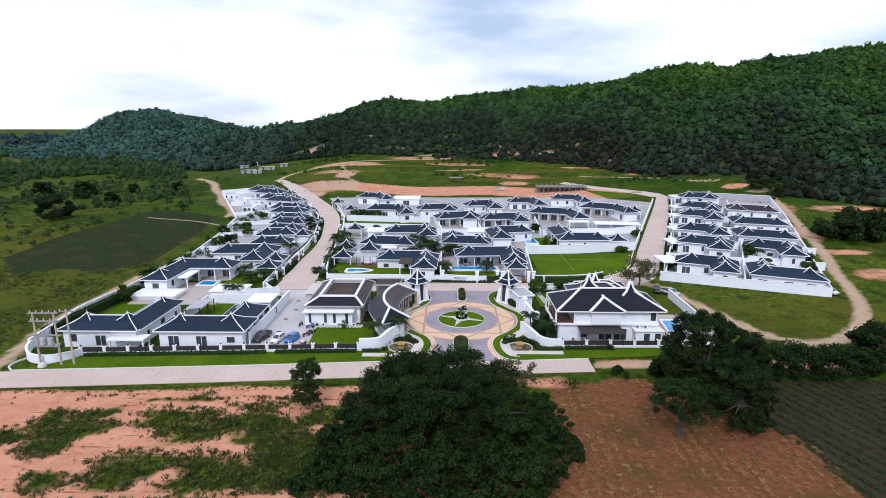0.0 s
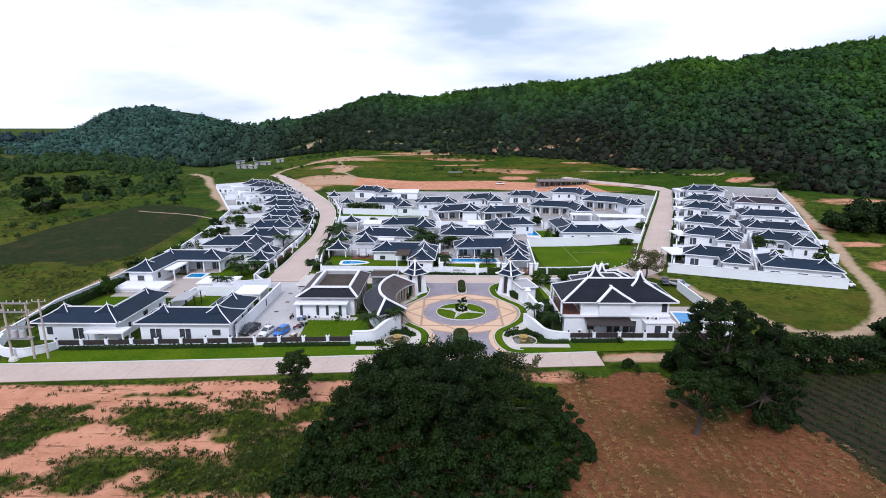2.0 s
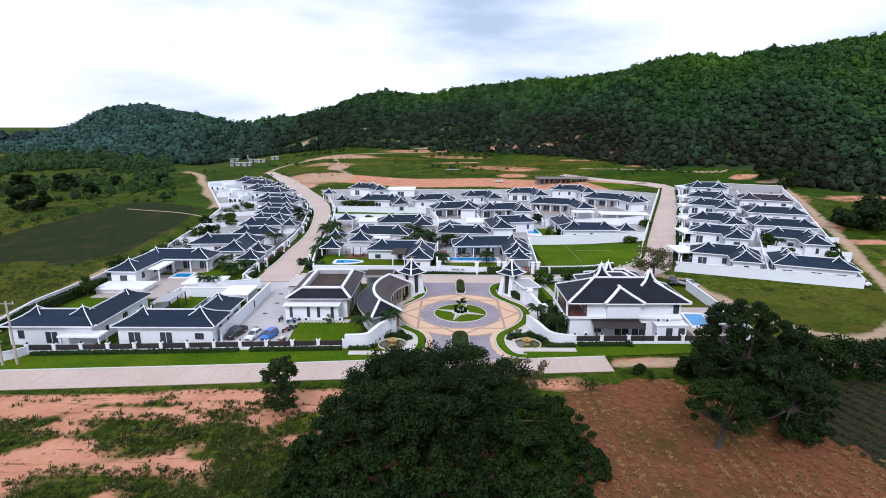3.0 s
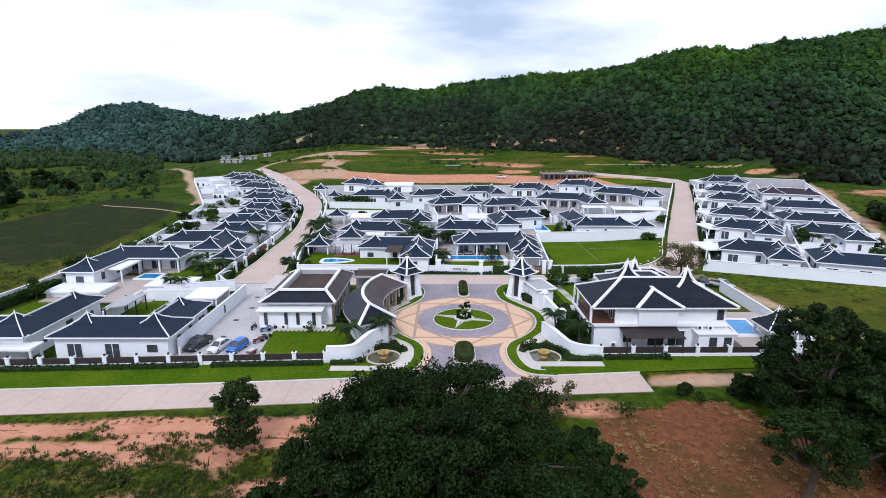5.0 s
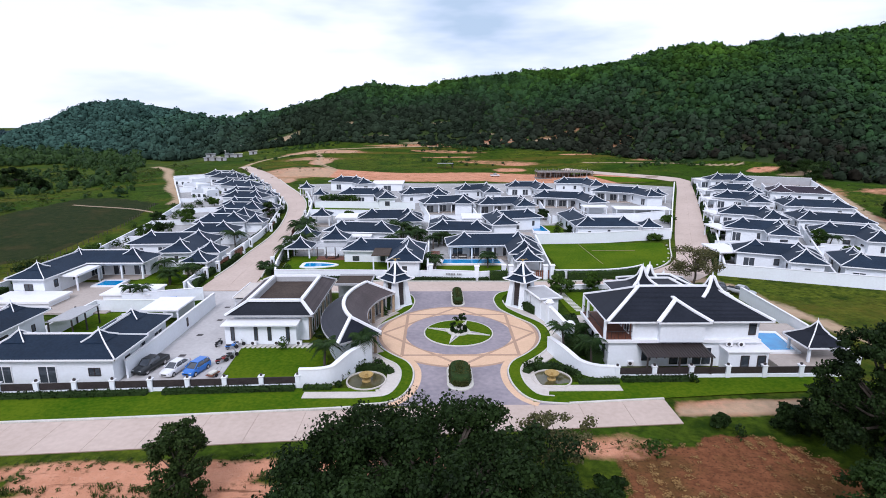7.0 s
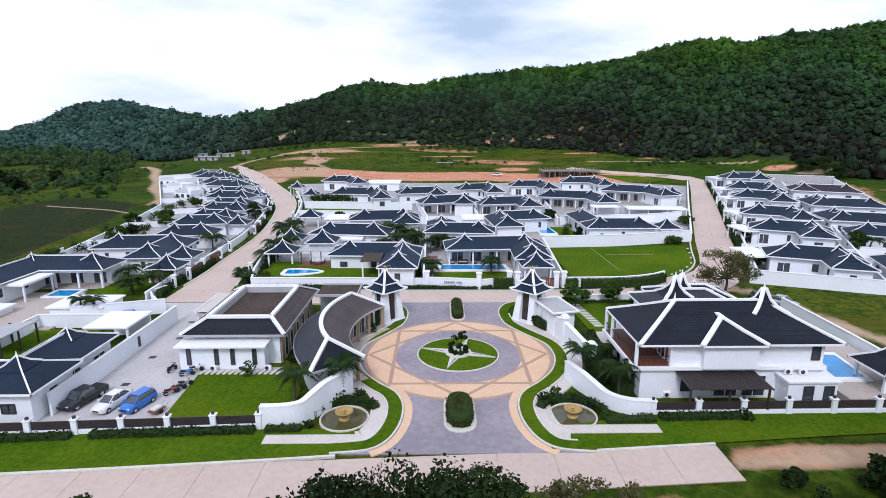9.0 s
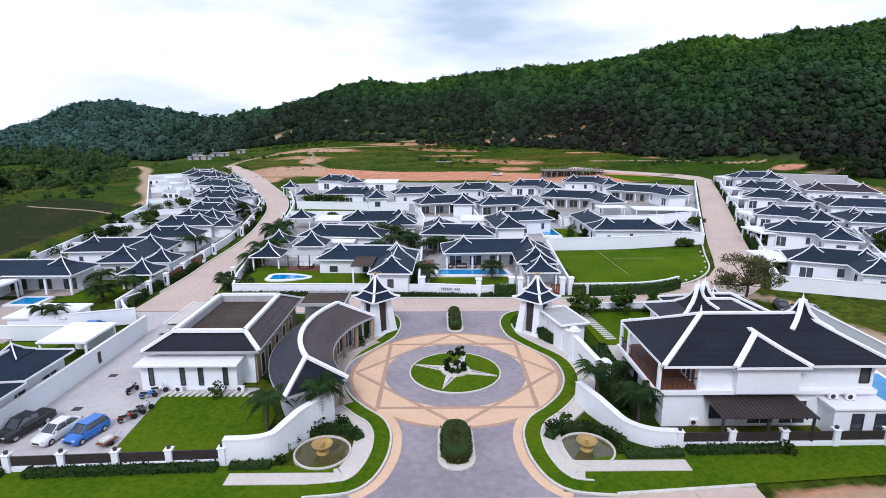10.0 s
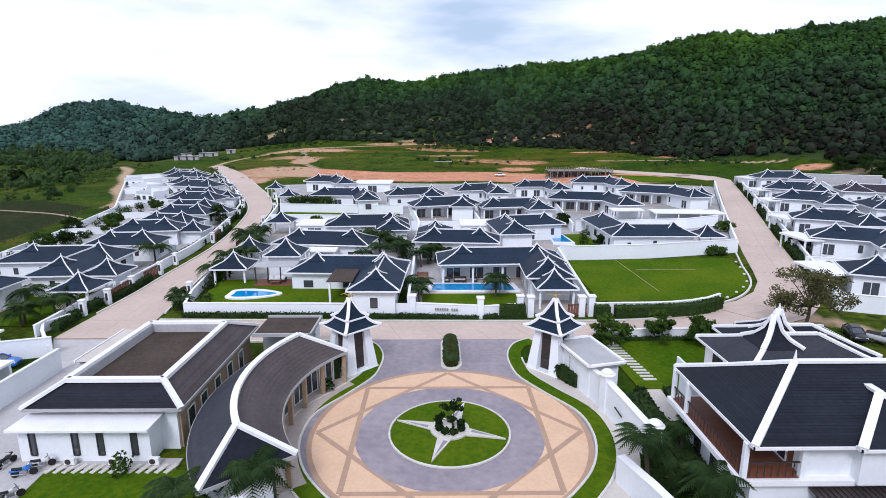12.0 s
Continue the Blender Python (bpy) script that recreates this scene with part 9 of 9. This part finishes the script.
# ---- small things ----
def stones(p, q, n, wide, deep, turn, label):
    s = thing("stepping_stones", label, "path", (p[0], p[1], 0))
    bm = box(bmesh.new(), -wide / 2, -deep / 2, 0, wide / 2, deep / 2, 0.06)
    me = bpy.data.meshes.new("stone")
    bm.to_mesh(me)
    bm.free()
    me.materials.append(M_KERB)
    for i in range(n):
        f = i / (n - 1)
        x, y = (q[0] - p[0]) * f, (q[1] - p[1]) * f
        share("stone", me, s, pose(x, y, gz(p[0] + x, p[1] + y) + 0.1, 0, 0, turn))


stones((-21.7, 86.95), (-14.4, 86.9), 14, 0.3, 0.95, -20, "diagonal white stepping stones along the guardhouse lawn")
stones((18.6, 106.2), (19.5, 98.6), 14, 1.1, 0.3, 0, "white stepping stones across the garden lawn")
tf = thing("transformer_station", "concrete pole frame carrying power transformers and crossarms", "power pole", (-56.4, 71.6, 0))
for i, (x, y, h) in enumerate(((-1.5, 0, 8.0), (1.5, 0, 8.0))):
    part("pole", tube(bmesh.new(), [(x, y, -0.3), (x, y, h)], 0.17, 0.12, 8), M_CONC, tf)
for z in (7.9, 6.7, 4.6):
    for y in (-0.16, 0.16):
        bm = bmesh.new()
        beam(bm, (-2.1, y, z), (2.1, y, z), 0.09, 0.12)
        part("crossarm", bm, M_STEEL, tf)
part("platform", Box(-1.6, -0.5, 3.0, 1.6, 0.5, 3.14, 0.01), M_STEEL, tf)
for x in (-0.6, 0.5):
    tr_ = part("transformer", lathe(bmesh.new(), [(0.36, 3.15), (0.4, 3.2), (0.4, 4.1), (0.34, 4.2), (0.1, 4.25)], 14, x, 0), M_GREYROOF, tf, "grey transformer tank")
for x in (-1.8, -0.9, 0.0, 0.9, 1.8):
    for z in (8.0, 6.8):
        part("insulator", lathe(bmesh.new(), [(0.05, z), (0.09, z + 0.08), (0.05, z + 0.16), (0.08, z + 0.22), (0.03, z + 0.32)], 8, x, 0), M_KERB, tf)
for dx in (-1.2, -0.4, 0.4, 1.2):
    part("lead", tube(bmesh.new(), [(dx, 0.1, 6.7), (dx * 0.9, 0.25, 5.4), (dx * 0.6, 0.1, 4.3)], 0.018, 0.018, 5), M_TYRE, tf)
up = thing("power_pole", "slim concrete power pole with a crossarm", "power pole", (-53.2, 71.8, 0))
part("pole", tube(bmesh.new(), [(0, 0, -0.3), (0, 0, 8.4)], 0.16, 0.11, 8), M_CONC, up)
bm = bmesh.new()
beam(bm, (-1.0, 0, 8.1), (1.0, 0, 8.1), 0.09, 0.12)
part("crossarm", bm, M_STEEL, up)
for x in (-0.85, 0, 0.85):
    part("insulator", lathe(bmesh.new(), [(0.05, 8.15), (0.08, 8.25), (0.03, 8.45)], 8, x, 0), M_KERB, up)
rk = part("boulder", lathe(bmesh.new(), [(0.5, -0.1), (0.62, 0.15), (0.5, 0.45), (0.25, 0.62)], 9), M_KERB)
rk.matrix_basis = pose(-57.2, 70.9, 0.1, 8, 5, 30)
tagged(rk, "pale boulder at the foot of the poles", "boulder")
# field fence posts west of the estate
bm = Box(-0.04, -0.04, -0.3, 0.04, 0.04, 0.85)
ff = thing("field_fence", "row of weathered posts along the meadow", "fence", (0, 0, 0))
me = bpy.data.meshes.new("fence_post")
bm.to_mesh(me)
bm.free()
me.materials.append(M_BARK)
for px_, py_ in resample([(-70, 80), (-70.5, 100), (-69.5, 125), (-70.5, 150), (-75, 172)], 54):
    share("fence_post", me, ff, pose(px_, py_, gz(px_, py_)))

# the unfinished building behind the villas
M_RAW = mat("raw_grey_concrete", (0.26, 0.235, 0.22), 0.9, (0.16, 0.14, 0.13), 0.6, 4, 0.6)
cs = thing("construction_frame", "unfinished concrete building frame with bare columns and slabs", "building", (42, 208, gz(42, 208) - 0.6))
for z, x0, x1, y0, y1 in ((2.5, -11, 11, -3.5, 4.5), (0.05, -11.5, 11.5, -4, 5)):
    part("slab", Box(x0, y0, z, x1, y1, z + 0.2, 0.02), M_RAW, cs)
for x in np.linspace(-10.5, 10.5, 10):
    for y in (-3.2, 0.5, 4.2):
        part("column", Box(x - 0.12, y - 0.12, -1.0, x + 0.12, y + 0.12, 3.5), M_RAW, cs)
for x in np.linspace(-10, 10, 12):
    part("prop", tube(bmesh.new(), [(x, -3.6, 0.2), (x + 0.3, -3.4, 2.6)], 0.05, 0.05, 5), M_STEEL, cs)
part("block_wall", Box(-10, 4.3, 0.3, 4, 4.5, 2.2), M_PAVE_BROWN, cs, "bare brown block wall")
for i, (hx_, hy_, w, d, t_) in enumerate([(-131, 346, 5, 3, 25), (-122, 352, 5.5, 3.4, 20), (-114, 357, 5.5, 3.2, 12), (-112, 297, 4, 2.6, 20), (-106, 291, 4, 2.6, 15), (-100, 284, 3.6, 2.4, 10), (-104, 303, 4.2, 2.6, 25), (-97, 296, 4, 2.6, 15), (-92, 303, 4, 2.6, 20)]):
    hb = thing("workers_hut", "small hut with a pale corrugated metal roof", "hut", (hx_, hy_, gz(hx_, hy_)), t_, "huts below the hill")
    part("wall", Box(-w / 2, -d / 2, -1, w / 2, d / 2, 1.5), M_GREYROOF, hb)
    bm = bmesh.new()
    beam(bm, (-w / 2 - 0.3, 0, 1.6), (w / 2 + 0.3, 0, 1.6 + 0.25), d + 0.8, 0.08)
    part("roof", bm, M_WALK if i % 3 else M_STEEL, hb)
    part("door", Box(-0.4, -d / 2 - 0.03, 0, 0.4, -d / 2 + 0.01, 1.4), M_DARK, hb)
sd = thing("site_shed", "low open shed on the red building site", "shed", (3, 229, gz(3, 229)))
part("roof", Box(-3.5, -1.8, 2.1, 3.5, 1.8, 2.2, 0.01), M_STEEL, sd)
for x in (-3.2, 0, 3.2):
    for y in (-1.5, 1.5):
        part("post", Box(x - 0.06, y - 0.06, -0.5, x + 0.06, y + 0.06, 2.1), M_DARK, sd)
# half-built plots at the end of the western row
for x, y, w, d, t_ in ((-80, 205, 9, 6, -28), (-72.5, 192.5, 7, 5, -28), (-65, 180.5, 6, 5, -20)):
    ub = thing("unfinished_villa", "roofless white villa shell under construction", "building", (x, y, gz(x, y)), t_, "unfinished villas")
    for nm, b4 in (("wall", (-w / 2, -d / 2, -1.5, w / 2, -d / 2 + 0.2, 1.6)), ("wall", (-w / 2, d / 2 - 0.2, -1.5, w / 2, d / 2, 2.4)), ("wall", (-w / 2, -d / 2 + 0.2, -1.5, -w / 2 + 0.2, d / 2 - 0.2, 2.4)), ("wall", (w / 2 - 0.2, -d / 2 + 0.2, -1.5, w / 2, d / 2 - 0.2, 2.4))):
        part(nm, box(bmesh.new(), *b4), M_WHITE, ub)
    part("floor_slab", box(bmesh.new(), -w / 2 + 0.2, -d / 2 + 0.2, -1.4, w / 2 - 0.2, d / 2 - 0.2, 0.3), M_CONC, ub)
    for k in range(3):
        window(ub, Vector((-w / 2 + w * (k + 0.5) / 3, -d / 2 - 0.01)), (1, 0), 0.9, 0.9, 0.4)

tagged(part("footpath", band(bmesh.new(), offset_line(curve_through([(-100, 177.4), (-94.8, 174.9), (-86.4, 171.4), (-77.8, 167.5), (-69.1, 161.8)], 40), 0.28), offset_line(curve_through([(-100, 177.4), (-94.8, 174.9), (-86.4, 171.4), (-77.8, 167.5), (-69.1, 161.8)], 40), -0.28), -0.3, 0.07), M_STONE), "pale trodden footpath along the edge of a field", "footpath", kind="structure")
for a_, b_ in (((27.8, 132.4), (29.1, 120.3)), ((29.3, 128.1), (37.4, 128.0))):
    tape = part("marking_tape", band(bmesh.new(), offset_line(resample([a_, b_], 8), 0.03), offset_line(resample([a_, b_], 8), -0.03), 0.10, 0.15), M_STONE)
    tagged(tape, "pale marking tape laid across an empty grass plot", "tape")


# ---- from the drawn plan to its true place ----
def place(co):
    """World coordinates of the drawn plan, as an array of rows, at their true place; heights over the ground stay."""
    x, y, z = co.T
    u, v, w = surveyed(x, y)
    return np.stack([u, v, w + z - ground(x, y)], 1)


for ob in list(scene.objects):
    if ob.type in ("CAMERA", "LIGHT") or ob.parent or ob.name.split(".")[0] == "villa":
        continue
    if ob.location.length > 1e-6:
        ob.location = place(np.array([ob.location]))[0]
        continue
    for piece in [ob, *ob.children_recursive]:
        if piece.location.length > 1e-6:
            if piece.parent.location.length < 1e-6:
                piece.location = place(np.array([piece.location]))[0]
        elif piece.type == "MESH" and piece.matrix_basis == Matrix.Identity(4):
            co = np.zeros(len(piece.data.vertices) * 3, np.float32)
            piece.data.vertices.foreach_get("co", co)
            piece.data.vertices.foreach_set("co", place(co.reshape(-1, 3).astype(float)).astype(np.float32).ravel())
            piece.data.update()

# ---- from plan units to metres ----
TRUE_SIZE = ("car", "pickup_truck", "motorbike", "handcart", "air_conditioner")
scaled = set()
for ob in list(scene.objects):
    if ob.type in ("CAMERA", "LIGHT"):
        continue
    root = ob
    while root.parent:
        root = root.parent
    true_size = root.name.split(".")[0] in TRUE_SIZE
    if ob.type == "MESH" and not true_size and ob.data.name not in scaled:
        scaled.add(ob.data.name)
        ob.data.transform(Matrix.Scale(UNIT, 4))
    if not true_size or ob == root:
        ob.location = ob.location * UNIT
